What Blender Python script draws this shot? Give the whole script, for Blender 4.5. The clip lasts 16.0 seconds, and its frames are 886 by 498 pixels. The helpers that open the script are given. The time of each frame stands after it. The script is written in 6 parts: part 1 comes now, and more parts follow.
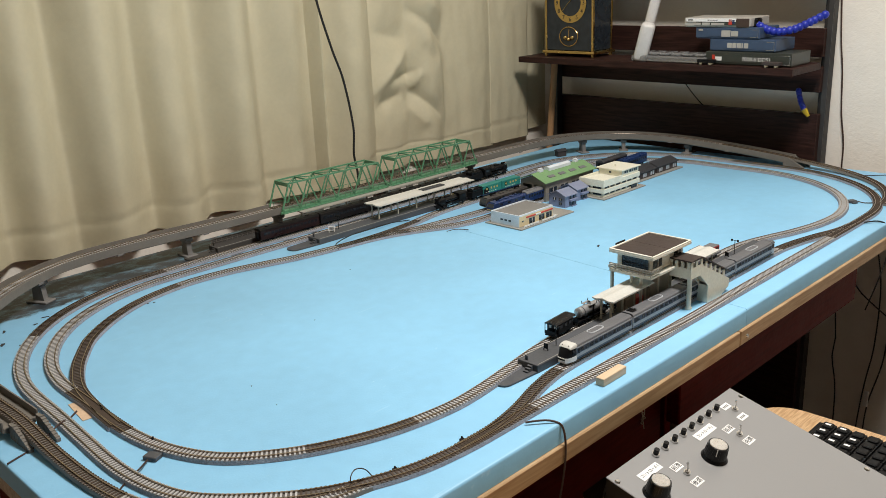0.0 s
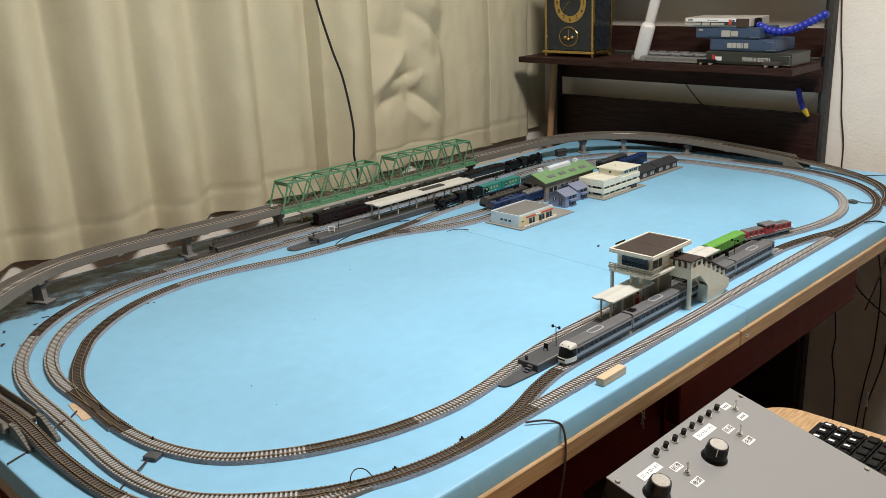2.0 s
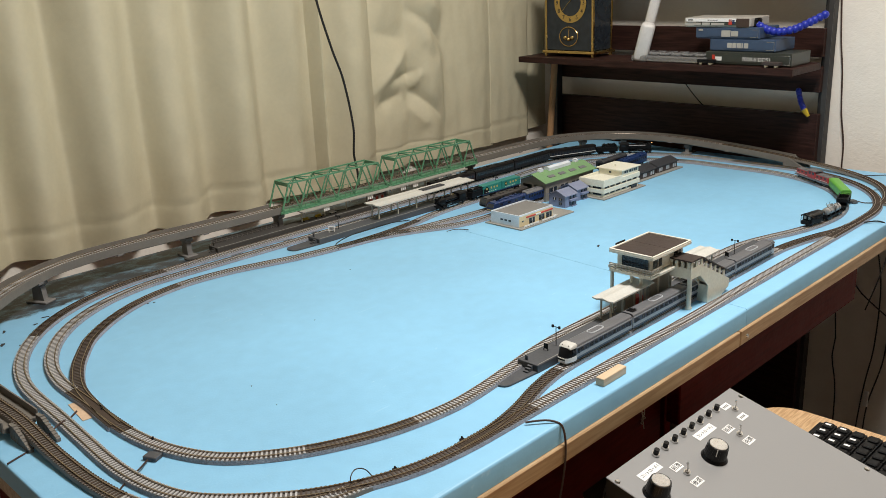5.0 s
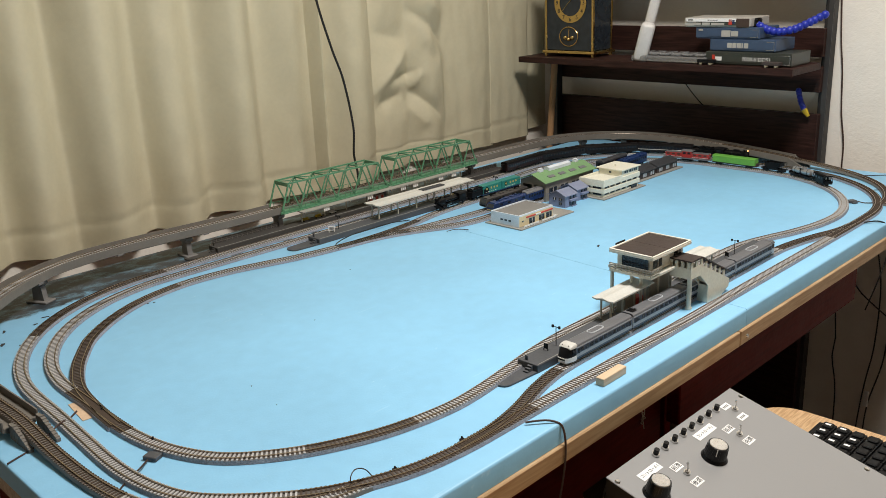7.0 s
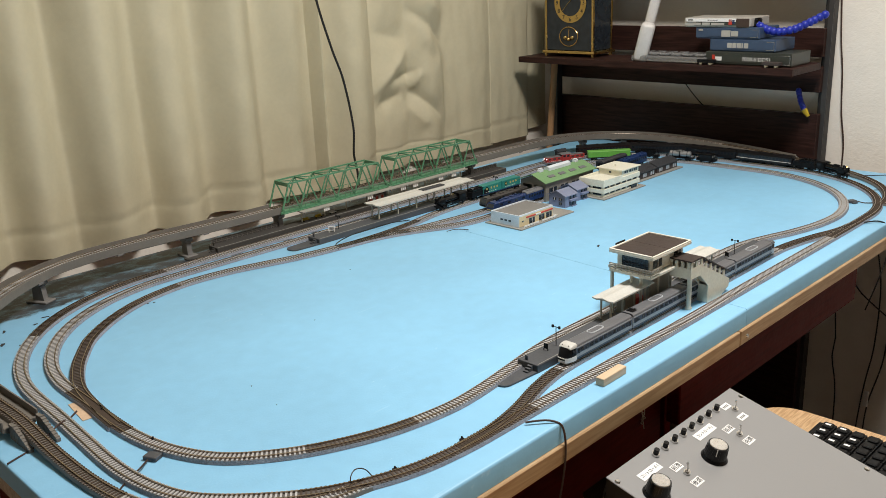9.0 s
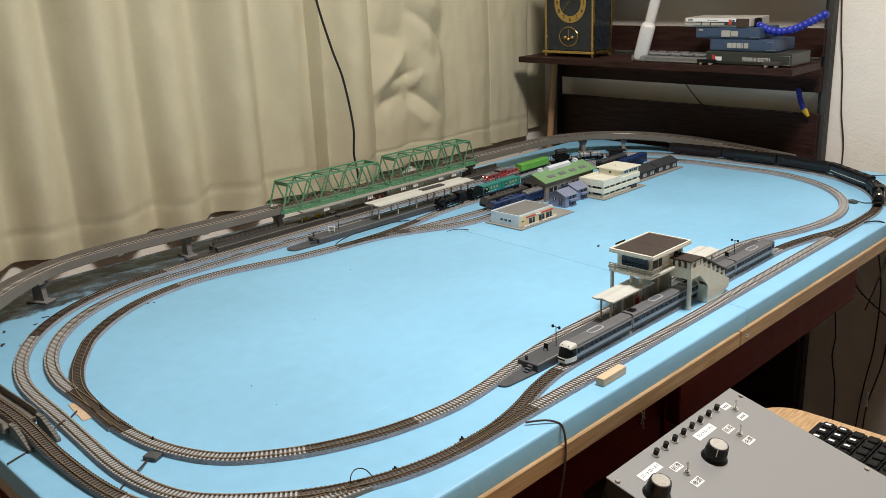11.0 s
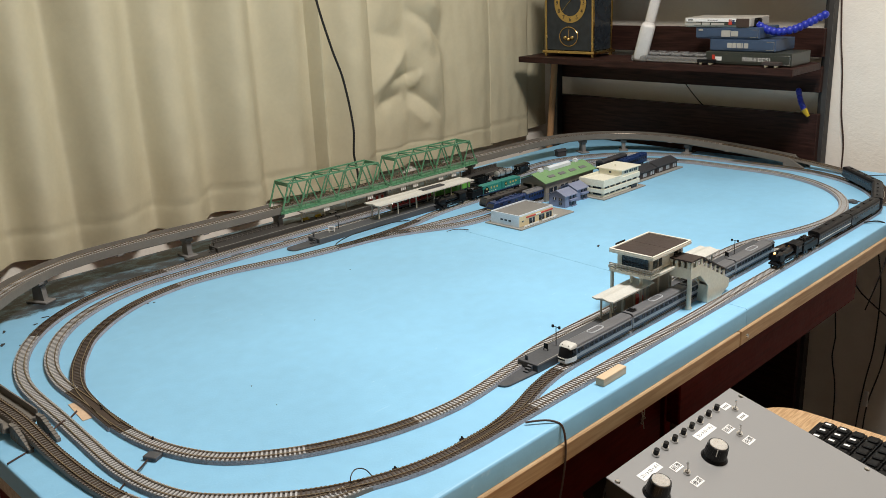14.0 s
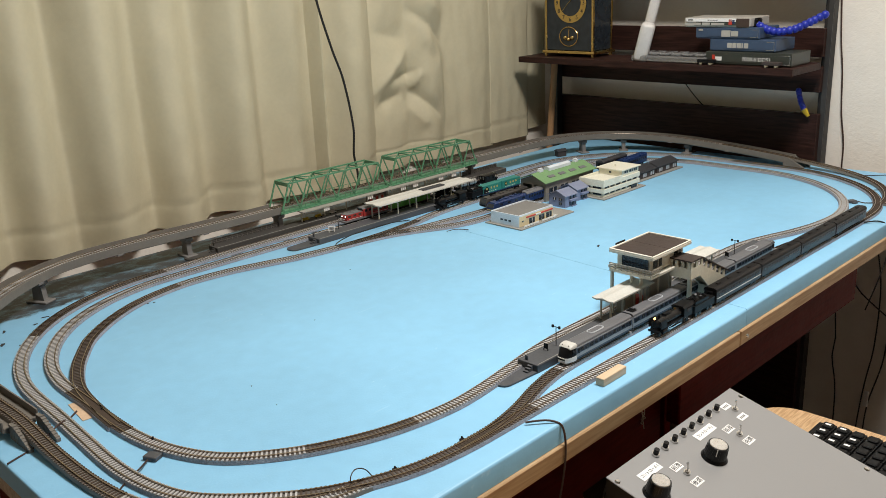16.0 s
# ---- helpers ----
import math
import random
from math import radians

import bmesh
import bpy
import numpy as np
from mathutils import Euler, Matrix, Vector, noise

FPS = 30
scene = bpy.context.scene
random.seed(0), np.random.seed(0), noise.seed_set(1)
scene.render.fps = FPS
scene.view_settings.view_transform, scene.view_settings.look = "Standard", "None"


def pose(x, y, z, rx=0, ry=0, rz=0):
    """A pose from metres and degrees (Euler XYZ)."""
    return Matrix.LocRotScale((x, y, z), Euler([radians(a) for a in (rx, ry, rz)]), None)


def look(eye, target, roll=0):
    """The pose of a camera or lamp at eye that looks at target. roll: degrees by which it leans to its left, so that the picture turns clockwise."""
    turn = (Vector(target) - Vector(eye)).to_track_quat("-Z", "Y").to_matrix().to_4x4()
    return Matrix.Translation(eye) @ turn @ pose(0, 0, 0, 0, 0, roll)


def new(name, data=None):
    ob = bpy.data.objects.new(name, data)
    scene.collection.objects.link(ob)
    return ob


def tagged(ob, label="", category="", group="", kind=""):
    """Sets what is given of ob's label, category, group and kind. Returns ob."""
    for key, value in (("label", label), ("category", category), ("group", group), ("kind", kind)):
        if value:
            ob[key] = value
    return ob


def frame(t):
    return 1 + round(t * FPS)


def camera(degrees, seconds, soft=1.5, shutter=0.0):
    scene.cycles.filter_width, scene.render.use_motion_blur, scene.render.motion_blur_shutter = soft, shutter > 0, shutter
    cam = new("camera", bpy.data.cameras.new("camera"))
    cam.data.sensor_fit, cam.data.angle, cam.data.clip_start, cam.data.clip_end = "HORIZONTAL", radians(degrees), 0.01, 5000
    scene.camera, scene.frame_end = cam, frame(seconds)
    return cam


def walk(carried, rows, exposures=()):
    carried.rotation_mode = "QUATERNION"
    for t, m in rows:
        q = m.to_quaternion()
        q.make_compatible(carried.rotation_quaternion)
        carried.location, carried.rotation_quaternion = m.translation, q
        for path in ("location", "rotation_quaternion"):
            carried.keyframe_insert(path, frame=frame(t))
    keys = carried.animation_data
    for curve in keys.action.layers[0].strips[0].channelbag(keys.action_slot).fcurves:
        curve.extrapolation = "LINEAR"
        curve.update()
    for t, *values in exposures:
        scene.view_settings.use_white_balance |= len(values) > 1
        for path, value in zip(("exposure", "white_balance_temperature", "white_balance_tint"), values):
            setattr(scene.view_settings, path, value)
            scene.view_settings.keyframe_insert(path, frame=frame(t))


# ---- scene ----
# Table top (blue foam) is z = 0; x runs along the table, y across it towards the curtain.
cam = camera(53.27, 16.0, soft=0.8, shutter=0.5)
EYE = Vector((0.0, 0.0, 0.457))
VIEW = look(EYE, EYE + Vector((0.6688, 0.6793, -0.3021)), -2.535)
walk(cam, [(0.0, VIEW), (16.0, VIEW)])
scene.view_settings.exposure = 0.0

# ---- light ----
FLOOR, CEIL = -0.76, 1.66
world = bpy.data.worlds.new("room_air")
scene.world = world
world.use_nodes = True
world.node_tree.nodes["Background"].inputs[0].default_value = (1.0, 0.93, 0.84, 1)
world.node_tree.nodes["Background"].inputs[1].default_value = 0.004


def area(name, loc, target, size, watts, colour):
    data = bpy.data.lights.new(name, "AREA")
    data.shape, data.size, data.energy, data.color = "DISK", size, watts, colour
    ob = new(name, data)
    ob.matrix_world = look(loc, target)
    return ob


area("ceiling_lamp", (0.95, 0.32, CEIL - 0.06), (0.95, 0.32, 0), 0.45, 39.6, (1.0, 0.955, 0.90))


# ---- materials ----
def mat(name, colour, rough=0.5, metal=0.0, spread=0.12, scale=30.0, bump=0.0, bump_scale=200.0, fine=0.06, spec=0.5, emit=None, per_object=0.0, coat=0.0):
    """A Principled surface with colour variation at two scales, uneven gloss and fine relief."""
    m = bpy.data.materials.new(name)
    m.use_nodes = True
    nt, n = m.node_tree, m.node_tree.nodes
    b = n["Principled BSDF"]
    geo = n.new("ShaderNodeTexCoord")
    big, small = n.new("ShaderNodeTexNoise"), n.new("ShaderNodeTexNoise")
    big.inputs["Scale"].default_value, big.inputs["Detail"].default_value = scale, 4
    small.inputs["Scale"].default_value, small.inputs["Detail"].default_value = scale * 9, 3
    nt.links.new(geo.outputs["Object"], big.inputs["Vector"])
    nt.links.new(geo.outputs["Object"], small.inputs["Vector"])
    a, c = n.new("ShaderNodeMapRange"), n.new("ShaderNodeMapRange")
    for node, w in ((a, spread), (c, fine)):
        node.inputs["From Min"].default_value, node.inputs["From Max"].default_value = 0.3, 0.7
        node.inputs["To Min"].default_value, node.inputs["To Max"].default_value = 1 - w, 1 + w
    nt.links.new(big.outputs["Fac"], a.inputs["Value"])
    nt.links.new(small.outputs["Fac"], c.inputs["Value"])
    mul = n.new("ShaderNodeMath")
    mul.operation = "MULTIPLY"
    nt.links.new(a.outputs[0], mul.inputs[0])
    nt.links.new(c.outputs[0], mul.inputs[1])
    last = mul.outputs[0]
    if per_object:
        info, r = n.new("ShaderNodeObjectInfo"), n.new("ShaderNodeMapRange")
        r.inputs["To Min"].default_value, r.inputs["To Max"].default_value = 1 - per_object, 1 + per_object
        nt.links.new(info.outputs["Random"], r.inputs["Value"])
        mul2 = n.new("ShaderNodeMath")
        mul2.operation = "MULTIPLY"
        nt.links.new(last, mul2.inputs[0])
        nt.links.new(r.outputs[0], mul2.inputs[1])
        last = mul2.outputs[0]
    mix = n.new("ShaderNodeVectorMath")
    mix.operation = "SCALE"
    mix.inputs[0].default_value = colour
    nt.links.new(last, mix.inputs["Scale"])
    nt.links.new(mix.outputs[0], b.inputs["Base Color"])
    rr = n.new("ShaderNodeMapRange")
    rr.inputs["To Min"].default_value, rr.inputs["To Max"].default_value = max(0.02, rough - 0.1), min(1, rough + 0.1)
    nt.links.new(big.outputs["Fac"], rr.inputs["Value"])
    nt.links.new(rr.outputs[0], b.inputs["Roughness"])
    b.inputs["Metallic"].default_value = metal
    b.inputs["Specular IOR Level"].default_value = spec
    b.inputs["Coat Weight"].default_value = coat
    if bump:
        tex, bp = n.new("ShaderNodeTexNoise"), n.new("ShaderNodeBump")
        tex.inputs["Scale"].default_value, tex.inputs["Detail"].default_value = bump_scale, 5
        nt.links.new(geo.outputs["Object"], tex.inputs["Vector"])
        bp.inputs["Strength"].default_value, bp.inputs["Distance"].default_value = bump, 0.002
        nt.links.new(tex.outputs["Fac"], bp.inputs["Height"])
        nt.links.new(bp.outputs[0], b.inputs["Normal"])
    if emit:
        b.inputs["Emission Color"].default_value, b.inputs["Emission Strength"].default_value = (*emit[0], 1), emit[1]
    return m


def wood(name, dark, light, scale=14.0, stretch=(1, 12, 12), rough=0.45):
    """Wood with grain along the object's x (or as stretched)."""
    m = mat(name, light, rough, spread=0.1, bump=0.15, bump_scale=90)
    nt, n = m.node_tree, m.node_tree.nodes
    b = n["Principled BSDF"]
    co, mp = n.new("ShaderNodeTexCoord"), n.new("ShaderNodeMapping")
    mp.inputs["Scale"].default_value = stretch
    nt.links.new(co.outputs["Object"], mp.inputs["Vector"])
    tex = n.new("ShaderNodeTexNoise")
    tex.inputs["Scale"].default_value, tex.inputs["Detail"].default_value, tex.inputs["Distortion"].default_value = scale, 6, 0.6
    nt.links.new(mp.outputs[0], tex.inputs["Vector"])
    ramp = n.new("ShaderNodeValToRGB")
    ramp.color_ramp.elements[0].position, ramp.color_ramp.elements[1].position = 0.35, 0.65
    ramp.color_ramp.elements[0].color, ramp.color_ramp.elements[1].color = (*dark, 1), (*light, 1)
    nt.links.new(tex.outputs["Fac"], ramp.inputs[0])
    nt.links.new(ramp.outputs[0], b.inputs["Base Color"])
    return m


def foam_material():
    """Sky-blue insulation foam with scuffs and, towards the curtain, left-over grey paint."""
    m = mat("blue_foam", (0.246, 0.522, 0.745), 0.5, spread=0.05, scale=5, bump=0.09, bump_scale=350, fine=0.03)
    nt, n = m.node_tree, m.node_tree.nodes
    b = n["Principled BSDF"]
    base = b.inputs["Base Color"].links[0].from_socket
    co = n.new("ShaderNodeNewGeometry")
    # pale scratches, long and thin
    mp = n.new("ShaderNodeMapping")
    mp.inputs["Rotation"].default_value, mp.inputs["Scale"].default_value = (0, 0, 0.9), (4, 60, 4)
    nt.links.new(co.outputs["Position"], mp.inputs["Vector"])
    sc = n.new("ShaderNodeTexNoise")
    sc.inputs["Scale"].default_value, sc.inputs["Detail"].default_value = 3.0, 6
    nt.links.new(mp.outputs[0], sc.inputs["Vector"])
    sm = n.new("ShaderNodeMapRange")
    sm.inputs["From Min"].default_value, sm.inputs["From Max"].default_value, sm.inputs["To Max"].default_value = 0.66, 0.80, 0.22
    nt.links.new(sc.outputs["Fac"], sm.inputs["Value"])
    m1 = n.new("ShaderNodeMix")
    m1.data_type = "RGBA"
    m1.inputs["B"].default_value = (0.56, 0.78, 0.92, 1)
    nt.links.new(sm.outputs[0], m1.inputs["Factor"])
    nt.links.new(base, m1.inputs["A"])
    # short pale flecks
    mf = n.new("ShaderNodeMapping")
    mf.inputs["Rotation"].default_value, mf.inputs["Scale"].default_value = (0, 0, -0.5), (45, 140, 45)
    nt.links.new(co.outputs["Position"], mf.inputs["Vector"])
    fl = n.new("ShaderNodeTexNoise")
    fl.inputs["Scale"].default_value, fl.inputs["Detail"].default_value = 1.6, 3
    nt.links.new(mf.outputs[0], fl.inputs["Vector"])
    fm = n.new("ShaderNodeMapRange")
    fm.inputs["From Min"].default_value, fm.inputs["From Max"].default_value, fm.inputs["To Max"].default_value = 0.68, 0.78, 0.22
    nt.links.new(fl.outputs["Fac"], fm.inputs["Value"])
    m0 = n.new("ShaderNodeMix")
    m0.data_type = "RGBA"
    m0.inputs["B"].default_value = (0.60, 0.80, 0.93, 1)
    nt.links.new(fm.outputs[0], m0.inputs["Factor"])
    nt.links.new(m1.outputs["Result"], m0.inputs["A"])
    m1 = m0
    # grey paint: y beyond a ragged line, on the left board only
    sep = n.new("ShaderNodeSeparateXYZ")
    nt.links.new(co.outputs["Position"], sep.inputs[0])
    rag = n.new("ShaderNodeTexNoise")
    rag.inputs["Scale"].default_value, rag.inputs["Detail"].default_value, rag.inputs["Roughness"].default_value = 14, 8, 0.65
    nt.links.new(co.outputs["Position"], rag.inputs["Vector"])
    y = n.new("ShaderNodeMath")
    y.operation = "MULTIPLY_ADD"
    y.inputs[1].default_value = 0.16
    nt.links.new(rag.outputs["Fac"], y.inputs[0])
    nt.links.new(sep.outputs[1], y.inputs[2])
    yy = n.new("ShaderNodeMapRange")
    yy.inputs["From Min"].default_value, yy.inputs["From Max"].default_value = 1.368, 1.382
    nt.links.new(y.outputs[0], yy.inputs["Value"])
    x = n.new("ShaderNodeMapRange")
    x.inputs["From Min"].default_value, x.inputs["From Max"].default_value = 1.50, 1.42
    nt.links.new(sep.outputs[0], x.inputs["Value"])
    f = n.new("ShaderNodeMath")
    f.operation = "MULTIPLY"
    nt.links.new(x.outputs[0], f.inputs[0])
    nt.links.new(yy.outputs[0], f.inputs[1])
    paint = n.new("ShaderNodeValToRGB")
    paint.color_ramp.elements[0].position, paint.color_ramp.elements[1].position = 0.48, 0.64
    paint.color_ramp.elements[0].color, paint.color_ramp.elements[1].color = (0.034, 0.041, 0.048, 1), (0.15, 0.27, 0.35, 1)
    p2 = n.new("ShaderNodeTexNoise")
    p2.inputs["Scale"].default_value, p2.inputs["Detail"].default_value, p2.inputs["Roughness"].default_value = 24, 9, 0.75
    mpp = n.new("ShaderNodeMapping")
    mpp.inputs["Rotation"].default_value, mpp.inputs["Scale"].default_value = (0, 0, 0.6), (1, 1.6, 1)
    nt.links.new(co.outputs["Position"], mpp.inputs["Vector"])
    nt.links.new(mpp.outputs[0], p2.inputs["Vector"])
    nt.links.new(p2.outputs["Fac"], paint.inputs[0])
    m2 = n.new("ShaderNodeMix")
    m2.data_type = "RGBA"
    nt.links.new(f.outputs[0], m2.inputs["Factor"])
    nt.links.new(m1.outputs["Result"], m2.inputs["A"])
    nt.links.new(paint.outputs[0], m2.inputs["B"])
    nt.links.new(m2.outputs["Result"], b.inputs["Base Color"])
    return m


FOAM = foam_material()
PINE = wood("pine_batten", (0.36, 0.22, 0.11), (0.50, 0.34, 0.19))
BLOCK = wood("pale_wood", (0.58, 0.42, 0.27), (0.66, 0.51, 0.35), scale=30)
DESK = wood("red_brown_lacquer", (0.085, 0.0050, 0.0025), (0.120, 0.0080, 0.0042), rough=0.4)
DESK.node_tree.nodes["Principled BSDF"].inputs["Specular IOR Level"].default_value = 0.03
RACK = wood("dark_walnut_board", (0.020, 0.0085, 0.0068), (0.043, 0.0185, 0.0145), stretch=(12, 1, 12), rough=0.5)
RACK.node_tree.nodes["Principled BSDF"].inputs["Specular IOR Level"].default_value = 0.2
POST = mat("rack_steel", (0.022, 0.020, 0.020), 0.5, 0.2, bump=0.1)
POSTG = mat("rack_steel_face", (0.06, 0.056, 0.054), 0.45, 0.3)
WALL = mat("wallpaper", (0.88, 0.82, 0.735), 0.85, spread=0.03, scale=3, bump=0.5, bump_scale=160, fine=0.02)
# tone of the unseen walls, set for how much light they bounce back
WALLD = mat("unseen_wall_tan", (0.40, 0.35, 0.29), 0.8, spread=0.08, scale=4, bump=0.3, bump_scale=120)
CEILM = mat("ceiling_paper", (0.75, 0.72, 0.68), 0.9, bump=0.3)
FLOORM = wood("floor_board", (0.05, 0.027, 0.015), (0.085, 0.047, 0.026), stretch=(1, 10, 10))
CURT = mat("cream_curtain_cloth", (0.56, 0.505, 0.352), 0.62, spread=0.035, scale=12, bump=0.25, bump_scale=900, fine=0.02)
BED = mat("grey_roadbed", (0.30, 0.305, 0.335), 0.8, spread=0.12, scale=60, bump=0.8, bump_scale=900, fine=0.22)
BEDTOP = mat("dark_sleeper_bed", (0.125, 0.113, 0.104), 0.85, spec=0.1, spread=0.2, scale=60)
TIEG = mat("concrete_sleeper", (0.44, 0.43, 0.42), 0.7, spread=0.1, scale=20)
TIEB = mat("brown_sleeper", (0.080, 0.060, 0.046), 0.8, spec=0.15, spread=0.15, scale=20)
RAIL = mat("nickel_rail", (0.42, 0.355, 0.30), 0.17, 1.0, spread=0.15, scale=15)
DECK = mat("viaduct_grey_plastic", (0.165, 0.149, 0.128), 0.6, spread=0.08, scale=25, bump=0.1)
PIER = mat("pier_grey_plastic", (0.17, 0.162, 0.155), 0.6, spread=0.1, scale=25)
GREEN = mat("truss_green_plastic", (0.095, 0.245, 0.135), 0.45, spread=0.08, scale=30)
PLAT = mat("platform_dark_grey", (0.066, 0.069, 0.076), 0.6, spread=0.1, scale=30, bump=0.1)
PLATB = mat("platform_brown_grey", (0.056, 0.051, 0.046), 0.6, spread=0.1, scale=30)
CREAM = mat("cream_plastic", (0.72, 0.695, 0.60), 0.5, spread=0.04, scale=30)
WHITEP = mat("ivory_plastic", (0.74, 0.72, 0.60), 0.45, spread=0.03, scale=30)
ROOFBR = mat("brown_roof", (0.038, 0.025, 0.020), 0.6, spread=0.1, scale=40, bump=0.2)
GLASS = mat("dark_window", (0.02, 0.026, 0.033), 0.15, spread=0.2, scale=60)
BLACKP = mat("black_plastic", (0.005, 0.005, 0.0055), 0.28, spec=0.3, spread=0.2, scale=40)
BLACKM = mat("black_satin", (0.0065, 0.0065, 0.007), 0.45, spread=0.25, scale=60, spec=0.18)
CHROME = mat("chrome", (0.66, 0.65, 0.63), 0.20, 1.0)
BRASS = mat("polished_brass", (0.62, 0.44, 0.17), 0.25, 1.0, spread=0.1)
BRUSHED = mat("brushed_cap", (0.78, 0.77, 0.76), 0.26, 1.0, spread=0.05, scale=120)


# ---- building helpers ----
def part(name, bm, material, parent=None, label="", smooth=False):
    me = bpy.data.meshes.new(name)
    bm.normal_update()
    bm.to_mesh(me)
    bm.free()
    me.materials.append(material)
    if smooth:
        me.shade_smooth()
        me.set_sharp_from_angle(angle=radians(40))
    ob = new(name, me)
    ob.parent = parent
    return tagged(ob, label)


def thing(name, label, category, group="", kind="", m=None):
    ob = tagged(new(name), label, category, group, kind)
    ob.empty_display_size = 0.02
    if m is not None:
        ob.matrix_basis = m
    return ob


def box(x0, y0, z0, x1, y1, z1, bevel=0.0, bm=None, seg=1):
    bm = bm or bmesh.new()
    made = bmesh.ops.create_cube(bm, size=1)["verts"]
    for v in made:
        v.co = Vector(((x0 + x1) / 2 + v.co.x * (x1 - x0), (y0 + y1) / 2 + v.co.y * (y1 - y0), (z0 + z1) / 2 + v.co.z * (z1 - z0)))
    if bevel:
        edges = list({e for v in made for e in v.link_edges})
        bmesh.ops.bevel(bm, geom=edges, offset=bevel, segments=seg, affect="EDGES", profile=0.5)
    return bm


def rod(p, q, r, n=8, bm=None, r2=None):
    bm = bm or bmesh.new()
    p, q = Vector(p), Vector(q)
    d = q - p
    m = Matrix.Translation((p + q) / 2) @ d.to_track_quat("Z", "Y").to_matrix().to_4x4()
    bmesh.ops.create_cone(bm, cap_ends=True, segments=n, radius1=r, radius2=r if r2 is None else r2, depth=d.length, matrix=m)
    return bm


def beam(p, q, w, h, bm=None):
    """A square bar from p to q."""
    bm = bm or bmesh.new()
    p, q = Vector(p), Vector(q)
    d = q - p
    m = Matrix.Translation((p + q) / 2) @ d.to_track_quat("Z", "Y").to_matrix().to_4x4() @ Matrix.Diagonal((w, h, d.length, 1))
    bmesh.ops.create_cube(bm, size=1, matrix=m)
    return bm


def prism(outline, axis, a, b, bm=None):
    """An outline in the two other axes, drawn out along axis from a to b. axis x: (y, z); axis y: (x, z); axis z: (x, y)."""
    bm = bm or bmesh.new()

    def at(p, t):
        return {"x": (t, p[0], p[1]), "y": (p[0], t, p[1]), "z": (p[0], p[1], t)}[axis]
    lo, hi = [bm.verts.new(at(p, a)) for p in outline], [bm.verts.new(at(p, b)) for p in outline]
    n = len(outline)
    bm.faces.new(lo), bm.faces.new(hi)
    for i in range(n):
        bm.faces.new((lo[i], lo[(i + 1) % n], hi[(i + 1) % n], hi[i]))
    bmesh.ops.recalc_face_normals(bm, faces=bm.faces)
    return bm


def catmull(pts, step=0.01):
    pts = [Vector(p if len(p) == 3 else (*p, 0)) for p in pts]
    ext = [2 * pts[0] - pts[1]] + pts + [2 * pts[-1] - pts[-2]]
    out = []
    for i in range(1, len(ext) - 2):
        a, b, c, d = ext[i - 1:i + 3]
        n = max(1, int((c - b).length / step))
        ta, tc = (c - a), (d - b)
        la, lb, lc = (b - a).length, (c - b).length, (d - c).length
        m0 = ta * (lb / max(1e-6, la + lb))
        m1 = tc * (lb / max(1e-6, lb + lc))
        for k in range(n):
            t = k / n
            out.append(b * (2 * t**3 - 3 * t**2 + 1) + m0 * (t**3 - 2 * t**2 + t) + c * (-2 * t**3 + 3 * t**2) + m1 * (t**3 - t**2))
    return out + [pts[-1]]


class Way:
    """A curve in the plan with arc length."""

    def __init__(self, pts, closed=False):
        raw = [Vector(p) for p in pts]
        if closed:
            raw.append(raw[0].copy())
        self.p, self.closed = raw, closed
        self.s = [0.0]
        for a, b in zip(raw, raw[1:]):
            self.s.append(self.s[-1] + (b - a).length)
        self.len = self.s[-1]

    def at(self, s):
        s = s % self.len if self.closed else min(max(s, 0), self.len)
        i = int(np.searchsorted(self.s, s, side="right")) - 1
        i = min(max(i, 0), len(self.p) - 2)
        t = (s - self.s[i]) / max(1e-9, self.s[i + 1] - self.s[i])
        return self.p[i].lerp(self.p[i + 1], t)

    def near(self, x, y):
        """Arc length of the place nearest to x, y."""
        best = min(range(0, int(self.len / 0.002)), key=lambda k: (self.at(k * 0.002).xy - Vector((x, y))).length)
        return best * 0.002

    def resampled(self, step, a=0.0, b=None):
        b = self.len if b is None else b
        n = max(2, round((b - a) / step))
        return [self.at(a + (b - a) * k / n) for k in range(n + (0 if self.closed and b - a >= self.len - 1e-6 else 1))]


def sweep(pts, profile, closed=False, bm=None):
    """A closed profile of (sideways, up) pairs along points."""
    bm = bm or bmesh.new()
    n, rings = len(pts), []
    for i, p in enumerate(pts):
        a, b = (pts[i - 1], pts[(i + 1) % n]) if closed else (pts[max(0, i - 1)], pts[min(n - 1, i + 1)])
        t = (b - a).to_2d().normalized()
        side = Vector((-t.y, t.x, 0))
        rings.append([bm.verts.new(p + side * u + Vector((0, 0, v))) for u, v in profile])
    k = len(profile)
    for i in range(n if closed else n - 1):
        r, s = rings[i], rings[(i + 1) % n]
        for j in range(k):
            bm.faces.new((r[j], r[(j + 1) % k], s[(j + 1) % k], s[j]))
    if not closed:
        bm.faces.new(rings[0]), bm.faces.new(rings[-1])
    bmesh.ops.recalc_face_normals(bm, faces=bm.faces)
    return bm


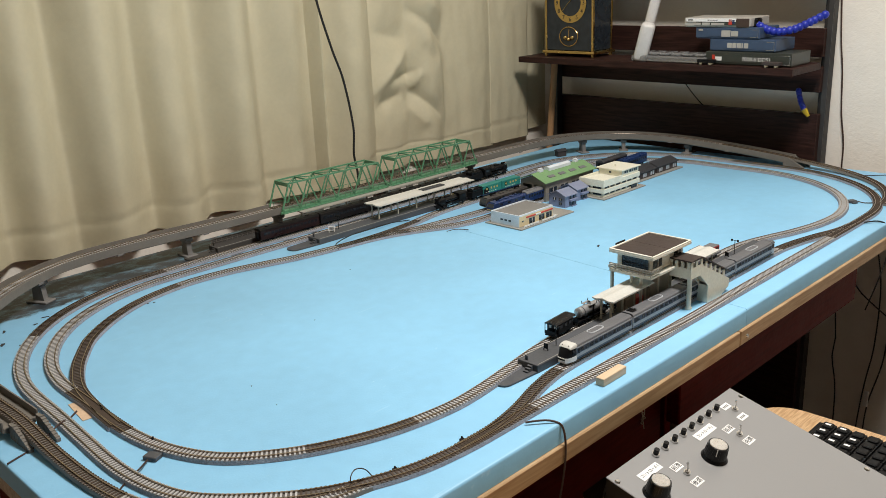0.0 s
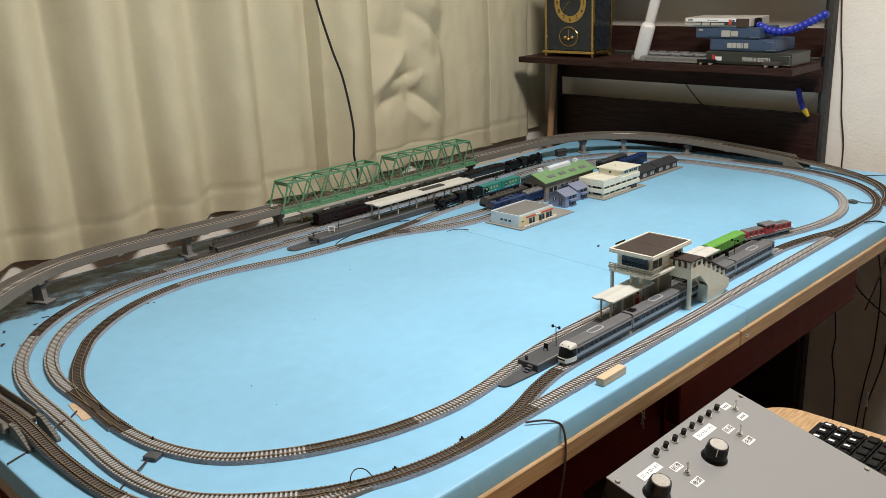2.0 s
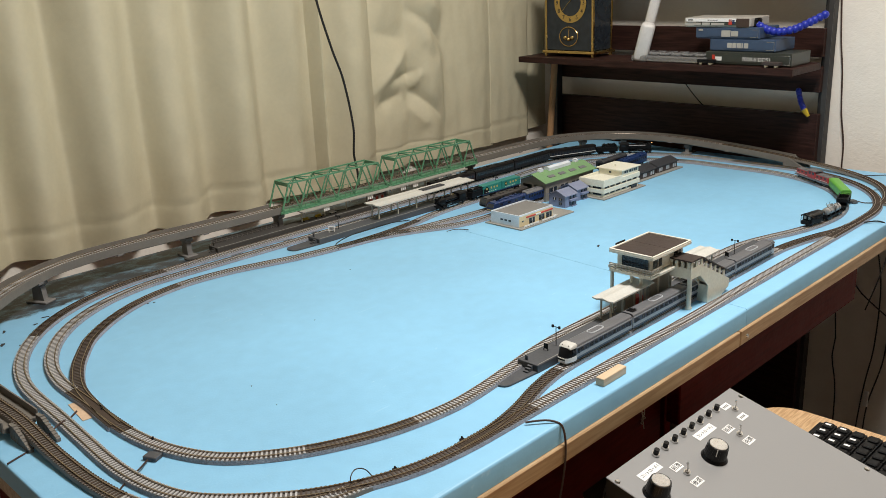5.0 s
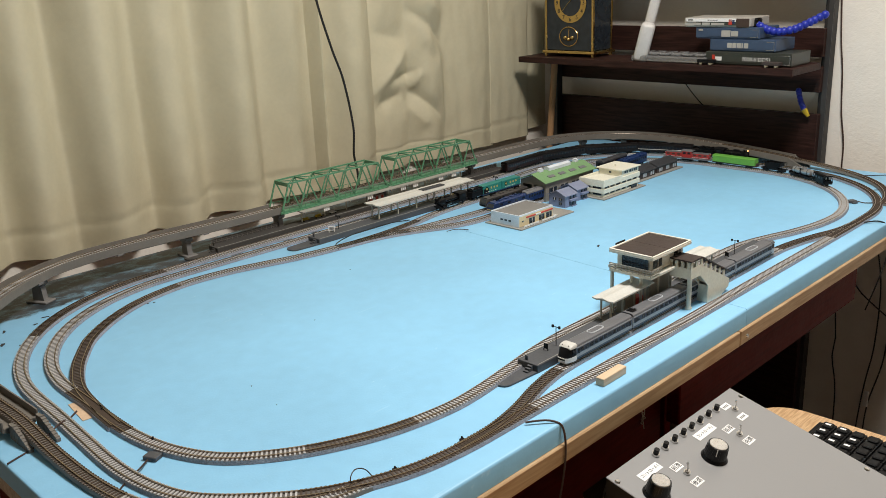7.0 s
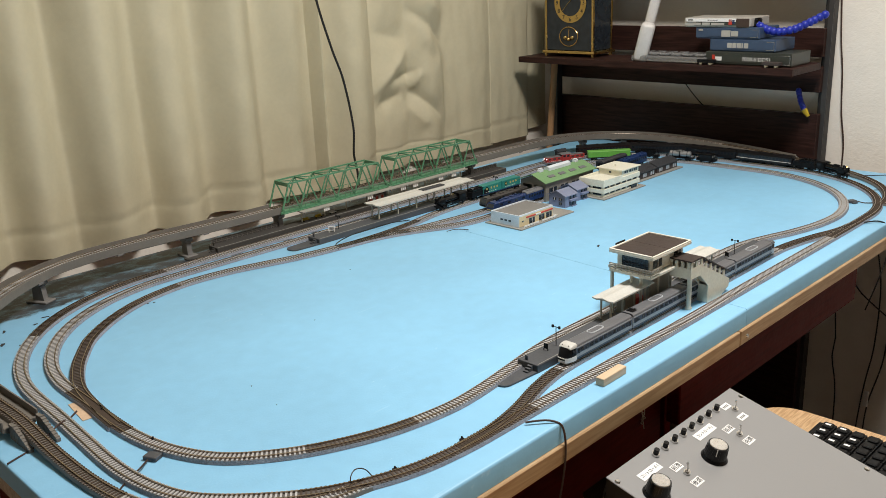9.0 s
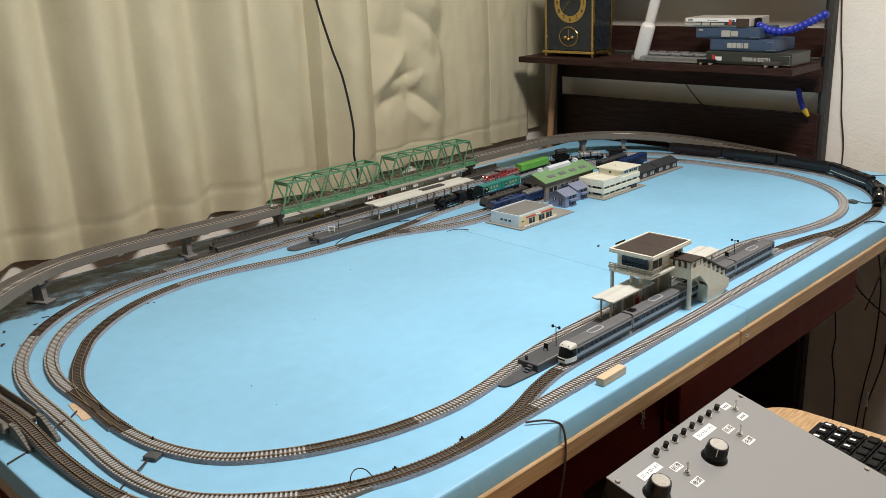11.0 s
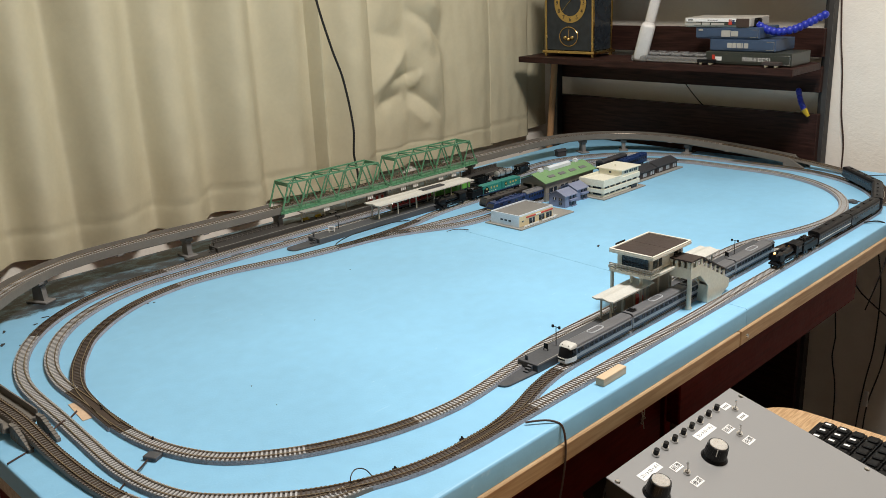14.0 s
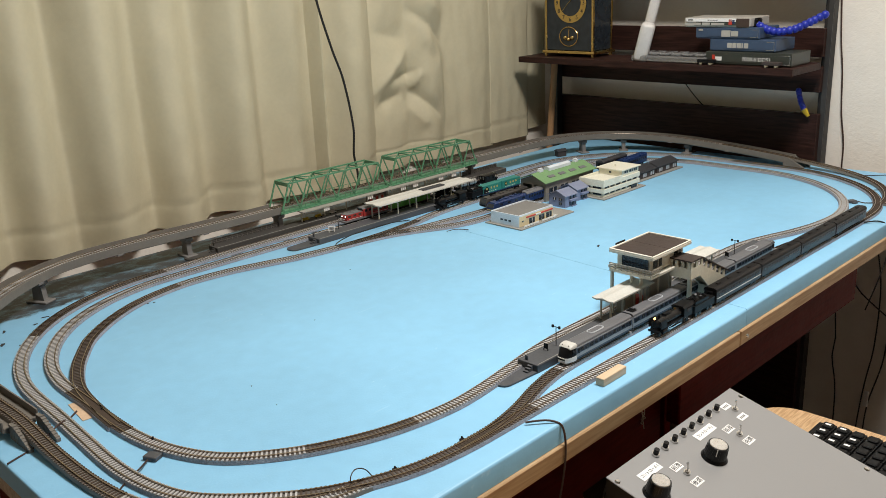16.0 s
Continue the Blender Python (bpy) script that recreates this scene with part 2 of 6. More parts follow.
def tube(pts, r, n=8, bm=None):
    """A round cord through points in space."""
    bm = bm or bmesh.new()
    rings = []
    for i, p in enumerate(pts):
        t = (pts[min(len(pts) - 1, i + 1)] - pts[max(0, i - 1)]).normalized()
        u = t.orthogonal().normalized() if i == 0 else (u - t * u.dot(t)).normalized()
        v = t.cross(u)
        rings.append([bm.verts.new(p + r * (math.cos(a) * u + math.sin(a) * v)) for a in (2 * math.pi * k / n for k in range(n))])
    for a, b in zip(rings, rings[1:]):
        for k in range(n):
            bm.faces.new((a[k], a[(k + 1) % n], b[(k + 1) % n], b[k]))
    bm.faces.new(rings[0]), bm.faces.new(rings[-1])
    bmesh.ops.recalc_face_normals(bm, faces=bm.faces)
    return bm


def cord(name, pts, r, material, label, category="cable", step=0.01):
    return tagged(part(name, tube(catmull(pts, step), r), material, None, smooth=True), label, category)


def arc(cx, cy, r, a0, a1, step=6):
    n = max(2, int(abs(a1 - a0) / step))
    return [(cx + r * math.cos(radians(a0 + (a1 - a0) * k / n)), cy + r * math.sin(radians(a0 + (a1 - a0) * k / n))) for k in range(n + 1)]


# ---- the room ----
WX, WY = 2.072, 1.611            # end wall, curtain wall
def structure(name, bm, material, label, category="wall"):
    return tagged(part(name, bm, material), label, category, kind="structure")


structure("floor", box(-1.9, -1.9, FLOOR - 0.05, WX, WY, FLOOR), FLOORM, "brown wooden floor of the room", "floor")
structure("ceiling", box(-1.9, -1.9, CEIL, WX + 0.1, WY + 0.1, CEIL + 0.05), CEILM, "plain off-white papered ceiling", "ceiling")
structure("wall_east", box(WX, -2.0, FLOOR, WX + 0.1, WY + 0.1, CEIL), WALL, "off-white textured wallpaper wall behind the rack")
structure("wall_north", box(-2.0, WY, FLOOR, WX, WY + 0.1, CEIL), WALL, "wall behind the drawn curtains")
# south and west walls are added unseen; their tan limits the fill light
structure("wall_south", box(-2.0, -2.0, FLOOR, WX, -1.9, CEIL), WALLD, "unseen plain wall added behind the camera, tan to limit bounced light")
structure("wall_west", box(-2.0, -1.9, FLOOR, -1.9, WY, CEIL), WALLD, "unseen plain wall added behind the camera, tan to limit bounced light")

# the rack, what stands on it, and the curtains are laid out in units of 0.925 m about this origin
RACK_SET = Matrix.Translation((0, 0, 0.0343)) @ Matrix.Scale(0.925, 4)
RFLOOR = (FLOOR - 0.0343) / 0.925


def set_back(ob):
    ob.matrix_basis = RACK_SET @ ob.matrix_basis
    return ob


# ---- table: two foam boards on battens over a red-brown desk ----
TX0, TX1, TY0, TY1, SEAM = 0.232, 1.972, 0.506, 1.425, 1.072
FT = 0.0245


def foam_board(x0, x1, skew0, skew1):
    """A foam board with rounded upper edges."""
    bm = bmesh.new()
    bm2 = box(x0, TY0, -FT, x1, TY1, 0, bm=bm)
    for v in bm2.verts:
        f = (v.co.y - TY0) / (TY1 - TY0)
        v.co.x += (skew0 if abs(v.co.x - x0) < 1e-6 else skew1) * f
    top = [e for e in bm.edges if all(v.co.z > -1e-6 for v in e.verts)]
    seam = [e for e in top if all(abs(v.co.x - SEAM - 0.034) < 0.037 for v in e.verts)]
    bmesh.ops.bevel(bm, geom=[e for e in top if e not in seam], offset=0.0035, segments=3, affect="EDGES", profile=0.5)
    ob = part("foam_board", bm, FOAM, None, smooth=True)
    return tagged(ob, "sky-blue insulation foam board, scuffed, under the model railway", "foam board", "foam boards of the layout")


foam_board(TX0, SEAM - 0.0003, 0, 0.068)
foam_board(SEAM + 0.0003, TX1, 0.068, 0)


def batten(x0, y0, x1, y1, label):
    return tagged(part("wooden_batten", box(x0, y0, -FT - 0.0225, x1, y1, -FT - 0.0005, 0.0012), PINE), label, "wooden batten", "battens under the foam boards")


batten(TX0 + 0.002, TY0 - 0.004, 1.0485, TY0 + 0.03, "pale pine batten under the foam edge")
batten(1.0515, TY0 - 0.004, TX1, TY0 + 0.03, "pale pine batten with a screw at its end")
batten(TX0 + 0.002, TY1 - 0.03, 1.0485, TY1, "pale pine batten under the foam edge")
batten(1.0515, TY1 - 0.03, TX1, TY1, "pale pine batten under the foam edge")
batten(TX0 + 0.002, TY0 + 0.032, TX0 + 0.034, TY1 - 0.032, "pale pine batten across the board's end")
batten(TX1 - 0.034, TY0 + 0.032, TX1, TY1 - 0.032, "pale pine batten across the board's end")
screw = thing("screw", "round steel screw head in the pine batten", "screw", m=pose(1.0685, TY0 - 0.0045, -FT - 0.0125))
part("head", rod((0, 0.001, 0), (0, -0.0012, 0), 0.0035, 12, r2=0.0024), CHROME, screw)

desk = thing("desk", "red-brown lacquered desk that carries the foam boards", "desk")
part("desktop", box(TX0 + 0.10, TY0 + 0.045, -0.075, 1.656, TY1 - 0.02, -FT - 0.0235, 0.003), DESK, desk)
part("apron", box(1.013, TY0 + 0.062, -0.176, 1.652, TY0 + 0.084, -0.0755, 0.002), DESK, desk)
part("apron", box(TX0 + 0.12, TY0 + 0.090, -0.205, 1.011, TY0 + 0.110, -0.0755, 0.002), DESK, desk)
for x in (TX0 + 0.12, 0.90, 1.630):
    part("side_panel", box(x, 0.668 if x < 1 else 0.95, FLOOR, x + 0.025, TY1 - 0.03, -0.0755, 0.002), DESK, desk)
part("back_panel", box(TX0 + 0.146, TY1 - 0.06, FLOOR, 1.629, TY1 - 0.045, -0.0755, 0.002), DESK, desk)

# ---- tracks ----
R = 0.28
A_PTS = ([(x, 0.544) for x in (0.62, 0.70, 0.90, 1.10, 1.30, 1.50)] + arc(1.606, 0.832, 0.287, -88, 0) + arc(1.609, 1.020, 0.285, 3, 88)
         + [(x, 1.304) for x in (1.50, 1.30, 1.10, 0.90, 0.70)] + arc(0.622, 0.991, 0.310, 92, 176)
         + [(0.3095, 0.93), (0.3055, 0.85), (0.303, 0.78), (0.307, 0.73), (0.317, 0.69), (0.332, 0.662), (0.364, 0.626), (0.403, 0.593), (0.447, 0.569), (0.50, 0.552), (0.56, 0.545)])
B_PTS = ([(x, 0.643) for x in (0.86, 0.95, 1.10, 1.28)] + [(1.33, 0.638), (1.38, 0.625), (1.433, 0.608), (1.50, 0.593)] + arc(1.557, 0.868, R, -88, 0)
         + arc(1.557, 0.993, R, 3, 88) + [(x, 1.267) for x in (1.45, 1.30, 1.10, 0.90, 0.70)] + arc(0.6265, 0.987, R, 94, 177)
         + [(0.346, 0.93), (0.344, 0.88), (0.346, 0.82), (0.357, 0.765), (0.383, 0.713), (0.428, 0.673), (0.475, 0.6465), (0.533, 0.626), (0.606, 0.615),
            (0.66, 0.618), (0.715, 0.626), (0.784, 0.637)])
V_PTS = [(0.455, 0.5665, -0.0012), (0.39, 0.584, -0.0003), (0.332, 0.630, 0), (0.291, 0.69, 0.0), (0.276, 0.75, 0.001), (0.271, 0.84, 0.004), (0.270, 0.93, 0.012), (0.263, 1.00, 0.018), (0.259, 1.072, 0.024),
         (0.270, 1.146, 0.030), (0.303, 1.208, 0.035), (0.356, 1.265, 0.038), (0.417, 1.315, 0.040), (0.485, 1.348, 0.0415), (0.56, 1.361, 0.042), (0.65, 1.361, 0.042), (0.80, 1.356, 0.041),
         (1.00, 1.356, 0.041), (1.20, 1.356, 0.041), (1.40, 1.356, 0.041), (1.55, 1.353, 0.041), (1.66, 1.349, 0.041), (1.755, 1.333, 0.040), (1.838, 1.289, 0.038), (1.900, 1.214, 0.035), (1.932, 1.11, 0.031),
         (1.938, 1.00, 0.025), (1.936, 0.90, 0.019), (1.932, 0.82, 0.013), (1.926, 0.76, 0.008), (1.911, 0.70, 0.0035), (1.885, 0.653, 0.0012), (1.846, 0.612, 0.0004), (1.80, 0.582, 0.0002), (1.75, 0.562, 0), (1.70, 0.5535, 0)]
C_PTS = [(0.342, 0.86), (0.345, 0.91), (0.3545, 0.979), (0.3765, 1.036), (0.405, 1.084), (0.434, 1.123), (0.489, 1.170), (0.55, 1.203), (0.627, 1.220), (0.702, 1.216), (0.76, 1.202), (0.82, 1.186),
         (0.903, 1.173), (0.964, 1.166), (1.016, 1.153), (1.068, 1.130), (1.113, 1.108), (1.16, 1.096), (1.22, 1.093), (1.40, 1.093), (1.56, 1.099), (1.75, 1.106)]
E_PTS = [(0.548, 0.5465), (0.60, 0.547), (0.65, 0.556), (0.70, 0.571), (0.745, 0.580), (0.80, 0.583), (0.95, 0.583), (1.15, 0.583), (1.33, 0.583), (1.378, 0.577), (1.43, 0.566), (1.49, 0.550), (1.54, 0.5445)]
D_PTS = [(0.93, 1.170), (1.00, 1.170), (1.08, 1.179), (1.15, 1.192), (1.22, 1.198), (1.40, 1.200), (1.70, 1.200)]
F_PTS = [(1.00, 1.158), (1.06, 1.146), (1.12, 1.138), (1.19, 1.131), (1.26, 1.128), (1.42, 1.128), (1.58, 1.133), (1.74, 1.138)]


def loop(pts):
    return Way(catmull([*pts, pts[0]], 0.01)[:-1], True)


WA, WB, WC, WE, WD, WF = loop(A_PTS), loop(B_PTS), Way(catmull(C_PTS)), Way(catmull(E_PTS)), Way(catmull(D_PTS)), Way(catmull(F_PTS))
WV = Way(catmull(V_PTS))
TOP = 0.0068                    # rail head above the track's foot


def sleeper_mesh(material):
    bm = box(-0.0010, -0.0080, 0.0044, 0.0010, 0.0080, 0.0055)
    me = bpy.data.meshes.new("sleeper")
    bm.to_mesh(me)
    bm.free()
    me.materials.append(material)
    return me


SLEEPERS = {"g": sleeper_mesh(TIEG), "b": sleeper_mesh(TIEB)}
LATER = []                      # single sleepers near the front, built last


def track(way, style, label, bed=True, single=None, rail=RAIL, bed_mat=None):
    """A piece of model track: ballast-like bed, two rails, sleepers. style(s): g or b; single(p): sleepers that are parts of their own."""
    ob = thing("railway_track", label, "model track", "model railway tracks")
    pts = way.resampled(0.01)
    if bed:
        prof = [(-0.0091, 0.0004), (-0.0083, 0.0044), (0.0083, 0.0044), (0.0091, 0.0004)]
        part("roadbed", sweep(pts, prof, way.closed), bed_mat or BED, ob, "grey ballast-textured roadbed")
        part("bed_top", sweep(pts, [(-0.0080, 0.0040), (-0.0080, 0.0047), (0.0080, 0.0047), (0.0080, 0.0040)], way.closed), bed_mat or BEDTOP, ob)
    for u in (-0.0047, 0.0047):
        prof = [(u - 0.0007, 0.0050), (u - 0.0004, 0.0056), (u - 0.0005, TOP), (u + 0.0005, TOP), (u + 0.0004, 0.0056), (u + 0.0007, 0.0050)]
        part("rail", sweep(pts, prof, way.closed), rail, ob, smooth=False)
    n = int(way.len / 0.0046)
    data = {"g": ([], []), "b": ([], [])}
    for k in range(n):
        s = (k + 0.5) * way.len / n
        p, d = way.at(s), (way.at(s + 0.002) - way.at(s - 0.002)).normalized()
        key = style(p)
        h = math.atan2(d.y, d.x)
        if single and single(p):
            LATER.append((key, ob, Matrix.Translation(p) @ Matrix.Rotation(h, 4, "Z")))
            continue
        vs, fs = data[key]
        o = len(vs)
        c, sn = math.cos(h), math.sin(h)
        for z in (0.0044, 0.0055):
            for a, b in ((-0.0010, -0.0080), (0.0010, -0.0080), (0.0010, 0.0080), (-0.0010, 0.0080)):
                vs.append((p.x + a * c - b * sn, p.y + a * sn + b * c, p.z + z))
        fs += [(o + 4, o + 5, o + 6, o + 7), (o, o + 1, o + 5, o + 4), (o + 1, o + 2, o + 6, o + 5), (o + 2, o + 3, o + 7, o + 6), (o + 3, o, o + 4, o + 7)]
    for key, material in (("g", TIEG), ("b", TIEB)):
        vs, fs = data[key]
        if vs:
            me = bpy.data.meshes.new("sleepers")
            me.from_pydata(vs, [], fs)
            me.materials.append(material)
            o = new("sleeper", me)
            o.parent = ob
            tagged(o, kind="stuff")
    return ob


def style_a(p):
    return "b" if (p.x > 1.75 and p.y < 0.95) or (p.y < 0.6 and 0.34 < p.x < 0.66) or (p.y > 1.19 and p.x < 0.64) or (p.x > 1.44 and p.y < 0.6) else "g"


def style_b(p):
    return "b" if (p.x < 0.37 and 0.84 < p.y < 0.98) or (p.y < 0.66 and 0.405 < p.x < 0.56) else "g"


track(WA, style_a, "outer oval of model track, grey and brown sleepers", single=lambda p: p.x < 0.345 and 0.62 < p.y < 1.15)
track(WB, style_b, "inner oval of model track beside the platform", single=lambda p: p.x < 0.60 and p.y < 1.0)
track(WC, lambda p: "b" if p.x < 0.62 or 0.90 < p.x < 1.04 else "g", "brown-sleepered branch track to the engine shed")
track(WE, lambda p: "b" if p.x < 0.75 or p.x > 1.33 else "g", "platform siding between two turnouts")
track(WD, lambda p: "b" if p.x < 1.1 else "g", "yard track holding a steam engine and containers")
track(WF, lambda p: "g", "yard track into the engine shed")
track(WV, lambda p: "g" if (p.y > 1.0 and not 0.89 < p.x < 1.44) or (p.y < 0.72 and p.x < 1) else "b", "elevated single track on the grey viaduct", rail=RAIL, bed_mat=DECK)

# ---- viaduct ----
s0, s1 = WV.near(0.270, 0.930), WV.near(0.90, 1.356)
s2, s3 = WV.near(1.435, 1.356), WV.near(1.932, 0.832)


def viaduct(a, b):
    ob = thing("viaduct", "grey plastic viaduct deck with low side walls", "viaduct", "viaduct spans round the layout")
    pts = WV.resampled(0.012, a, b)
    part("deck", sweep(pts, [(-0.0180, -0.0040), (-0.0180, 0.0002), (0.0180, 0.0002), (0.0180, -0.0040), (0.011, -0.0075), (-0.011, -0.0075)]), DECK, ob)
    for sgn in (-1, 1):
        prof = [(sgn * 0.0198, -0.0040), (sgn * 0.0182, -0.0040), (sgn * 0.0182, 0.0085), (sgn * 0.0198, 0.0085)]
        part("parapet", sweep(pts, prof), DECK, ob)
    n = int((b - a) / 0.14)
    for k in range(1, n):
        p, d = WV.at(a + (b - a) * k / n), (WV.at(a + (b - a) * k / n + 0.003) - WV.at(a + (b - a) * k / n)).normalized()
        side = Vector((-d.y, d.x, 0))
        for sgn in (-1, 1):
            c = part("joint_clip", box(-0.005, -0.0012, -0.0062, 0.005, 0.0012, -0.0035), PIER, ob)
            c.matrix_basis = Matrix.Translation(p + side * sgn * 0.0198) @ Matrix.Rotation(math.atan2(d.y, d.x), 4, "Z")
    return ob


viaduct(s0, s1)
viaduct(s2, s3)


def pier(s):
    p = WV.at(s)
    d = (WV.at(s + 0.003) - p).normalized()
    ob = thing("viaduct_pier", "grey plastic viaduct pier on the foam board", "pier", "piers under the viaduct", m=Matrix.Translation((p.x, p.y, 0)) @ Matrix.Rotation(math.atan2(d.y, d.x), 4, "Z"))
    h = p.z - 0.0077
    part("foot", box(-0.011, -0.019, 0.0, 0.011, 0.019, 0.0035, 0.0008), PIER, ob)
    part("shaft", prism([(-0.0105, 0.0035), (0.0105, 0.0035), (0.0085, h - 0.008), (-0.0085, h - 0.008)], "x", -0.0045, 0.0045), PIER, ob)
    part("cap", prism([(-0.0085, h - 0.008), (0.0085, h - 0.008), (0.0135, h - 0.004), (0.0135, h), (-0.0135, h), (-0.0135, h - 0.004)], "x", -0.0065, 0.0065), PIER, ob)


for x, y in ((0.270, 1.146), (0.450, 1.333), (0.715, 1.36), (0.905, 1.356), (1.165, 1.356), (1.43, 1.356), (1.800, 1.309), (1.878, 1.241), (1.932, 1.09)):
    pier(WV.near(x, y))

# abutments where the line meets the board
for x, y, dx in ((0.270, 0.915, 0.003), (1.931, 0.828, -0.004)):
    s = WV.near(x, y)
    p, d = WV.at(s), (WV.at(s + 0.003) - WV.at(s - 0.003)).normalized()
    ob = thing("abutment", "ribbed grey plastic ramp abutment beside the track", "abutment", "abutments of the viaduct", m=Matrix.Translation((p.x + dx, p.y, 0)) @ Matrix.Rotation(math.atan2(d.y, d.x) + (0 if y > 0.9 else math.pi), 4, "Z"))
    for sgn in (-1, 1):
        h = p.z
        part("wing_wall", prism([(-0.034, 0), (0.014, 0), (0.014, h + 0.007), (0.000, h + 0.007), (-0.034, 0.004)], "y", sgn * 0.0122, sgn * 0.0165), DECK, ob)
        for k in range(8):
            f = k / 7
            part("rib", box(-0.032 + 0.033 * f, min(sgn * 0.0120, sgn * 0.0169), 0.0, -0.030 + 0.033 * f, max(sgn * 0.0120, sgn * 0.0169), 0.0055 + (h + 0.0028) * f), DECK, ob)


# ---- truss bridges ----
def truss(x0, x1, name="truss_bridge"):
    ob = thing(name, "green plastic through-truss bridge over the platform", "truss bridge", "pair of truss bridges")
    y, z0, z1, w, n = 1.356, 0.0355, 0.092, 0.021, 10
    rise = (x1 - x0) / n * 0.85
    for sgn in (-1, 1):
        ys = y + sgn * w
        part("bottom_chord", box(x0, ys - 0.0016, z0, x1, ys + 0.0016, z0 + 0.0055), GREEN, ob)
        part("top_chord", box(x0 + rise, ys - 0.0016, z1 - 0.0028, x1 - rise, ys + 0.0014, z1), GREEN, ob)
        for a, b in ((x0 + 0.003, x0 + rise), (x1 - 0.003, x1 - rise)):
            part("end_post", beam((a, ys, z0 + 0.003), (b, ys, z1 - 0.002), 0.0024, 0.0026), GREEN, ob)
        m = n
        for k in range(m):
            xa = x0 + rise + (x1 - x0 - 2 * rise) * k / m
            xb = x0 + rise + (x1 - x0 - 2 * rise) * (k + 1) / m
            up = k % 2 == 0
            part("diagonal", beam((xa, ys, z1 - 0.002 if up else z0 + 0.004), (xb, ys, z0 + 0.004 if up else z1 - 0.002), 0.0017, 0.0022), GREEN, ob)
        part("walkway_rail", box(x0 + 0.004, ys + sgn * 0.0045 - 0.0004, z0 + 0.0125, x1 - 0.004, ys + sgn * 0.0045 + 0.0004, z0 + 0.0135), GREEN, ob)
        part("walkway", box(x0 + 0.002, min(ys + sgn * 0.0017, ys + sgn * 0.006), z0 + 0.001, x1 - 0.002, max(ys + sgn * 0.0017, ys + sgn * 0.006), z0 + 0.0022), GREEN, ob)
        for k in range(22):
            xa = x0 + 0.005 + (x1 - x0 - 0.01) * k / 21
            part("railing_post", box(xa - 0.0004, ys + sgn * 0.0045 - 0.00035, z0 + 0.0022, xa + 0.0004, ys + sgn * 0.0045 + 0.00035, z0 + 0.0125), GREEN, ob)
    part("floor_plate", box(x0, y - w + 0.0017, z0, x1, y + w - 0.0017, z0 + 0.0052), GREEN, ob)
    m = 5
    for k in range(m + 1):
        xa = x0 + rise + (x1 - x0 - 2 * rise) * k / m
        part("top_strut", box(xa - 0.0013, y - w + 0.0017, z1 - 0.0035, xa + 0.0013, y + w - 0.0017, z1 - 0.0008), GREEN, ob)
        if k < m:
            xb = x0 + rise + (x1 - x0 - 2 * rise) * (k + 1) / m
            part("top_brace", beam((xa, y - w, z1 - 0.002), (xb, y + w, z1 - 0.002), 0.0014, 0.0016), GREEN, ob)
            part("top_brace", beam((xa, y + w, z1 - 0.0026), (xb, y - w, z1 - 0.0026), 0.0014, 0.0016), GREEN, ob)
    for a in (x0 + rise, x1 - rise):
        part("portal", box(a - 0.0016, y - w + 0.0017, z1 - 0.0075, a + 0.0010, y + w - 0.0017, z1 - 0.0036), GREEN, ob)
    return ob


truss(0.898, 1.164)
truss(1.167, 1.434)


# ---- more materials ----
def plain(name, c, rough=0.45, **k):
    return mat(name, c, rough, **{"spread": 0.06, "scale": 40, **k})


RED = plain("loco_red", (0.36, 0.030, 0.026))
GREYR = plain("grey_roof", (0.14, 0.14, 0.145), 0.55)
STRIPE = plain("white_stripe", (0.75, 0.72, 0.68))
LIME = plain("lime_green_body", (0.125, 0.36, 0.055), 0.45)
FRAMEB = plain("brown_underframe", (0.05, 0.03, 0.022), 0.6)
SILVER = plain("silver_tank", (0.42, 0.42, 0.42), 0.35, metal=0.6)
MAROON = plain("dark_maroon_coach", (0.016, 0.005, 0.005), 0.3)
DARKC = plain("blackened_coach", (0.008, 0.0065, 0.007), 0.35)
ROOFD = plain("dark_coach_roof", (0.008, 0.007, 0.0072), 0.45, spec=0.18)
EMUG = plain("train_light_grey", (0.40, 0.415, 0.44), 0.35)
EMUR = plain("train_roof_grey", (0.115, 0.116, 0.122), 0.5)
EMUB = plain("train_blue_band", (0.036, 0.044, 0.066), 0.35)
TEAL = plain("teal_container", (0.02, 0.20, 0.17), 0.45)
GOLD = plain("container_gold", (0.50, 0.38, 0.12), 0.5)
BLUEL = plain("blue_loco", (0.012, 0.032, 0.11), 0.3)
GREYL = plain("brown_grey_loco", (0.045, 0.041, 0.039), 0.4)
BLUEH = plain("blue_grey_house", (0.19, 0.22, 0.335), 0.55)
BLUER = plain("blue_grey_roof", (0.20, 0.225, 0.32), 0.6)
SHEDG = plain("shed_green_roof", (0.16, 0.29, 0.13), 0.55)
SHEDW = plain("shed_grey_wall", (0.23, 0.215, 0.19), 0.6)
CONC = plain("concrete_base", (0.27, 0.26, 0.235), 0.7)
STOREW = plain("store_white", (0.62, 0.66, 0.70), 0.5)
STOREY = plain("store_beige", (0.62, 0.50, 0.30), 0.5)
STRED = plain("store_red", (0.55, 0.05, 0.03), 0.5)
TILER = plain("dark_tile_roof", (0.04, 0.041, 0.046), 0.6)
TIMBER = plain("dark_timber_wall", (0.045, 0.033, 0.03), 0.65)
PALEP = plain("pale_post", (0.50, 0.47, 0.38), 0.5)
PALEC = plain("pale_canopy", (0.55, 0.54, 0.495), 0.5, spread=0.04)
GREYC = plain("grey_canopy", (0.34, 0.32, 0.28), 0.5)
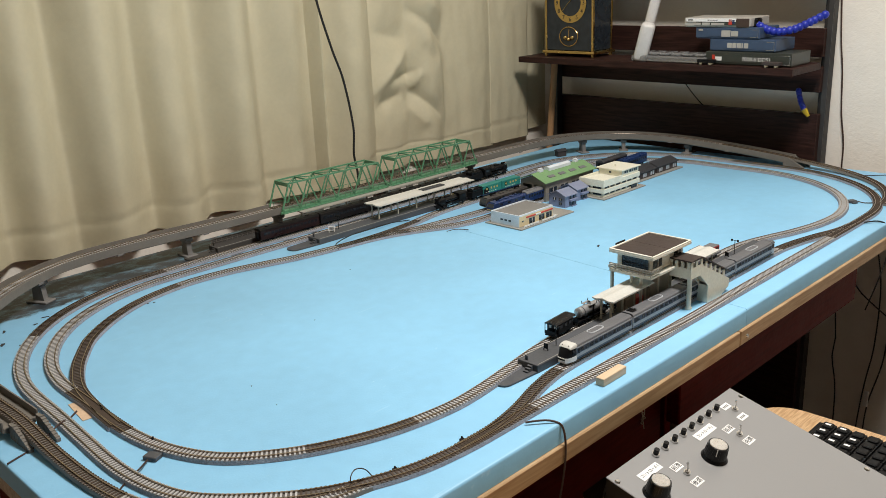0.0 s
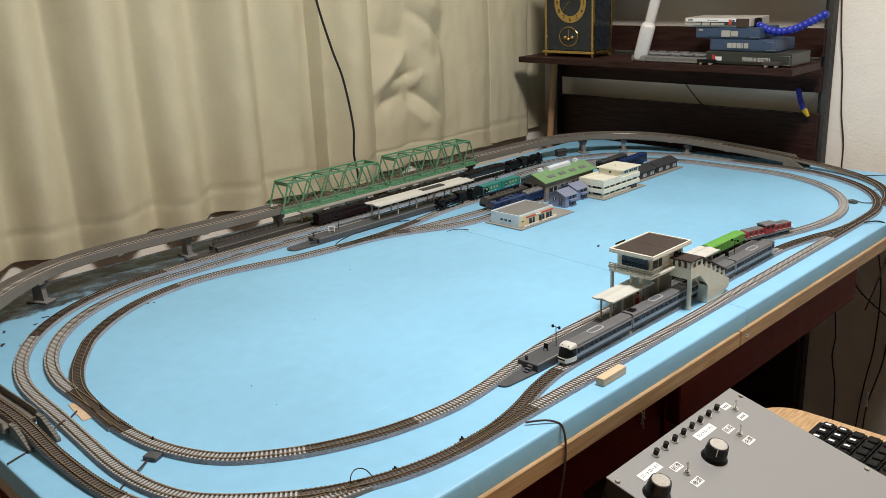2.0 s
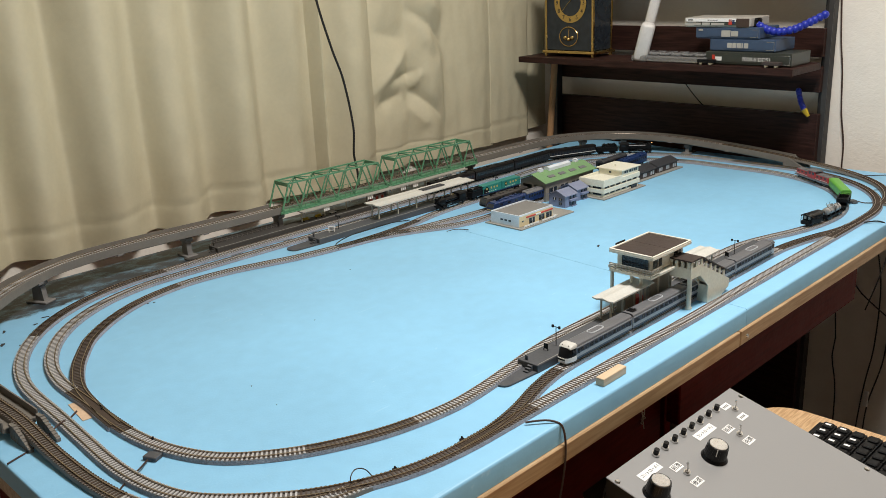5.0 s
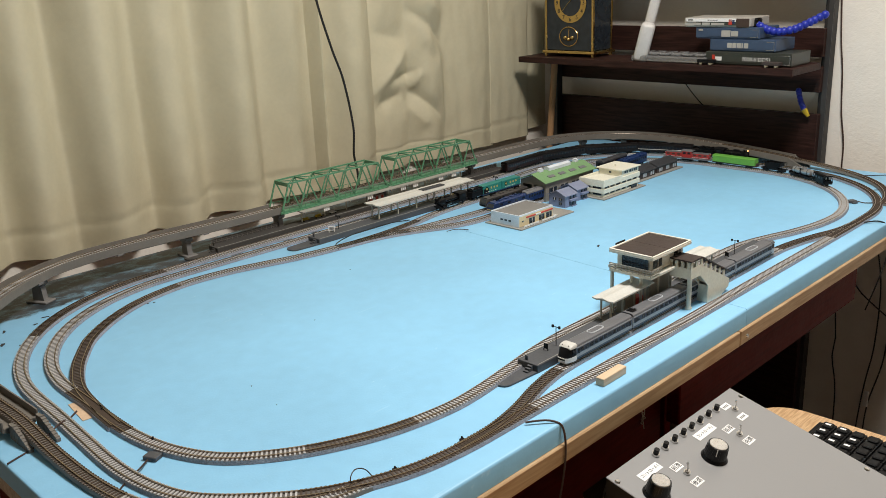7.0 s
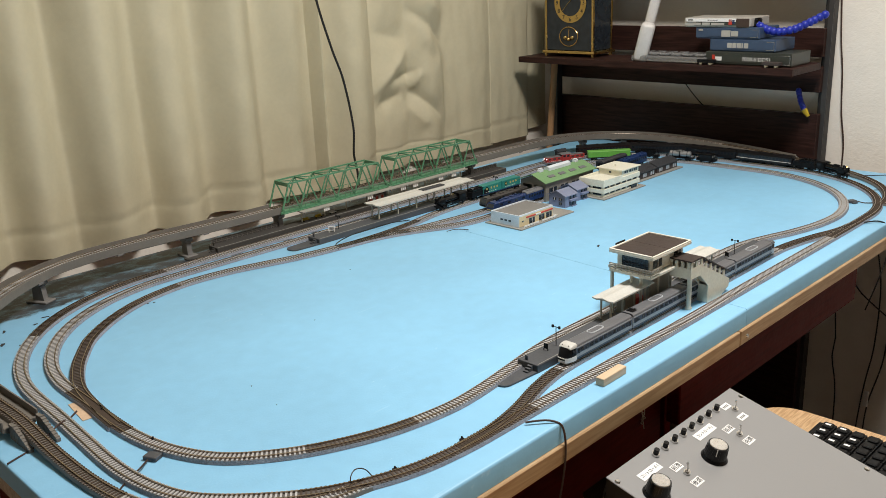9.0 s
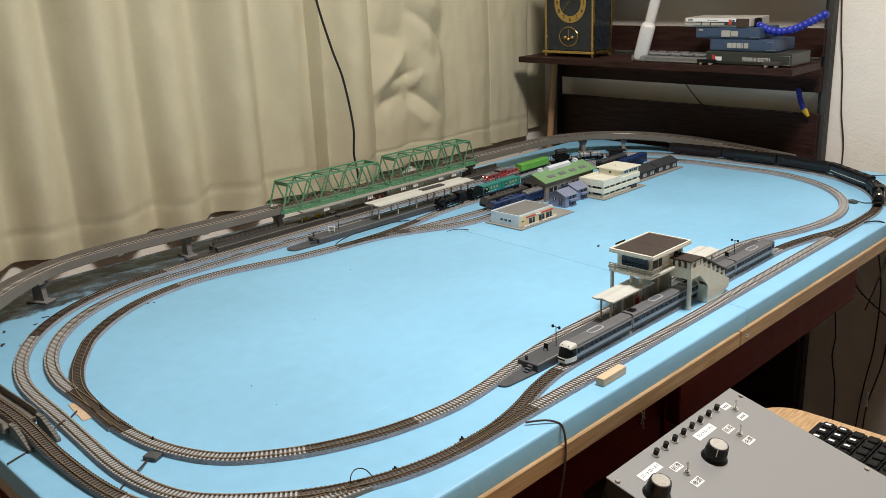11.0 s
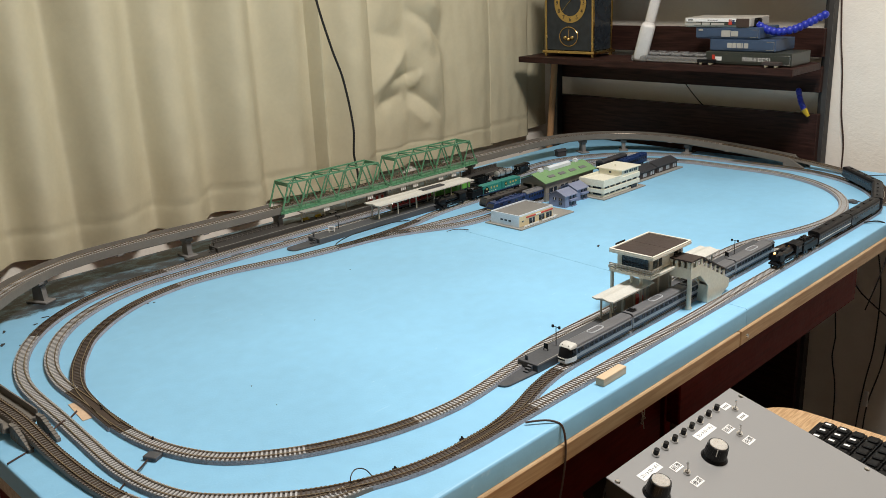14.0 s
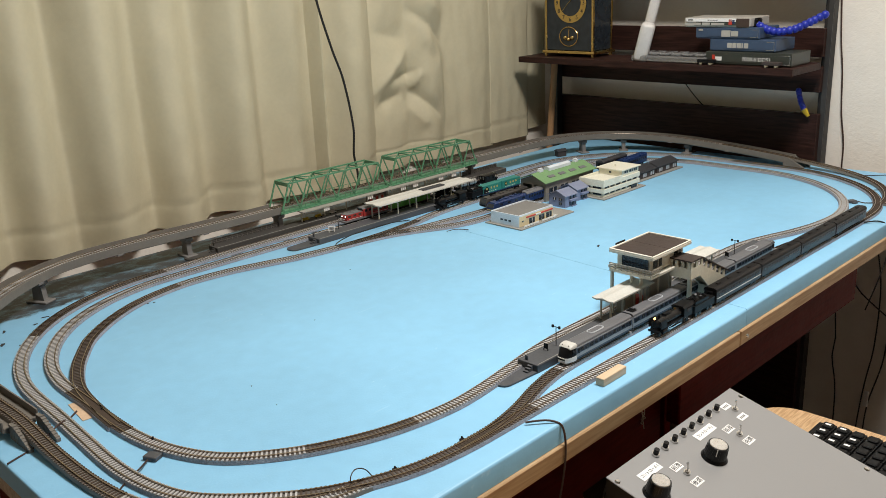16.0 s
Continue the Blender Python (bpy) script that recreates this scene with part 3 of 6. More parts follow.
LAMPON = mat("lit_headlight", (0.9, 0.6, 0.3), 0.4, emit=((1.0, 0.50, 0.16), 4.5))
LAMPW = mat("lit_white_lamp", (0.9, 0.85, 0.8), 0.4, emit=((1.0, 0.9, 0.8), 2.5))
PANELM = mat("grey_painted_metal", (0.268, 0.265, 0.262), 0.42, 0.15, spread=0.004, scale=3, bump=0.03, bump_scale=600, fine=0.004)
CASEB = mat("console_side_black", (0.018, 0.018, 0.019), 0.5)
PAPER = plain("white_label", (0.80, 0.79, 0.77), 0.6, spread=0.02)
INK = plain("label_ink", (0.02, 0.02, 0.02), 0.6)
DESKW = wood("light_oak_desk", (0.40, 0.24, 0.115), (0.60, 0.40, 0.22), scale=38, stretch=(1, 10, 10))
WIREB = plain("black_cable", (0.012, 0.011, 0.011), 0.5)
WIREBR = plain("brown_wire", (0.045, 0.022, 0.016), 0.5)
CLEAR = mat("clear_case_plastic", (0.55, 0.55, 0.55), 0.15, spread=0.1)
CLEAR.node_tree.nodes["Principled BSDF"].inputs["Transmission Weight"].default_value = 0.75
CASEG = plain("case_dark_olive", (0.035, 0.040, 0.034), 0.35)
CASEBL = plain("case_blue", (0.045, 0.075, 0.135), 0.35)
CASEW = plain("case_grey_white", (0.42, 0.40, 0.36), 0.4)
HOSE = plain("blue_hose", (0.015, 0.03, 0.35), 0.4)
YEL = plain("yellow_tip", (0.5, 0.35, 0.02), 0.4)
PHONE = plain("white_phone", (0.62, 0.60, 0.58), 0.35)
BAMBOO = plain("bamboo_stick", (0.42, 0.24, 0.12), 0.5)
CARDB = plain("card", (0.60, 0.43, 0.29), 0.7)


def lettering(text, size, m, parent, material, name="lettering"):
    cu = bpy.data.curves.new(name, "FONT")
    cu.body, cu.size, cu.align_x, cu.align_y = text, size, "CENTER", "CENTER"
    cu.extrude = 0.00005
    cu.materials.append(material)
    ob = new(name, cu)
    ob.parent = parent
    ob.matrix_basis = m
    return ob


SEAMT = plain("seam_thread", (0.36, 0.30, 0.19), 0.8)


# ---- curtains ----
def curtain(x0, x1, hem, folds, depth, y0, label, dents=()):
    ob = thing("curtain", label, "curtain", "drawn window curtains")
    nx, nz = int((x1 - x0) / (0.0035 if dents else 0.005)), 200 if dents else 90
    top = CEIL - 0.12
    bm = bmesh.new()

    def shape(x, z):
        i = max(0, min(len(folds) - 2, sum(1 for f in folds if f <= x) - 1))
        a, b = folds[i], folds[i + 1]
        t = min(1, max(0, (x - a) / (b - a)))
        amp = depth * (0.72 + 0.75 * noise.noise((i * 3.7, 0.3, y0)))
        p = 1.0 + 0.9 * noise.noise((i * 1.9, 4.1, 0))
        t = min(1, max(0, t + 0.05 * noise.noise((z * 2.2, i * 2.0, 3.0)) * math.sin(math.pi * t)))
        u = t ** max(0.45, p)
        y = y0 - amp * (0.5 - 0.5 * math.cos(2 * math.pi * u)) ** 0.8 * (0.88 + 0.12 * math.sin(z * 4 + i))
        y += 0.009 * noise.noise((x * 7, z * 2.2, 2.0)) + 0.0032 * noise.noise((x * 26, z * 2.5, 7.0)) + 0.0016 * noise.noise((x * 40, z * 22, 5.0))
        for xa, za, xb, zb, w, h in dents:
            lx, lz = xb - xa, zb - za
            ll = math.hypot(lx, lz)
            t = ((x - xa) * lx + (z - za) * lz) / (ll * ll)
            d = abs((x - xa) * lz - (z - za) * lx) / ll
            if -0.6 < t < 1.6:
                y += 0.55 * h * math.exp(-(math.sqrt(d * d + 0.000016) / w)) * math.exp(-(2 * t - 1) ** 4 * 0.7)
        y += (0.0015 if dents else 0.0036) * math.exp(-((z - hem_at(x) - 0.052) / 0.004) ** 2)
        return min(y, 1.7405)

    def hem_at(x):
        return hem + 0.012 * noise.noise((x * 7, 0, 1.5))
    grid = []
    for i in range(nx + 1):
        x = x0 + (x1 - x0) * i / nx
        row = []
        for k in range(nz + 1):
            f = (k / nz) ** 1.6
            z = hem_at(x) + (top - hem_at(x)) * f
            row.append(bm.verts.new((x, shape(x, z), z)))
        grid.append(row)
    for i in range(nx):
        for k in range(nz):
            bm.faces.new((grid[i][k], grid[i + 1][k], grid[i + 1][k + 1], grid[i][k + 1]))
    cloth = part("cloth", bm, CURT, ob, smooth=True)
    so = cloth.modifiers.new("thickness", "SOLIDIFY")
    so.thickness, so.offset = 0.0016, 1.0
    pts = []
    for i in range(nx + 1):
        x = x0 + (x1 - x0) * i / nx
        z = hem_at(x) + 0.052
        pts.append(Vector((x, shape(x, z) - 0.0006, z)))
    part("hem_seam", tube(pts, 0.0007, 5), SEAMT, ob)
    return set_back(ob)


curtain(-0.50, 1.489, -0.050, [-0.50, -0.36, -0.18, -0.02, 0.135, 0.29, 0.416, 0.551, 0.681, 0.849, 0.984, 1.136, 1.283, 1.318, 1.492], 0.064, 1.735, "cream curtain hanging in deep folds behind the table")
# creases: from (x, z) to (x, z), width, depth into the cloth
curtain(1.465, 1.930, -0.043, [1.462, 1.594, 1.729, 1.935], 0.030, 1.730, "crumpled cream curtain behind the green truss bridge",
        [(1.478, 0.165, 1.590, 0.262, 0.026, -0.032), (1.490, 0.310, 1.585, 0.290, 0.040, 0.026), (1.490, 0.130, 1.570, 0.150, 0.028, 0.034), (1.540, 0.186, 1.631, 0.206, 0.010, 0.026),
         (1.632, 0.208, 1.605, 0.160, 0.010, -0.026), (1.604, 0.156, 1.690, 0.085, 0.016, 0.034), (1.590, 0.115, 1.640, 0.060, 0.024, -0.022), (1.612, 0.360, 1.712, 0.275, 0.015, 0.032),
         (1.640, 0.385, 1.720, 0.345, 0.022, -0.020), (1.700, 0.250, 1.718, 0.070, 0.016, -0.016), (1.640, 0.265, 1.690, 0.225, 0.026, 0.014)])
curtain(1.915, 2.086, -0.038, [1.91, 2.09], 0.010, 1.7265, "cream curtain edge beside the dark rack")
curtain(2.070, 2.185, -0.022, [2.06, 2.20], 0.008, 1.734, "short cream curtain end in the shade of the rack")

# ---- rack at the end wall ----
rack = thing("rack", "dark walnut shelf rack with steel posts behind the table", "rack")
for xp, y0, y1 in ((2.194, 0.869, 0.890), (2.146, 1.657, 1.683)):
    part("post", box(xp, y0, RFLOOR, xp + 0.026, y1, 1.05, 0.001), POST, rack, "dark steel post")
    part("post_face", box(xp - 0.003, y0, RFLOOR, xp - 0.0005, y0 + 0.012, 1.05), POSTG, rack)
for z0, z1 in ((0.131, 0.192), (0.216, 0.283), (0.36, 0.44)):
    part("back_board", box(2.172, 0.879, z0, 2.188, 1.68, z1, 0.001), RACK, rack)
part("lower_panel", box(2.172, 0.879, RFLOOR + 0.01, 2.192, 1.68, 0.077, 0.001), RACK, rack)
part("shelf", box(1.992, 0.869, 0.191, 2.142, 1.675, 0.207, 0.001), RACK, rack)
part("shelf_edge", box(1.9885, 0.869, 0.1912, 1.9915, 1.675, 0.2068), RACK, rack)
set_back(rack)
SH = 0.2072


def mantel_clock():
    ob = thing("mantel_clock", "brass-framed black carriage clock on the shelf", "clock", m=pose(2.035, 1.533, SH))
    part("base", box(-0.004, -0.090, 0.008, 0.098, 0.090, 0.016, 0.0015), BRASS, ob)
    for fx in (0.004, 0.088):
        for fy in (-0.08, 0.08):
            part("foot", rod((fx, fy, 0), (fx, fy, 0.008), 0.005, 12), BRASS, ob, smooth=True)
    part("case", box(0.004, -0.080, 0.0162, 0.092, 0.080, 0.235, 0.002), GLASS, ob, "black glass case")
    for fx in (0.002, 0.087):
        for fy in (-0.083, 0.076):
            part("corner_post", box(fx, fy, 0.0162, fx + 0.007, fy + 0.007, 0.235, 0.001), BRASS, ob)
    part("top", box(-0.004, -0.090, 0.2352, 0.098, 0.090, 0.246, 0.002), BRASS, ob)

    def ring(name, cz, r, w, h=None, n=40):
        b = bmesh.new()
        pts = [Vector((0.0022, 1.0 * r * math.cos(2 * math.pi * k / n), cz + (h or r) * math.sin(2 * math.pi * k / n))) for k in range(n + 1)]
        return part(name, tube(pts, w, 6, b), BRASS, ob, smooth=True)
    b = bmesh.new()
    n = 40
    lo = [b.verts.new((0.0028, -0.005 + 0.054 * math.cos(2 * math.pi * k / n), 0.146 + 0.054 * math.sin(2 * math.pi * k / n))) for k in range(n)]
    hi = [b.verts.new((0.0028, -0.005 + 0.036 * math.cos(2 * math.pi * k / n), 0.146 + 0.036 * math.sin(2 * math.pi * k / n))) for k in range(n)]
    for k in range(n):
        b.faces.new((lo[k], lo[(k + 1) % n], hi[(k + 1) % n], hi[k]))
    o = part("chapter_ring", b, BRASS, ob)
    o.modifiers.new("thickness", "SOLIDIFY").thickness = 0.0012
    for k in range(12):
        a = radians(90 - 30 * k)
        lettering(str(k or 12), 0.016, Matrix.Translation((0.0012, -0.005 - 0.045 * math.cos(a), 0.146 + 0.045 * math.sin(a))) @ pose(0, 0, 0, 90, 0, -90), ob, INK, "numeral")
    part("hour_hand", beam((0.0016, 0, 0.146), (0.0016, -0.018, 0.162), 0.003, 0.0008), BRASS, ob)
    part("minute_hand", beam((0.0010, 0, 0.146), (0.0010, 0.020, 0.125), 0.002, 0.0008), BRASS, ob)
    ring("pendulum_ring", 0.055, 0.031, 0.0014, 0.026)
    for k in (-1, 0, 1):
        bb = bmesh.new()
        bmesh.ops.create_uvsphere(bb, u_segments=12, v_segments=8, radius=0.006, matrix=Matrix.Translation((0.003, k * 0.012, 0.052 - (0.004 if k == 0 else 0))))
        part("pendulum_ball", bb, BRASS, ob, smooth=True)
    part("pendulum_rod", rod((0.003, 0, 0.052), (0.003, 0, 0.074), 0.001, 6), BRASS, ob)
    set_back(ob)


mantel_clock()


def case(y0, y1, z, h, d, material, label, x=2.02, band=None, bars=(), text="", tilt=0):
    """A plastic case for a model engine: tray, sleeve, printed band."""
    ob = thing("model_case", label, "plastic case", "stacked model train cases", m=pose(x, (y0 + y1) / 2, z, 0, 0, tilt))
    w = (y1 - y0) / 2
    part("tray", box(0.002, -w + 0.002, 0.0, d, w - 0.002, h - 0.003, 0.001), material, ob)
    part("lid", box(0.0, -w, 0.002, d + 0.002, w, h, 0.0012), CLEAR if band is None else material, ob)
    if band:
        part("printed_band", box(-0.0012, -w + 0.004, h * 0.22, -0.0004, w * 0.62, h * 0.8), band, ob)
    part("end_window", box(-0.001, -w + 0.003, h * 0.15, -0.0003, -w + 0.022, h * 0.85), CLEAR, ob)
    for a, b, lo, hi, mm in bars:
        part("printed_bar", box(-0.0022, w - b * 2 * w, h * lo, -0.0013, w - a * 2 * w, h * hi), mm, ob)
    if text:
        lettering(text, h * 0.42, Matrix.Translation((-0.0024, -w * 0.22, h * 0.48)) @ pose(0, 0, 0, 90, 0, -90), ob, PAPER)
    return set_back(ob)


case(0.885, 1.10, SH, 0.031, 0.10, CASEG, "dark olive engine case with white lettering", x=2.015, band=CASEG, bars=((0.085, 0.115, 0.3, 0.75, STRED), (0.12, 0.20, 0.32, 0.62, PAPER)), text="7008-6 DD51")
case(0.928, 1.094, SH + 0.0312, 0.029, 0.10, CASEBL, "dark blue engine case with grey lettering", band=CASEBL, bars=((0.28, 0.35, 0.3, 0.7, CASEW), (0.36, 0.42, 0.3, 0.7, CASEW), (0.43, 0.49, 0.3, 0.7, CASEW), (0.50, 0.52, 0.3, 0.7, CASEW), (0.535, 0.60, 0.3, 0.7, CASEW)), x=2.022)
case(0.968, 1.132, SH + 0.0604, 0.027, 0.10, CASEBL, "dark blue engine case with a plain printed band", band=CASEBL, bars=((0.42, 0.56, 0.2, 0.75, CASEW), (0.57, 0.68, 0.25, 0.7, CASEW), (0.05, 0.12, 0.7, 0.85, CASEW)), x=2.02)
case(0.992, 1.162, SH + 0.0876, 0.022, 0.10, CASEW, "pale grey engine case with a dark printed strip", band=CASEG, bars=((0.03, 0.79, 0.60, 0.95, PAPER), (0.06, 0.14, 0.70, 0.84, FRAMEB), (0.36, 0.52, 0.72, 0.80, FRAMEB), (0.16, 0.26, 0.22, 0.48, CASEW), (0.28, 0.40, 0.20, 0.50, CASEW), (0.42, 0.62, 0.22, 0.48, CASEW), (0.685, 0.735, 0.30, 0.85, STRED), (0.74, 0.775, 0.40, 0.80, BLUEL), (0.80, 0.985, 0.08, 0.95, FRAMEB)), x=2.018, tilt=1.5)
cl = thing("clear_case", "empty clear plastic blister case on the shelf", "plastic case", m=pose(2.0, 1.20, SH))
part("tray", box(0.0, -0.105, 0, 0.07, 0.105, 0.016, 0.003), CLEAR, cl)
for k in range(6):
    part("cell", box(0.008, -0.098 + k * 0.033, 0.0162, 0.062, -0.072 + k * 0.033, 0.024, 0.003), CLEAR, cl)
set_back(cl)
for yy in (0.925, 1.09):
    w = thing("model_bogie_wagon", "small dark wheeled model chassis on the shelf edge", "model wagon", "loose models on the shelf", m=pose(2.0, yy, SH))
    part("frame", box(-0.006, -0.022, 0.005, 0.010, 0.022, 0.013, 0.0008), TIMBER if yy < 1 else BLACKM, w)
    for k in (-0.012, 0.012):
        for fx in (-0.0055, 0.0045):
            part("wheel", rod((fx, k, 0.0035), (fx + 0.0015, k, 0.0035), 0.0035, 12), CHROME, w, smooth=True)
    set_back(w)
phone = thing("telephone_handset", "white telephone handset leaning in its charger", "telephone", m=pose(2.055, 1.310, SH, 15, 0, 0) @ pose(0, 0, 0, 0, 0, -62))
part("handset", box(-0.013, -0.023, 0.004, 0.013, 0.023, 0.19, 0.009, seg=3), PHONE, phone, smooth=True)
part("charger", box(-0.018, -0.062, 0.006, 0.018, -0.0235, 0.105, 0.010, seg=3), PHONE, phone, smooth=True)
for k in range(6):
    for j in range(3):
        part("key", box(-0.0142, -0.012 + j * 0.009, 0.025 + k * 0.013, -0.0131, -0.006 + j * 0.009, 0.033 + k * 0.013, 0.0004), CHROME, phone)
set_back(phone)
hose = thing("flexible_hose", "blue segmented flexible hose with a yellow tip on the rack", "flexible hose")
for a, b in (([(2.05, 0.99, 0.30), (2.05, 0.95, 0.285), (2.06, 0.91, 0.288), (2.08, 0.88, 0.303), (2.10, 0.852, 0.320)], 15), ([(2.16, 0.925, 0.135), (2.16, 0.918, 0.11), (2.16, 0.908, 0.09)], 7)):
    pts = catmull(a, 0.002)
    for k in range(b):
        p = pts[int(k * (len(pts) - 1) / (b - 1))]
        bb = bmesh.new()
        bmesh.ops.create_uvsphere(bb, u_segments=12, v_segments=8, radius=0.0095 if a[0][2] > 0.2 else 0.007, matrix=Matrix.Translation(p))
        part("bead", bb, HOSE, hose, smooth=True)
part("tip", rod((2.16, 0.908, 0.09), (2.16, 0.896, 0.074), 0.008, 12, r2=0.004), YEL, hose, "yellow nozzle tip", smooth=True)
part("clamp", box(2.04, 0.985, 0.288, 2.07, 1.012, 0.315, 0.004), BLACKP, hose)
part("arm", rod((2.055, 1.0, 0.29), (2.055, 1.03, 0.262), 0.004, 8), BLACKP, hose)
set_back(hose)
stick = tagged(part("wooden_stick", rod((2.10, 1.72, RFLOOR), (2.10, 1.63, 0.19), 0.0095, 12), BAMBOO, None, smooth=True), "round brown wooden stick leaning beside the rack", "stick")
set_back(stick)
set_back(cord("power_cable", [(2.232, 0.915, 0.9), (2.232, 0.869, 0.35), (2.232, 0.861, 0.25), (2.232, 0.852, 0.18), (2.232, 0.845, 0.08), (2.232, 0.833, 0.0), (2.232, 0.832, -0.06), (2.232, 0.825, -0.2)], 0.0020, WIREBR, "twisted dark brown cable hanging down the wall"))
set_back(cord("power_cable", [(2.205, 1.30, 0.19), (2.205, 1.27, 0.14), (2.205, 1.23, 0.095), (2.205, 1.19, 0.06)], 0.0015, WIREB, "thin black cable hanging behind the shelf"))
cord("power_cable", [(1.06, 1.44, 0.75), (1.075, 1.44, 0.55), (1.10, 1.44, 0.41), (1.13, 1.44, 0.31), (1.152, 1.44, 0.25), (1.170, 1.44, 0.146), (1.166, 1.44, 0.09), (1.172, 1.44, 0.055), (1.175, 1.44, -0.05), (1.18, 1.445, -0.3), (1.18, 1.445, FLOOR + 0.01)], 0.0024, WIREB, "black cable hanging before the curtain")
# cables under the table on the end wall
for pts in ([(2.064, 0.768, -0.10), (2.062, 0.755, -0.25), (2.062, 0.7495, -0.385), (2.062, 0.744, -0.44), (2.062, 0.748, -0.49), (2.062, 0.735, -0.56), (2.062, 0.7315, -0.625), (2.062, 0.73, FLOOR + 0.02)],
            [(2.064, 0.70, -0.10), (2.062, 0.665, -0.22), (2.062, 0.653, -0.304), (2.062, 0.6545, -0.448), (2.062, 0.664, -0.52), (2.062, 0.672, -0.603), (2.062, 0.68, FLOOR + 0.02)],
            [(2.064, 0.64, -0.10), (2.062, 0.632, -0.25), (2.062, 0.627, -0.40), (2.062, 0.632, -0.48), (2.062, 0.6555, -0.597), (2.062, 0.66, FLOOR + 0.02)],
            [(2.064, 0.78, -0.22), (2.061, 0.72, -0.285), (2.061, 0.694, -0.314), (2.061, 0.635, -0.356), (2.061, 0.57, -0.40)]):
    cord("wall_cable", pts, 0.0017, WIREB, "black cable hanging on the wall below the table", step=0.02)
cord("coiled_wire", [(0.957 + 0.004 * math.sin(k * 2.4), 0.592 + 0.003 * math.cos(k * 2.4), -0.118 - 0.0035 * (k % 13) - 0.004 * math.sin(k * 1.3)) for k in range(26)], 0.0006, PALEP, "small bundle of pale thin wire under the table", "wire", 0.004)


# ---- platforms ----
def lamp_post(x, y, z0, h=0.024):
    ob = thing("street_lamp", "tiny black twin-arm lamp post on the platform", "street lamp", "lamp posts on the platforms", m=pose(x, y, z0))
    part("pole", rod((0, 0, 0), (0, 0, h), 0.0006, 6), BLACKM, ob)
    part("arm", rod((0, -0.005, h), (0, 0.005, h + 0.0005), 0.0005, 6), BLACKM, ob)
    for s in (-1, 1):
        part("lamp", rod((0, s * 0.005, h - 0.0012), (0, s * 0.005, h + 0.0018), 0.0016, 8), BLACKM, ob)


def canopy(x0, x1, y, w, z, roof, post, label, n, gap_strip=None, posts_pair=True, z0=0.012):
    ob = thing("platform_canopy", label, "canopy", "platform canopies")
    prof = [(y - w, z - 0.0012), (y - w, z + 0.0008), (y - w * 0.55, z + 0.0002), (y, z + 0.0008 + 0.0015), (y + w * 0.55, z + 0.0002), (y + w, z + 0.0008), (y + w, z - 0.0012), (y + w * 0.55, z - 0.002), (y, z), (y - w * 0.55, z - 0.002)]
    part("roof", prism(prof, "x", x0, x1), roof, ob)
    # no opening is cut: a dark strip on the roof gives the gap's shade
    if gap_strip:
        part("roof_recess", prism([(y - w * 0.35, z + 0.0022), (y + w * 0.35, z + 0.0022), (y + w * 0.3, z + 0.0034), (y - w * 0.3, z + 0.0034)], "x", *gap_strip), TILER, ob, "dark raised strip standing for a gap in the canopy roof")
    for k in range(n):
        x = x0 + 0.008 + (x1 - x0 - 0.016) * k / max(1, n - 1)
        for s in ((-1, 1) if posts_pair else (0,)):
            part("post", box(x - 0.0010, y + s * w * 0.45 - 0.0010, z0, x + 0.0010, y + s * w * 0.45 + 0.0010, z - 0.0012), post, ob)
        part("cross_beam", box(x - 0.0008, y - w * 0.85, z - 0.0042, x + 0.0008, y + w * 0.85, z - 0.0021), post, ob)
    return ob


def platform(x0, x1, y, w, h, material, label, ramp0=True, base=True):
    ob = thing("platform", label, "platform", "station platforms")
    part("slab", box(x0, y - w, 0.0, x1, y + w, h, 0.0006), material, ob)
    for s in (-1, 1):
        part("edge_strip", box(x0 + 0.002, y + s * (w - 0.0012) - 0.0005, h + 0.0002, x1 - 0.002, y + s * (w - 0.0012) + 0.0005, h + 0.0006), CONC, ob)
    for k in range(4):
        part("stair_step", box(x0 - 0.0035 * (k + 1), y - w * 0.55, 0, x0 - 0.0035 * k - 0.0002, y - w * 0.1, h * (4 - k) / 5), material, ob)
    out = [(x0 + 0.01, y - w)] + [(x0 - 0.045 - 0.010 * math.sin(radians(a)), y - w * math.cos(radians(a)) * 0.8) for a in range(0, 181, 20)] + [(x0 + 0.01, y + w)]
    part("end_plate", prism(out, "z", 0.0003, 0.0024), material, ob)
    part("sign_post", box(x0 + 0.004, y + w * 0.2, h, x0 + 0.005, y + w * 0.45, h + 0.006), material, ob)
    return ob


# front island platform between the siding and the inner loop
platform(0.735, 1.335, 0.613, 0.0155, 0.0105, PLAT, "dark grey island platform beside the white-nosed train")
canopy(0.888, 0.985, 0.614, 0.0165, 0.0425, PALEC, PALEP, "pale platform canopy on slim posts beside the station", 4)
canopy(1.085, 1.165, 0.614, 0.0165, 0.0425, PALEC, PALEP, "pale platform canopy behind the footbridge stairs", 3)
lamp_post(0.795, 0.617, 0.0106)
lamp_post(1.243, 0.614, 0.0106)
for x in (0.775, 1.225):
    sg = thing("platform_sign", "small dark notice board on the platform", "sign", "notice boards on the platform", m=pose(x, 0.617, 0.0106))
    part("board", box(-0.0004, -0.003, 0.0025, 0.0004, 0.003, 0.009), BLACKM, sg)
    for s in (-1, 1):
        part("leg", box(-0.0005, s * 0.003 - 0.0004, 0, 0.0005, s * 0.003 + 0.0004, 0.0025), BLACKM, sg)
shop = thing("waiting_room", "tan waiting room with a red bench under the canopy", "waiting room")
part("room_wall", box(0.93, 0.607, 0.0108, 0.955, 0.621, 0.032, 0.0005), plain("waiting_tan", (0.22, 0.18, 0.13)), shop)
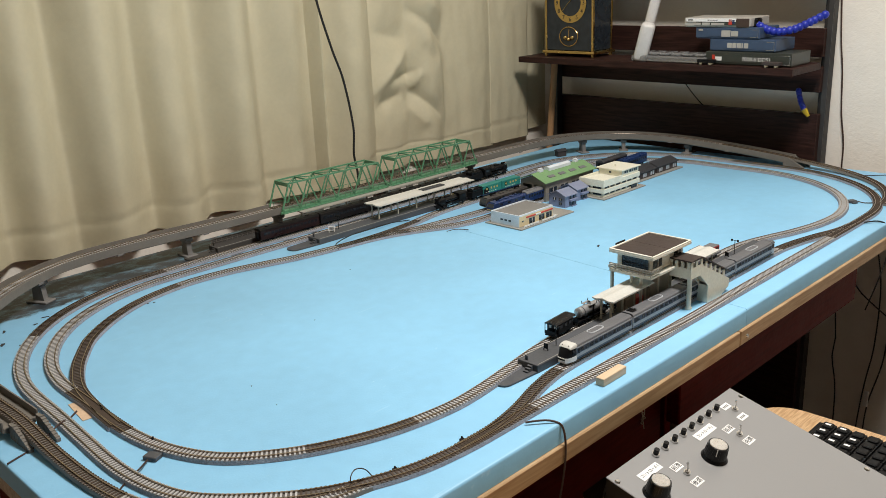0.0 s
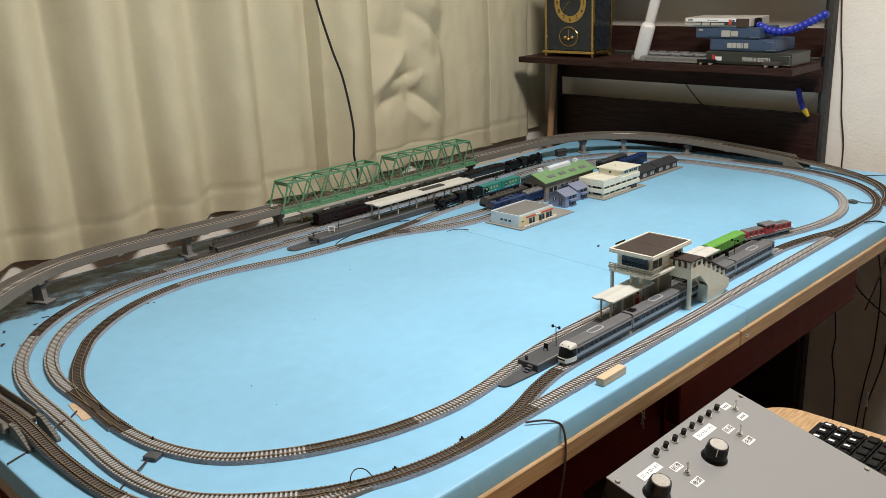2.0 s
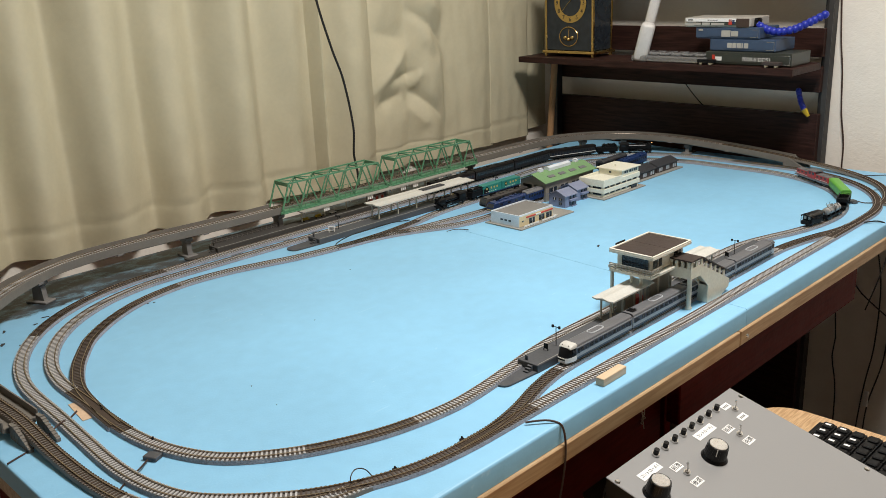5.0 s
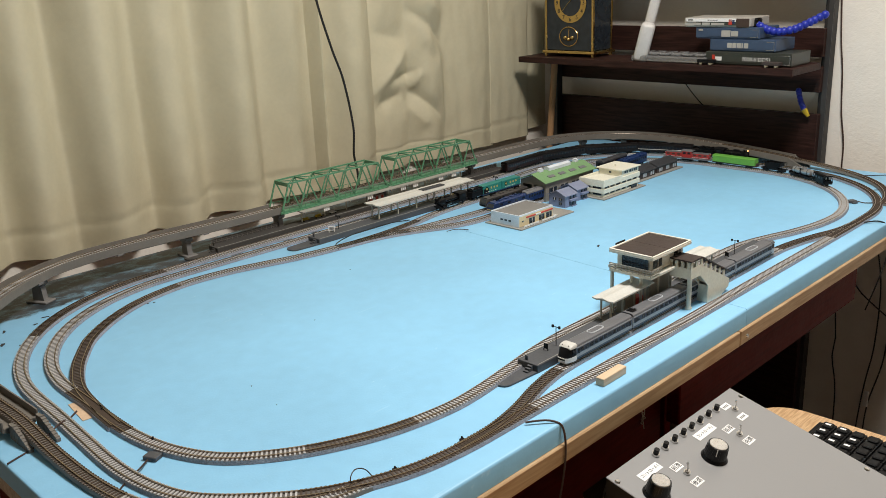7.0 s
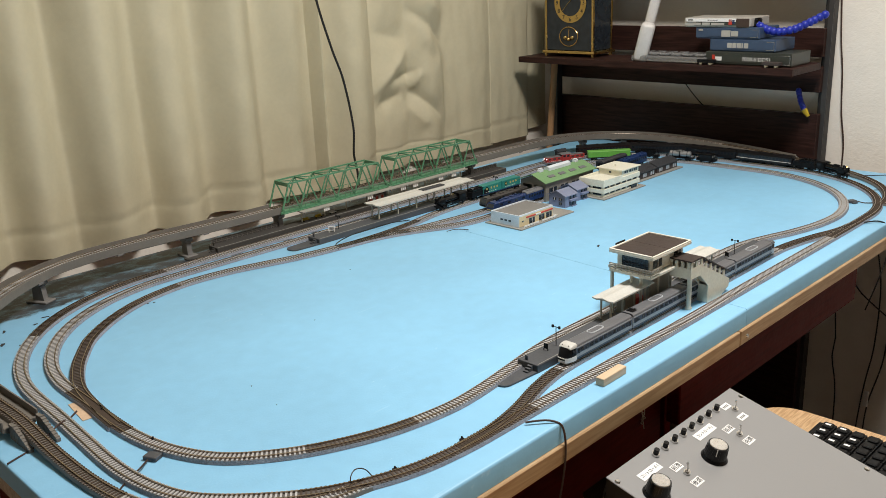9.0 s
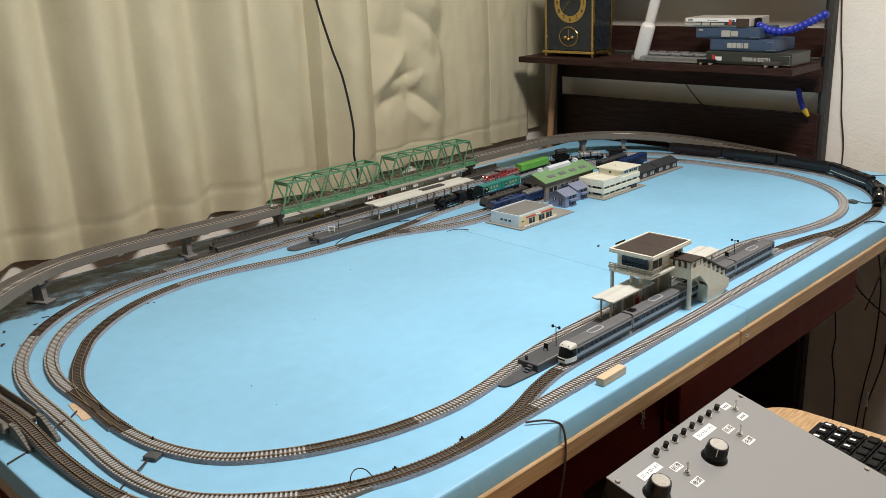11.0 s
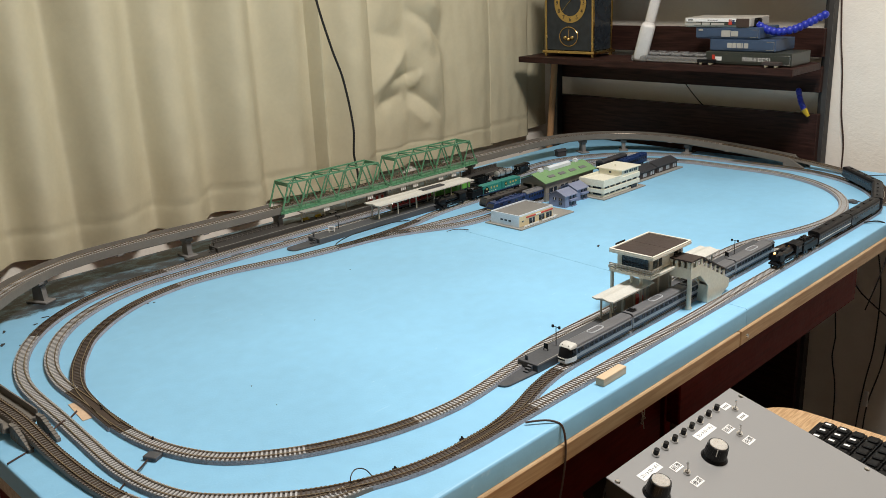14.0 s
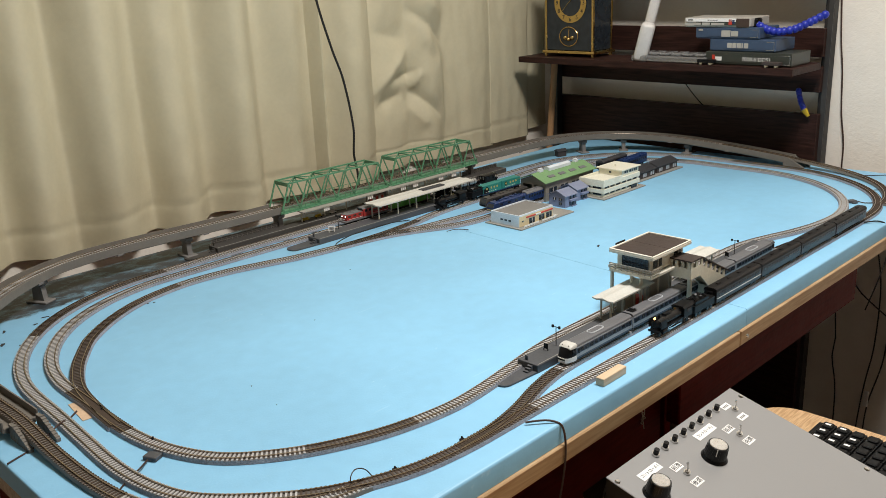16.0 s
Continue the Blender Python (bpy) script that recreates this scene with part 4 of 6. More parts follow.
part("red_panel", box(0.9552, 0.608, 0.0108, 0.975, 0.620, 0.025, 0.0005), STRED, shop, "red vending panel")

# back platforms
platform(0.895, 1.300, 1.236, 0.0165, 0.0105, PLAT, "dark grey island platform under the pale canopy")
canopy(1.036, 1.297, 1.238, 0.0215, 0.0400, PALEC, PALEP, "long pale platform canopy with a dark strip on its roof", 6, gap_strip=(1.165, 1.225))
lamp_post(0.958, 1.243, 0.0106)
lamp_post(1.392, 1.243, 0.0)
nb = thing("platform_sign", "white notice board on the dark platform", "sign", m=pose(0.938, 1.238, 0.0106, 0, 0, 62))
part("board", box(-0.0006, -0.006, 0.003, 0.0006, 0.006, 0.011), STRIPE, nb)
for s in (-1, 1):
    part("leg", box(-0.0007, s * 0.005 - 0.0005, 0, 0.0007, s * 0.005 + 0.0005, 0.003), STRIPE, nb)
for k in range(3):
    part("text_bar", box(-0.0010, -0.004, 0.0048 + 0.002 * k, -0.0007, 0.004, 0.0056 + 0.002 * k), PLAT, nb)
platform(0.752, 1.52, 1.337, 0.0145, 0.0105, PLATB, "brown-grey side platform below the truss bridges")
canopy(0.935, 1.385, 1.334, 0.0165, 0.0345, GREYC, PALEP, "long grey canopy below the truss bridges", 9, posts_pair=False)
fence = thing("platform_fence", "brown-grey board fence along the side platform", "fence")
for x0, x1 in ((0.757, 0.905), (1.40, 1.515)):
    for z in (0.0135, 0.0165, 0.0195):
        part("fence_rail", box(x0, 1.3490, z, x1, 1.3496, z + 0.0005), DECK, fence)
    for k in range(15):
        xa = x0 + (x1 - x0) * k / 14
        if k < 14:
            part("fence_board", box(xa + 0.0005, 1.3491, 0.0112, xa + (x1 - x0) / 14 - 0.0005, 1.3495, 0.0192), PLATB, fence)
        part("fence_post", box(xa - 0.0004, 1.3488, 0.0106, xa + 0.0004, 1.3498, 0.0205), DECK, fence)
for k, x in enumerate((0.99, 1.10, 1.19, 1.225, 1.30, 1.34)):
    sg = thing("hanging_sign", "white station sign hanging from the canopy", "sign", "signs under the canopy", m=pose(x, 1.318, 0.026))
    for j in range(3):
        part("plate", box(-0.006 + j * 0.005, -0.0004, 0, -0.0022 + j * 0.005, 0.0004, 0.0045), STRIPE, sg)
    part("hanger", box(-0.006, -0.0003, 0.0046, 0.008, 0.0003, 0.0065), GREYC, sg)
kiosk = thing("kiosk", "small pink and grey kiosk on the side platform", "kiosk", m=pose(1.13, 1.338, 0.0107))
part("body", box(-0.02, -0.006, 0, 0.02, 0.006, 0.015, 0.0005), plain("kiosk_pink", (0.34, 0.2, 0.18)), kiosk)
for k in range(5):
    part("panel", box(-0.018 + k * 0.0075, -0.0068, 0.004, -0.013 + k * 0.0075, -0.0061, 0.0125), STRIPE if k % 2 else STRED, kiosk)
for x, c in ((0.985, YEL), (1.02, STRIPE), (0.955, YEL)):
    bn = thing("bench", "tiny platform bench with a coloured back", "bench", "benches on the side platform", m=pose(x, 1.337, 0.0107))
    part("seat", box(-0.007, -0.002, 0.0025, 0.007, 0.002, 0.0033), c, bn)
    part("back", box(-0.007, 0.0021, 0.0025, 0.007, 0.0027, 0.0065), c, bn)
    for s in (-1, 1):
        part("leg", box(s * 0.006 - 0.0005, -0.0015, 0, s * 0.006 + 0.0005, 0.0015, 0.0024), BLACKM, bn)


# ---- station building over the tracks ----
def station():
    ob = thing("station_building", "cream over-track station with a brown flat roof", "station building")
    x0, x1, y0, y1 = 0.957, 1.045, 0.584, 0.6445
    z0, z1 = 0.0620, 0.0848
    part("floor_slab", box(x0 - 0.006, y0 - 0.002, z0 - 0.004, x1, y1 + 0.003, z0, 0.0006), CREAM, ob)
    part("wall", box(x0 + 0.004, y0 + 0.006, z0 + 0.0003, x1 - 0.002, y1 - 0.003, z1 - 0.0006, 0.0005), CREAM, ob)
    part("roof_slab", box(x0 - 0.006, y0 - 0.004, z1, x1 + 0.003, y1 + 0.004, z1 + 0.0036, 0.0004), CREAM, ob)
    for a, b in ((x0 - 0.0028, (x0 + x1) / 2 - 0.0010), ((x0 + x1) / 2 - 0.0004, x1 + 0.0002)):
        part("roof_panel", box(a, y0 - 0.0012, z1 + 0.0037, b, y1 + 0.0012, z1 + 0.0041), ROOFBR, ob, "dark brown roof panel")
    for a, b, c, d in ((x0 - 0.0058, y0 - 0.0038, x1 + 0.0028, y0 - 0.0014), (x0 - 0.0058, y1 + 0.0014, x1 + 0.0028, y1 + 0.0038), (x0 - 0.0058, y0 - 0.0013, x0 - 0.0032, y1 + 0.0013), (x1 + 0.0005, y0 - 0.0013, x1 + 0.0028, y1 + 0.0013)):
        part("roof_rim", box(a, b, z1 + 0.0037, c, d, z1 + 0.0057, 0.0004), CREAM, ob)
    # glazed gable towards the left
    part("window", box(x0 + 0.0030, y0 + 0.009, z0 + 0.0055, x0 + 0.0038, y1 - 0.012, z0 + 0.0195), GLASS, ob)
    for k in range(9):
        yy = y0 + 0.009 + (y1 - y0 - 0.021) * k / 8
        part("mullion", box(x0 + 0.0024, yy - 0.0003, z0 + 0.0055, x0 + 0.0029, yy + 0.0003, z0 + 0.0195), EMUB, ob)
    for z in (z0 + 0.0108, z0 + 0.0152):
        part("transom", box(x0 + 0.0024, y0 + 0.009, z - 0.0003, x0 + 0.0029, y1 - 0.012, z + 0.0003), EMUB, ob)
    for a, b in ((x0 + 0.011, x0 + 0.031), (x0 + 0.062, x0 + 0.080)):
        part("side_window", box(a, y0 + 0.0052, z0 + 0.006, b, y0 + 0.0059, z0 + 0.0175), GLASS, ob)
        part("window_frame", box((a + b) / 2 - 0.0004, y0 + 0.0046, z0 + 0.006, (a + b) / 2 + 0.0004, y0 + 0.0051, z0 + 0.0175), CREAM, ob)
        part("window_sill", box(a - 0.001, y0 + 0.0042, z0 + 0.005, b + 0.001, y0 + 0.0059, z0 + 0.0058), CREAM, ob)
    part("roof_sign", box(x0 + 0.012, y1 + 0.0046, z1 + 0.000, x0 + 0.034, y1 + 0.0056, z1 + 0.0075), BLACKM, ob, "dark sign board on the roof edge")
    # balcony rails
    for z in (z0 + 0.0025, z0 + 0.0055, z0 + 0.0078):
        part("balcony_rail", box(x0 - 0.007, y0 - 0.002, z, x0 - 0.006, y1 + 0.003, z + 0.0012), GREYC, ob)
        part("balcony_rail", box(x0 - 0.006, y0 - 0.003, z, x0 + 0.016, y0 - 0.0022, z + 0.0012), GREYC, ob)
    for k in range(8):
        yy = y0 - 0.001 + (y1 - y0 + 0.003) * k / 7
        part("balcony_post", box(x0 - 0.0059, yy - 0.0004, z0, x0 - 0.0052, yy + 0.0004, z0 + 0.0085), GREYC, ob)
    for x in (x0 + 0.008, x0 + 0.05, x1 - 0.006):
        for yy in (0.606, 0.621):
            part("column", rod((x, yy, 0.0107), (x, yy, z0 - 0.0042), 0.0022, 10), CREAM, ob, smooth=True)
    part("column", rod((x0 + 0.02, 0.660, 0.0), (x0 + 0.02, 0.660, z0 - 0.0042), 0.0025, 10), CREAM, ob, smooth=True)
    part("cross_beam", box(x0 + 0.016, 0.6300, z0 - 0.0085, x0 + 0.024, 0.664, z0 - 0.0043), CREAM, ob)
    part("stair_block", box(x0 + 0.03, 0.606, 0.0107, x1 - 0.01, 0.621, 0.045), GREYC, ob, "grey stair block on the platform")
    # footbridge towards the table edge, then stairs down along it
    fx0, fx1, ya, yb, sx1 = 1.010, 1.037, 0.5580, 0.5740, 1.118
    zb, zw, zt = 0.0475, 0.0625, 0.0715
    part("bridge_deck", box(fx0 + 0.0017, ya + 0.0017, zb, fx1 - 0.0017, y0 + 0.0058, zb + 0.003), WHITEP, ob)
    for x in (fx0, fx1 - 0.0016):
        y_from = ya if x == fx0 else yb
        part("bridge_wall", box(x, y_from + (0.0017 if x == fx0 else 0), zb, x + 0.0016, y0 + 0.0058, zw), WHITEP, ob)
        for yy in (ya + 0.0020, ya + 0.0110, ya + 0.0200, ya + 0.0280):
            if yy > y_from:
                part("window_post", box(x + 0.0001, yy, zw + 0.0001, x + 0.0015, yy + 0.0042, zt), WHITEP, ob)
    part("bridge_roof", box(fx0 - 0.001, ya - 0.001, zt + 0.0001, fx1 + 0.001, y0 + 0.0058, zt + 0.0022), ROOFBR, ob, "dark brown walkway roof")

    def slope(x):
        return zw - (x - fx1) * (zw - 0.0205) / (sx1 - fx1) if x > fx1 else zw
    for y_a in (ya, yb - 0.0016):
        o = [(fx0, zb), (fx1 - 0.002, zb), (1.058, 0.0265), (1.058, 0.0004), (1.096, 0.0004), (sx1, 0.0085), (sx1, 0.0205), (fx1, zw), (fx0, zw)]
        if y_a != ya:
            o = [(fx1, zb), (1.058, 0.0265), (1.058, 0.0004), (1.096, 0.0004), (sx1, 0.0085), (sx1, 0.0205), (fx1, zw)]
        part("stair_wall", prism(o, "y", y_a, y_a + 0.0016), WHITEP, ob)
        for k in range(8 if y_a == ya else 6):
            x = fx0 + 0.0005 + 0.0128 * k if y_a == ya else fx0 + 0.0260 + 0.0128 * k
            if x > sx1 - 0.004:
                continue
            zz = slope(x + 0.002)
            part("window_post", box(x, y_a + 0.0001, zz - 0.002, x + 0.0050, y_a + 0.0015, zz + 0.0080), WHITEP, ob)
    part("stair_end", box(1.0582, ya + 0.0018, 0.0004, 1.0596, yb - 0.0018, 0.0262), WHITEP, ob)
    prof = [(fx1 + 0.0012, zt), (sx1 + 0.003, 0.0285), (sx1 + 0.003, 0.0305), (fx1 + 0.0012, zt + 0.0021)]
    part("stair_roof", prism(prof, "y", ya - 0.001, yb + 0.001), ROOFBR, ob, "dark brown sloping stair roof")
    for k in range(12):
        f = k / 12
        part("stair_tread", box(fx1 + 0.004 + 0.062 * f, ya + 0.0018, 0.041 - 0.038 * f, fx1 + 0.0085 + 0.062 * f, yb - 0.0018, 0.043 - 0.038 * f), WHITEP, ob)
    part("pillar", rod((1.0225, 0.5665, 0.003), (1.0225, 0.5665, zb - 0.0002), 0.0033, 14), WHITEP, ob, smooth=True)
    part("pillar_foot", rod((1.0225, 0.5665, 0.0002), (1.0225, 0.5665, 0.003), 0.0045, 14), WHITEP, ob, smooth=True)


station()


# ---- model buildings ----
def windows(ob, xs, y, z0, z1, w, out=-1):
    for x in xs:
        part("window", box(x, min(y, y + out * 0.0005), z0, x + w, max(y, y + out * 0.0005), z1), GLASS, ob)
        part("mullion", box(x + w / 2 - 0.0003, min(y + out * 0.0006, y + out * 0.001), z0, x + w / 2 + 0.0003, max(y + out * 0.0006, y + out * 0.001), z1), STRIPE, ob)


store = thing("convenience_store", "small white and beige shop with red signs", "shop")
part("base", box(1.168, 0.992, 0.0002, 1.335, 1.083, 0.003, 0.0004), CONC, store)
part("side_wall", box(1.174, 1.003, 0.0032, 1.1755, 1.073, 0.0255), STOREW, store)
part("wall", box(1.1757, 1.003, 0.0032, 1.279, 1.073, 0.0255, 0.0004), STOREY, store)
part("roof", box(1.177, 1.006, 0.0256, 1.277, 1.070, 0.0268), plain("store_roof_grey", (0.19, 0.185, 0.175), 0.7), store)
for a, b, c, d in ((1.1742, 1.0030, 1.279, 1.0055), (1.1742, 1.0705, 1.279, 1.073), (1.1742, 1.0057, 1.1765, 1.0703), (1.2775, 1.0057, 1.279, 1.0703)):
    part("parapet", box(a, b, 0.0257, c, d, 0.0290), STOREW, store)
windows(store, [1.205, 1.235, 1.258], 1.003, 0.005, 0.0165, 0.017)
windows(store, [1.183], 1.003, 0.013, 0.016, 0.006)
for k in range(3):
    part("vent_window", box(1.1733, 1.022 + k * 0.010, 0.013, 1.1738, 1.028 + k * 0.010, 0.0165), GLASS, store)
for a, b, mm in ((1.196, 1.224, STRED), (1.225, 1.240, STRIPE), (1.241, 1.250, STRED), (1.252, 1.278, STRED)):
    part("shop_sign", box(a, 1.0018, 0.0195, b, 1.0028, 0.0222), mm, store)
for a, b in ((1.18, 1.225), (1.235, 1.28)):
    for z in (0.0045, 0.0065):
        part("low_fence", box(a, 0.9945, z, b, 0.9955, z + 0.0012), STRIPE, store)
    for k in range(6):
        part("fence_post", box(a + (b - a) * k / 6, 0.9944, 0.0031, a + (b - a) * k / 6 + 0.001, 0.9956, 0.0078), STRIPE, store)
store.matrix_basis = Matrix.Translation((1.2525, 1.0325, 0)) @ Matrix.Diagonal((0.945, 0.97, 0.86, 1)) @ Matrix.Translation((-1.2515, -1.0375, 0))
part("kerb_line", box(1.29, 1.0, 0.0031, 1.292, 1.08, 0.0036), STRIPE, store)


def house(x, y, m=None):
    ob = thing("model_house", "two-storey blue-grey plastic model house", "model house", "blue-grey model houses", m=pose(x, y, 0))
    part("wall", prism([(0, 0.0002), (0.040, 0.0002), (0.040, 0.0230), (0.020, 0.0318), (0, 0.0230)], "x", 0, 0.036), BLUEH, ob)
    part("roof", prism([(-0.003, 0.0225), (0.020, 0.0325), (0.043, 0.0225), (0.043, 0.0240), (0.020, 0.0340), (-0.003, 0.0240)], "x", -0.003, 0.038), BLUER, ob)
    part("balcony", box(0.012, -0.006, 0.0115, 0.034, -0.0003, 0.0155, 0.0003), BLUEH, ob)
    part("porch", box(0.018, -0.004, 0.0002, 0.034, -0.0003, 0.0015), BLUEH, ob)
    for xx, z0, z1, w in ((0.013, 0.003, 0.0105, 0.006), (0.022, 0.003, 0.0105, 0.010), (0.014, 0.016, 0.0215, 0.007), (0.025, 0.016, 0.0215, 0.007)):
        part("window", box(xx, -0.0012, z0, xx + w, -0.0002, z1), GLASS, ob)
        part("window_frame", box(xx + w / 2 - 0.0003, -0.0018, z0, xx + w / 2 + 0.0003, -0.0013, z1), BLUEH, ob)
    for yy, z0 in ((0.008, 0.0135), (0.022, 0.0135), (0.008, 0.005)):
        part("window", box(-0.0012, yy, z0, -0.0002, yy + 0.007, z0 + 0.005), GLASS, ob)
        part("window_frame", box(-0.0018, yy + 0.0032, z0, -0.0013, yy + 0.0038, z0 + 0.005), STRIPE, ob)
    return ob


house(1.345, 1.020)
house(1.401, 1.034)

shed = thing("engine_shed", "grey engine shed with a green gabled roof", "engine shed")
sx0, sx1, sy0, sy1, ez, az = 1.358, 1.520, 1.079, 1.144, 0.0405, 0.0540
for a, b in ((sy0, sy0 + 0.0025), (sy1 - 0.0025, sy1)):
    part("side_wall", box(sx0, a, 0.0002, sx1, b, ez), SHEDW, shed)
part("end_wall", prism([(sy0 + 0.003, ez - 0.008), (sy1 - 0.003, ez - 0.008), (sy1 - 0.003, ez), ((sy0 + sy1) / 2, az - 0.002), (sy0 + 0.003, ez)], "x", sx1 - 0.003, sx1), SHEDW, shed)
ym = (sy0 + sy1) / 2
part("gable", prism([(sy0 + 0.003, ez - 0.008), (sy1 - 0.003, ez - 0.008), (sy1 - 0.003, ez), (ym, az - 0.002), (sy0 + 0.003, ez)], "x", sx0, sx0 + 0.003), SHEDW, shed)
for a, b in ((sy0 + 0.003, sy0 + 0.007), (ym - 0.003, ym + 0.003), (sy1 - 0.007, sy1 - 0.003)):
    part("door_post", box(sx0, a, 0.0002, sx0 + 0.004, b, ez - 0.008), SHEDW, shed)
for s in (-1, 1):
    yo = ym + s * (sy1 - ym + 0.005)
    part("roof", prism([(yo, ez - 0.0015), (ym + s * 0.0001, az), (ym + s * 0.0001, az + 0.0014), (yo, ez)], "x", sx0 - 0.006, sx1 + 0.006), SHEDG, shed, "green sloping roof")
    for k in range(4):
        xx = sx0 + 0.022 + k * 0.035
        f0, f1 = 0.50, 0.70
        pa, pb = ym + (yo - ym) * f0, ym + (yo - ym) * f1
        za, zb = az + 0.0014 + (ez - az - 0.0014) * f0, az + 0.0014 + (ez - az - 0.0014) * f1
        part("skylight", prism([(pa, za + 0.0003), (pb, zb + 0.0003), (pb, zb + 0.0010), (pa, za + 0.0010)], "x", xx, xx + 0.020), GREYR, shed)
part("ridge_vent", prism([(ym - 0.007, az - 0.001), (ym + 0.007, az - 0.001), (ym + 0.007, az + 0.005), (ym, az + 0.008), (ym - 0.007, az + 0.005)], "x", 1.403, 1.475), STOREW, shed)
for xx in (1.382, 1.500):
    part("roof_ventilator", box(xx - 0.006, ym - 0.004, az, xx + 0.006, ym + 0.004, az + 0.005, 0.0006), STOREW, shed)
    part("ventilator_cap", box(xx - 0.004, ym - 0.003, az + 0.0052, xx + 0.004, ym + 0.003, az + 0.0078, 0.0006), STOREW, shed)
windows(shed, [sx0 + 0.012, sx0 + 0.050, sx0 + 0.088, sx0 + 0.126], sy0, 0.014, 0.027, 0.024)

office = thing("office_building", "ivory three-storey model office with a grey base", "office building")
part("base", box(1.436, 0.992, 0.0002, 1.588, 1.066, 0.0025, 0.0004), CONC, office)
ox0, ox1, oy0, oy1 = 1.446, 1.572, 1.001, 1.060
for z0, z1, g in ((0.0027, 0.0065, 0.0), (0.0112, 0.0195, 0.0025), (0.0245, 0.0335, 0.0025)):
    part("wall_band", box(ox0 - g, oy0 - g, z0, ox1 + g, oy1, z1, 0.0004), WHITEP, office)
part("glazing_core", box(ox0 + 0.0015, oy0 + 0.0015, 0.0028, ox1 - 0.0015, oy1 - 0.0015, 0.030), GLASS, office)
for z0, z1 in ((0.0065, 0.0112), (0.0195, 0.0245)):
    for k in range(7):
        xx = ox0 + (ox1 - ox0 - 0.004) * k / 6
        part("wall_pier", box(xx, oy0 + 0.0003, z0, xx + 0.0042, oy0 + 0.0014, z1), WHITEP, office)
    for k in range(3):
        yy = oy0 + (oy1 - oy0 - 0.005) * k / 2
        part("wall_pier", box(ox0 + 0.0003, yy, z0, ox0 + 0.0014, yy + 0.005, z1), WHITEP, office)
part("roof_floor", box(ox0 + 0.002, oy0 + 0.002, 0.0336, 1.508, oy1 - 0.002, 0.0340), WHITEP, office)
for a, b, c, d in ((ox0 - 0.0025, oy0 - 0.0025, 1.510, oy0 - 0.0008), (ox0 - 0.0025, oy1 - 0.002, 1.510, oy1), (ox0 - 0.0025, oy0 - 0.0007, ox0 - 0.0008, oy1 - 0.0021)):
    part("parapet", box(a, b, 0.0336, c, d, 0.0385), WHITEP, office)
part("penthouse", box(1.512, oy0 + 0.001, 0.0337, ox1 + 0.002, oy1 - 0.001, 0.0455, 0.0004), WHITEP, office)
part("penthouse_roof", box(1.508, oy0 - 0.003, 0.0457, ox1 + 0.005, oy1 + 0.003, 0.0480, 0.0004), WHITEP, office)
windows(office, [1.522, 1.540, 1.556], oy0 + 0.001, 0.0385, 0.0435, 0.012)
part("window", box(1.5112, 1.028, 0.038, 1.5118, 1.033, 0.042), GLASS, office)
part("entrance", box(1.545, oy0 - 0.0012, 0.0028, 1.566, oy0 - 0.0002, 0.0100), GLASS, office)
part("roof_post", box(1.530, 1.03, 0.0481, 1.532, 1.032, 0.053), WHITEP, office)


def row_house(x0, x1, y0, y1, label):
    ob = thing("row_house", label, "model house", "dark tiled model houses")
    part("wall", box(x0 + 0.003, y0 + 0.002, 0.0032, x1 - 0.003, y1 - 0.002, 0.0172, 0.0004), TIMBER, ob)
    part("roof", prism([(y0 - 0.001, 0.0172), ((y0 + y1) / 2, 0.0262), (y1 + 0.001, 0.0172), (y1 + 0.001, 0.0184), ((y0 + y1) / 2, 0.0274), (y0 - 0.001, 0.0184)], "x", x0, x1), TILER, ob)
    for k in range(int((x1 - x0) / 0.005)):
        xx = x0 + 0.002 + k * 0.005
        part("tile_rib", prism([(y0 - 0.001, 0.0185), ((y0 + y1) / 2, 0.0275), ((y0 + y1) / 2, 0.0280), (y0 - 0.001, 0.0190)], "x", xx, xx + 0.0012), TILER, ob)
    for xx in np.linspace(x0 + 0.010, x1 - 0.022, 3):
        part("window", box(xx, y0 + 0.0010, 0.006, xx + 0.013, y0 + 0.0019, 0.0140), EMUG, ob)
        part("window_bar", box(xx + 0.006, y0 + 0.0004, 0.006, xx + 0.007, y0 + 0.0009, 0.0140), TIMBER, ob)
    return ob


hb = tagged(part("ground_plate", box(1.582, 1.018, 0.0002, 1.785, 1.075, 0.0030, 0.0004), CONC), "grey plastic base plate under the dark houses", "base plate")
row_house(1.590, 1.682, 1.024, 1.070, "dark timber model house with a tiled roof")
row_house(1.688, 1.778, 1.026, 1.070, "dark timber model house with a tiled roof")
tool = thing("tool_shed", "small dark wooden shed beside the viaduct pier", "shed", m=pose(1.735, 1.268 + 0.062, 0, 0, 0, -20))
part("wall", box(-0.012, -0.008, 0.0002, 0.012, 0.008, 0.014, 0.0004), TIMBER, tool)
part("roof", prism([(-0.010, 0.0135), (0, 0.019), (0.010, 0.0135)], "x", -0.014, 0.014), TILER, tool)

# ---- vehicles: x forwards, z = 0 on the rail head ----
def wheelset(ob, xs, r=0.0026, material=BLACKM, gauge=0.0048):
    for x in xs:
        for s in (-1, 1):
            part("wheel", rod((x, s * gauge, r), (x, s * (gauge + 0.0009), r), r, 10), material, ob)


def bogie(ob, x, length=0.016):
    b = part("bogie", box(x - length / 2, -0.0068, 0.0018, x + length / 2, 0.0068, 0.0046, 0.0005), BLACKM, ob)
    for dx in (-length * 0.32, length * 0.32):
        for s in (-1, 1):
            part("wheel", rod((x + dx, s * 0.0069, 0.0026), (x + dx, s * 0.0076, 0.0026), 0.0026, 10), BLACKP, b)


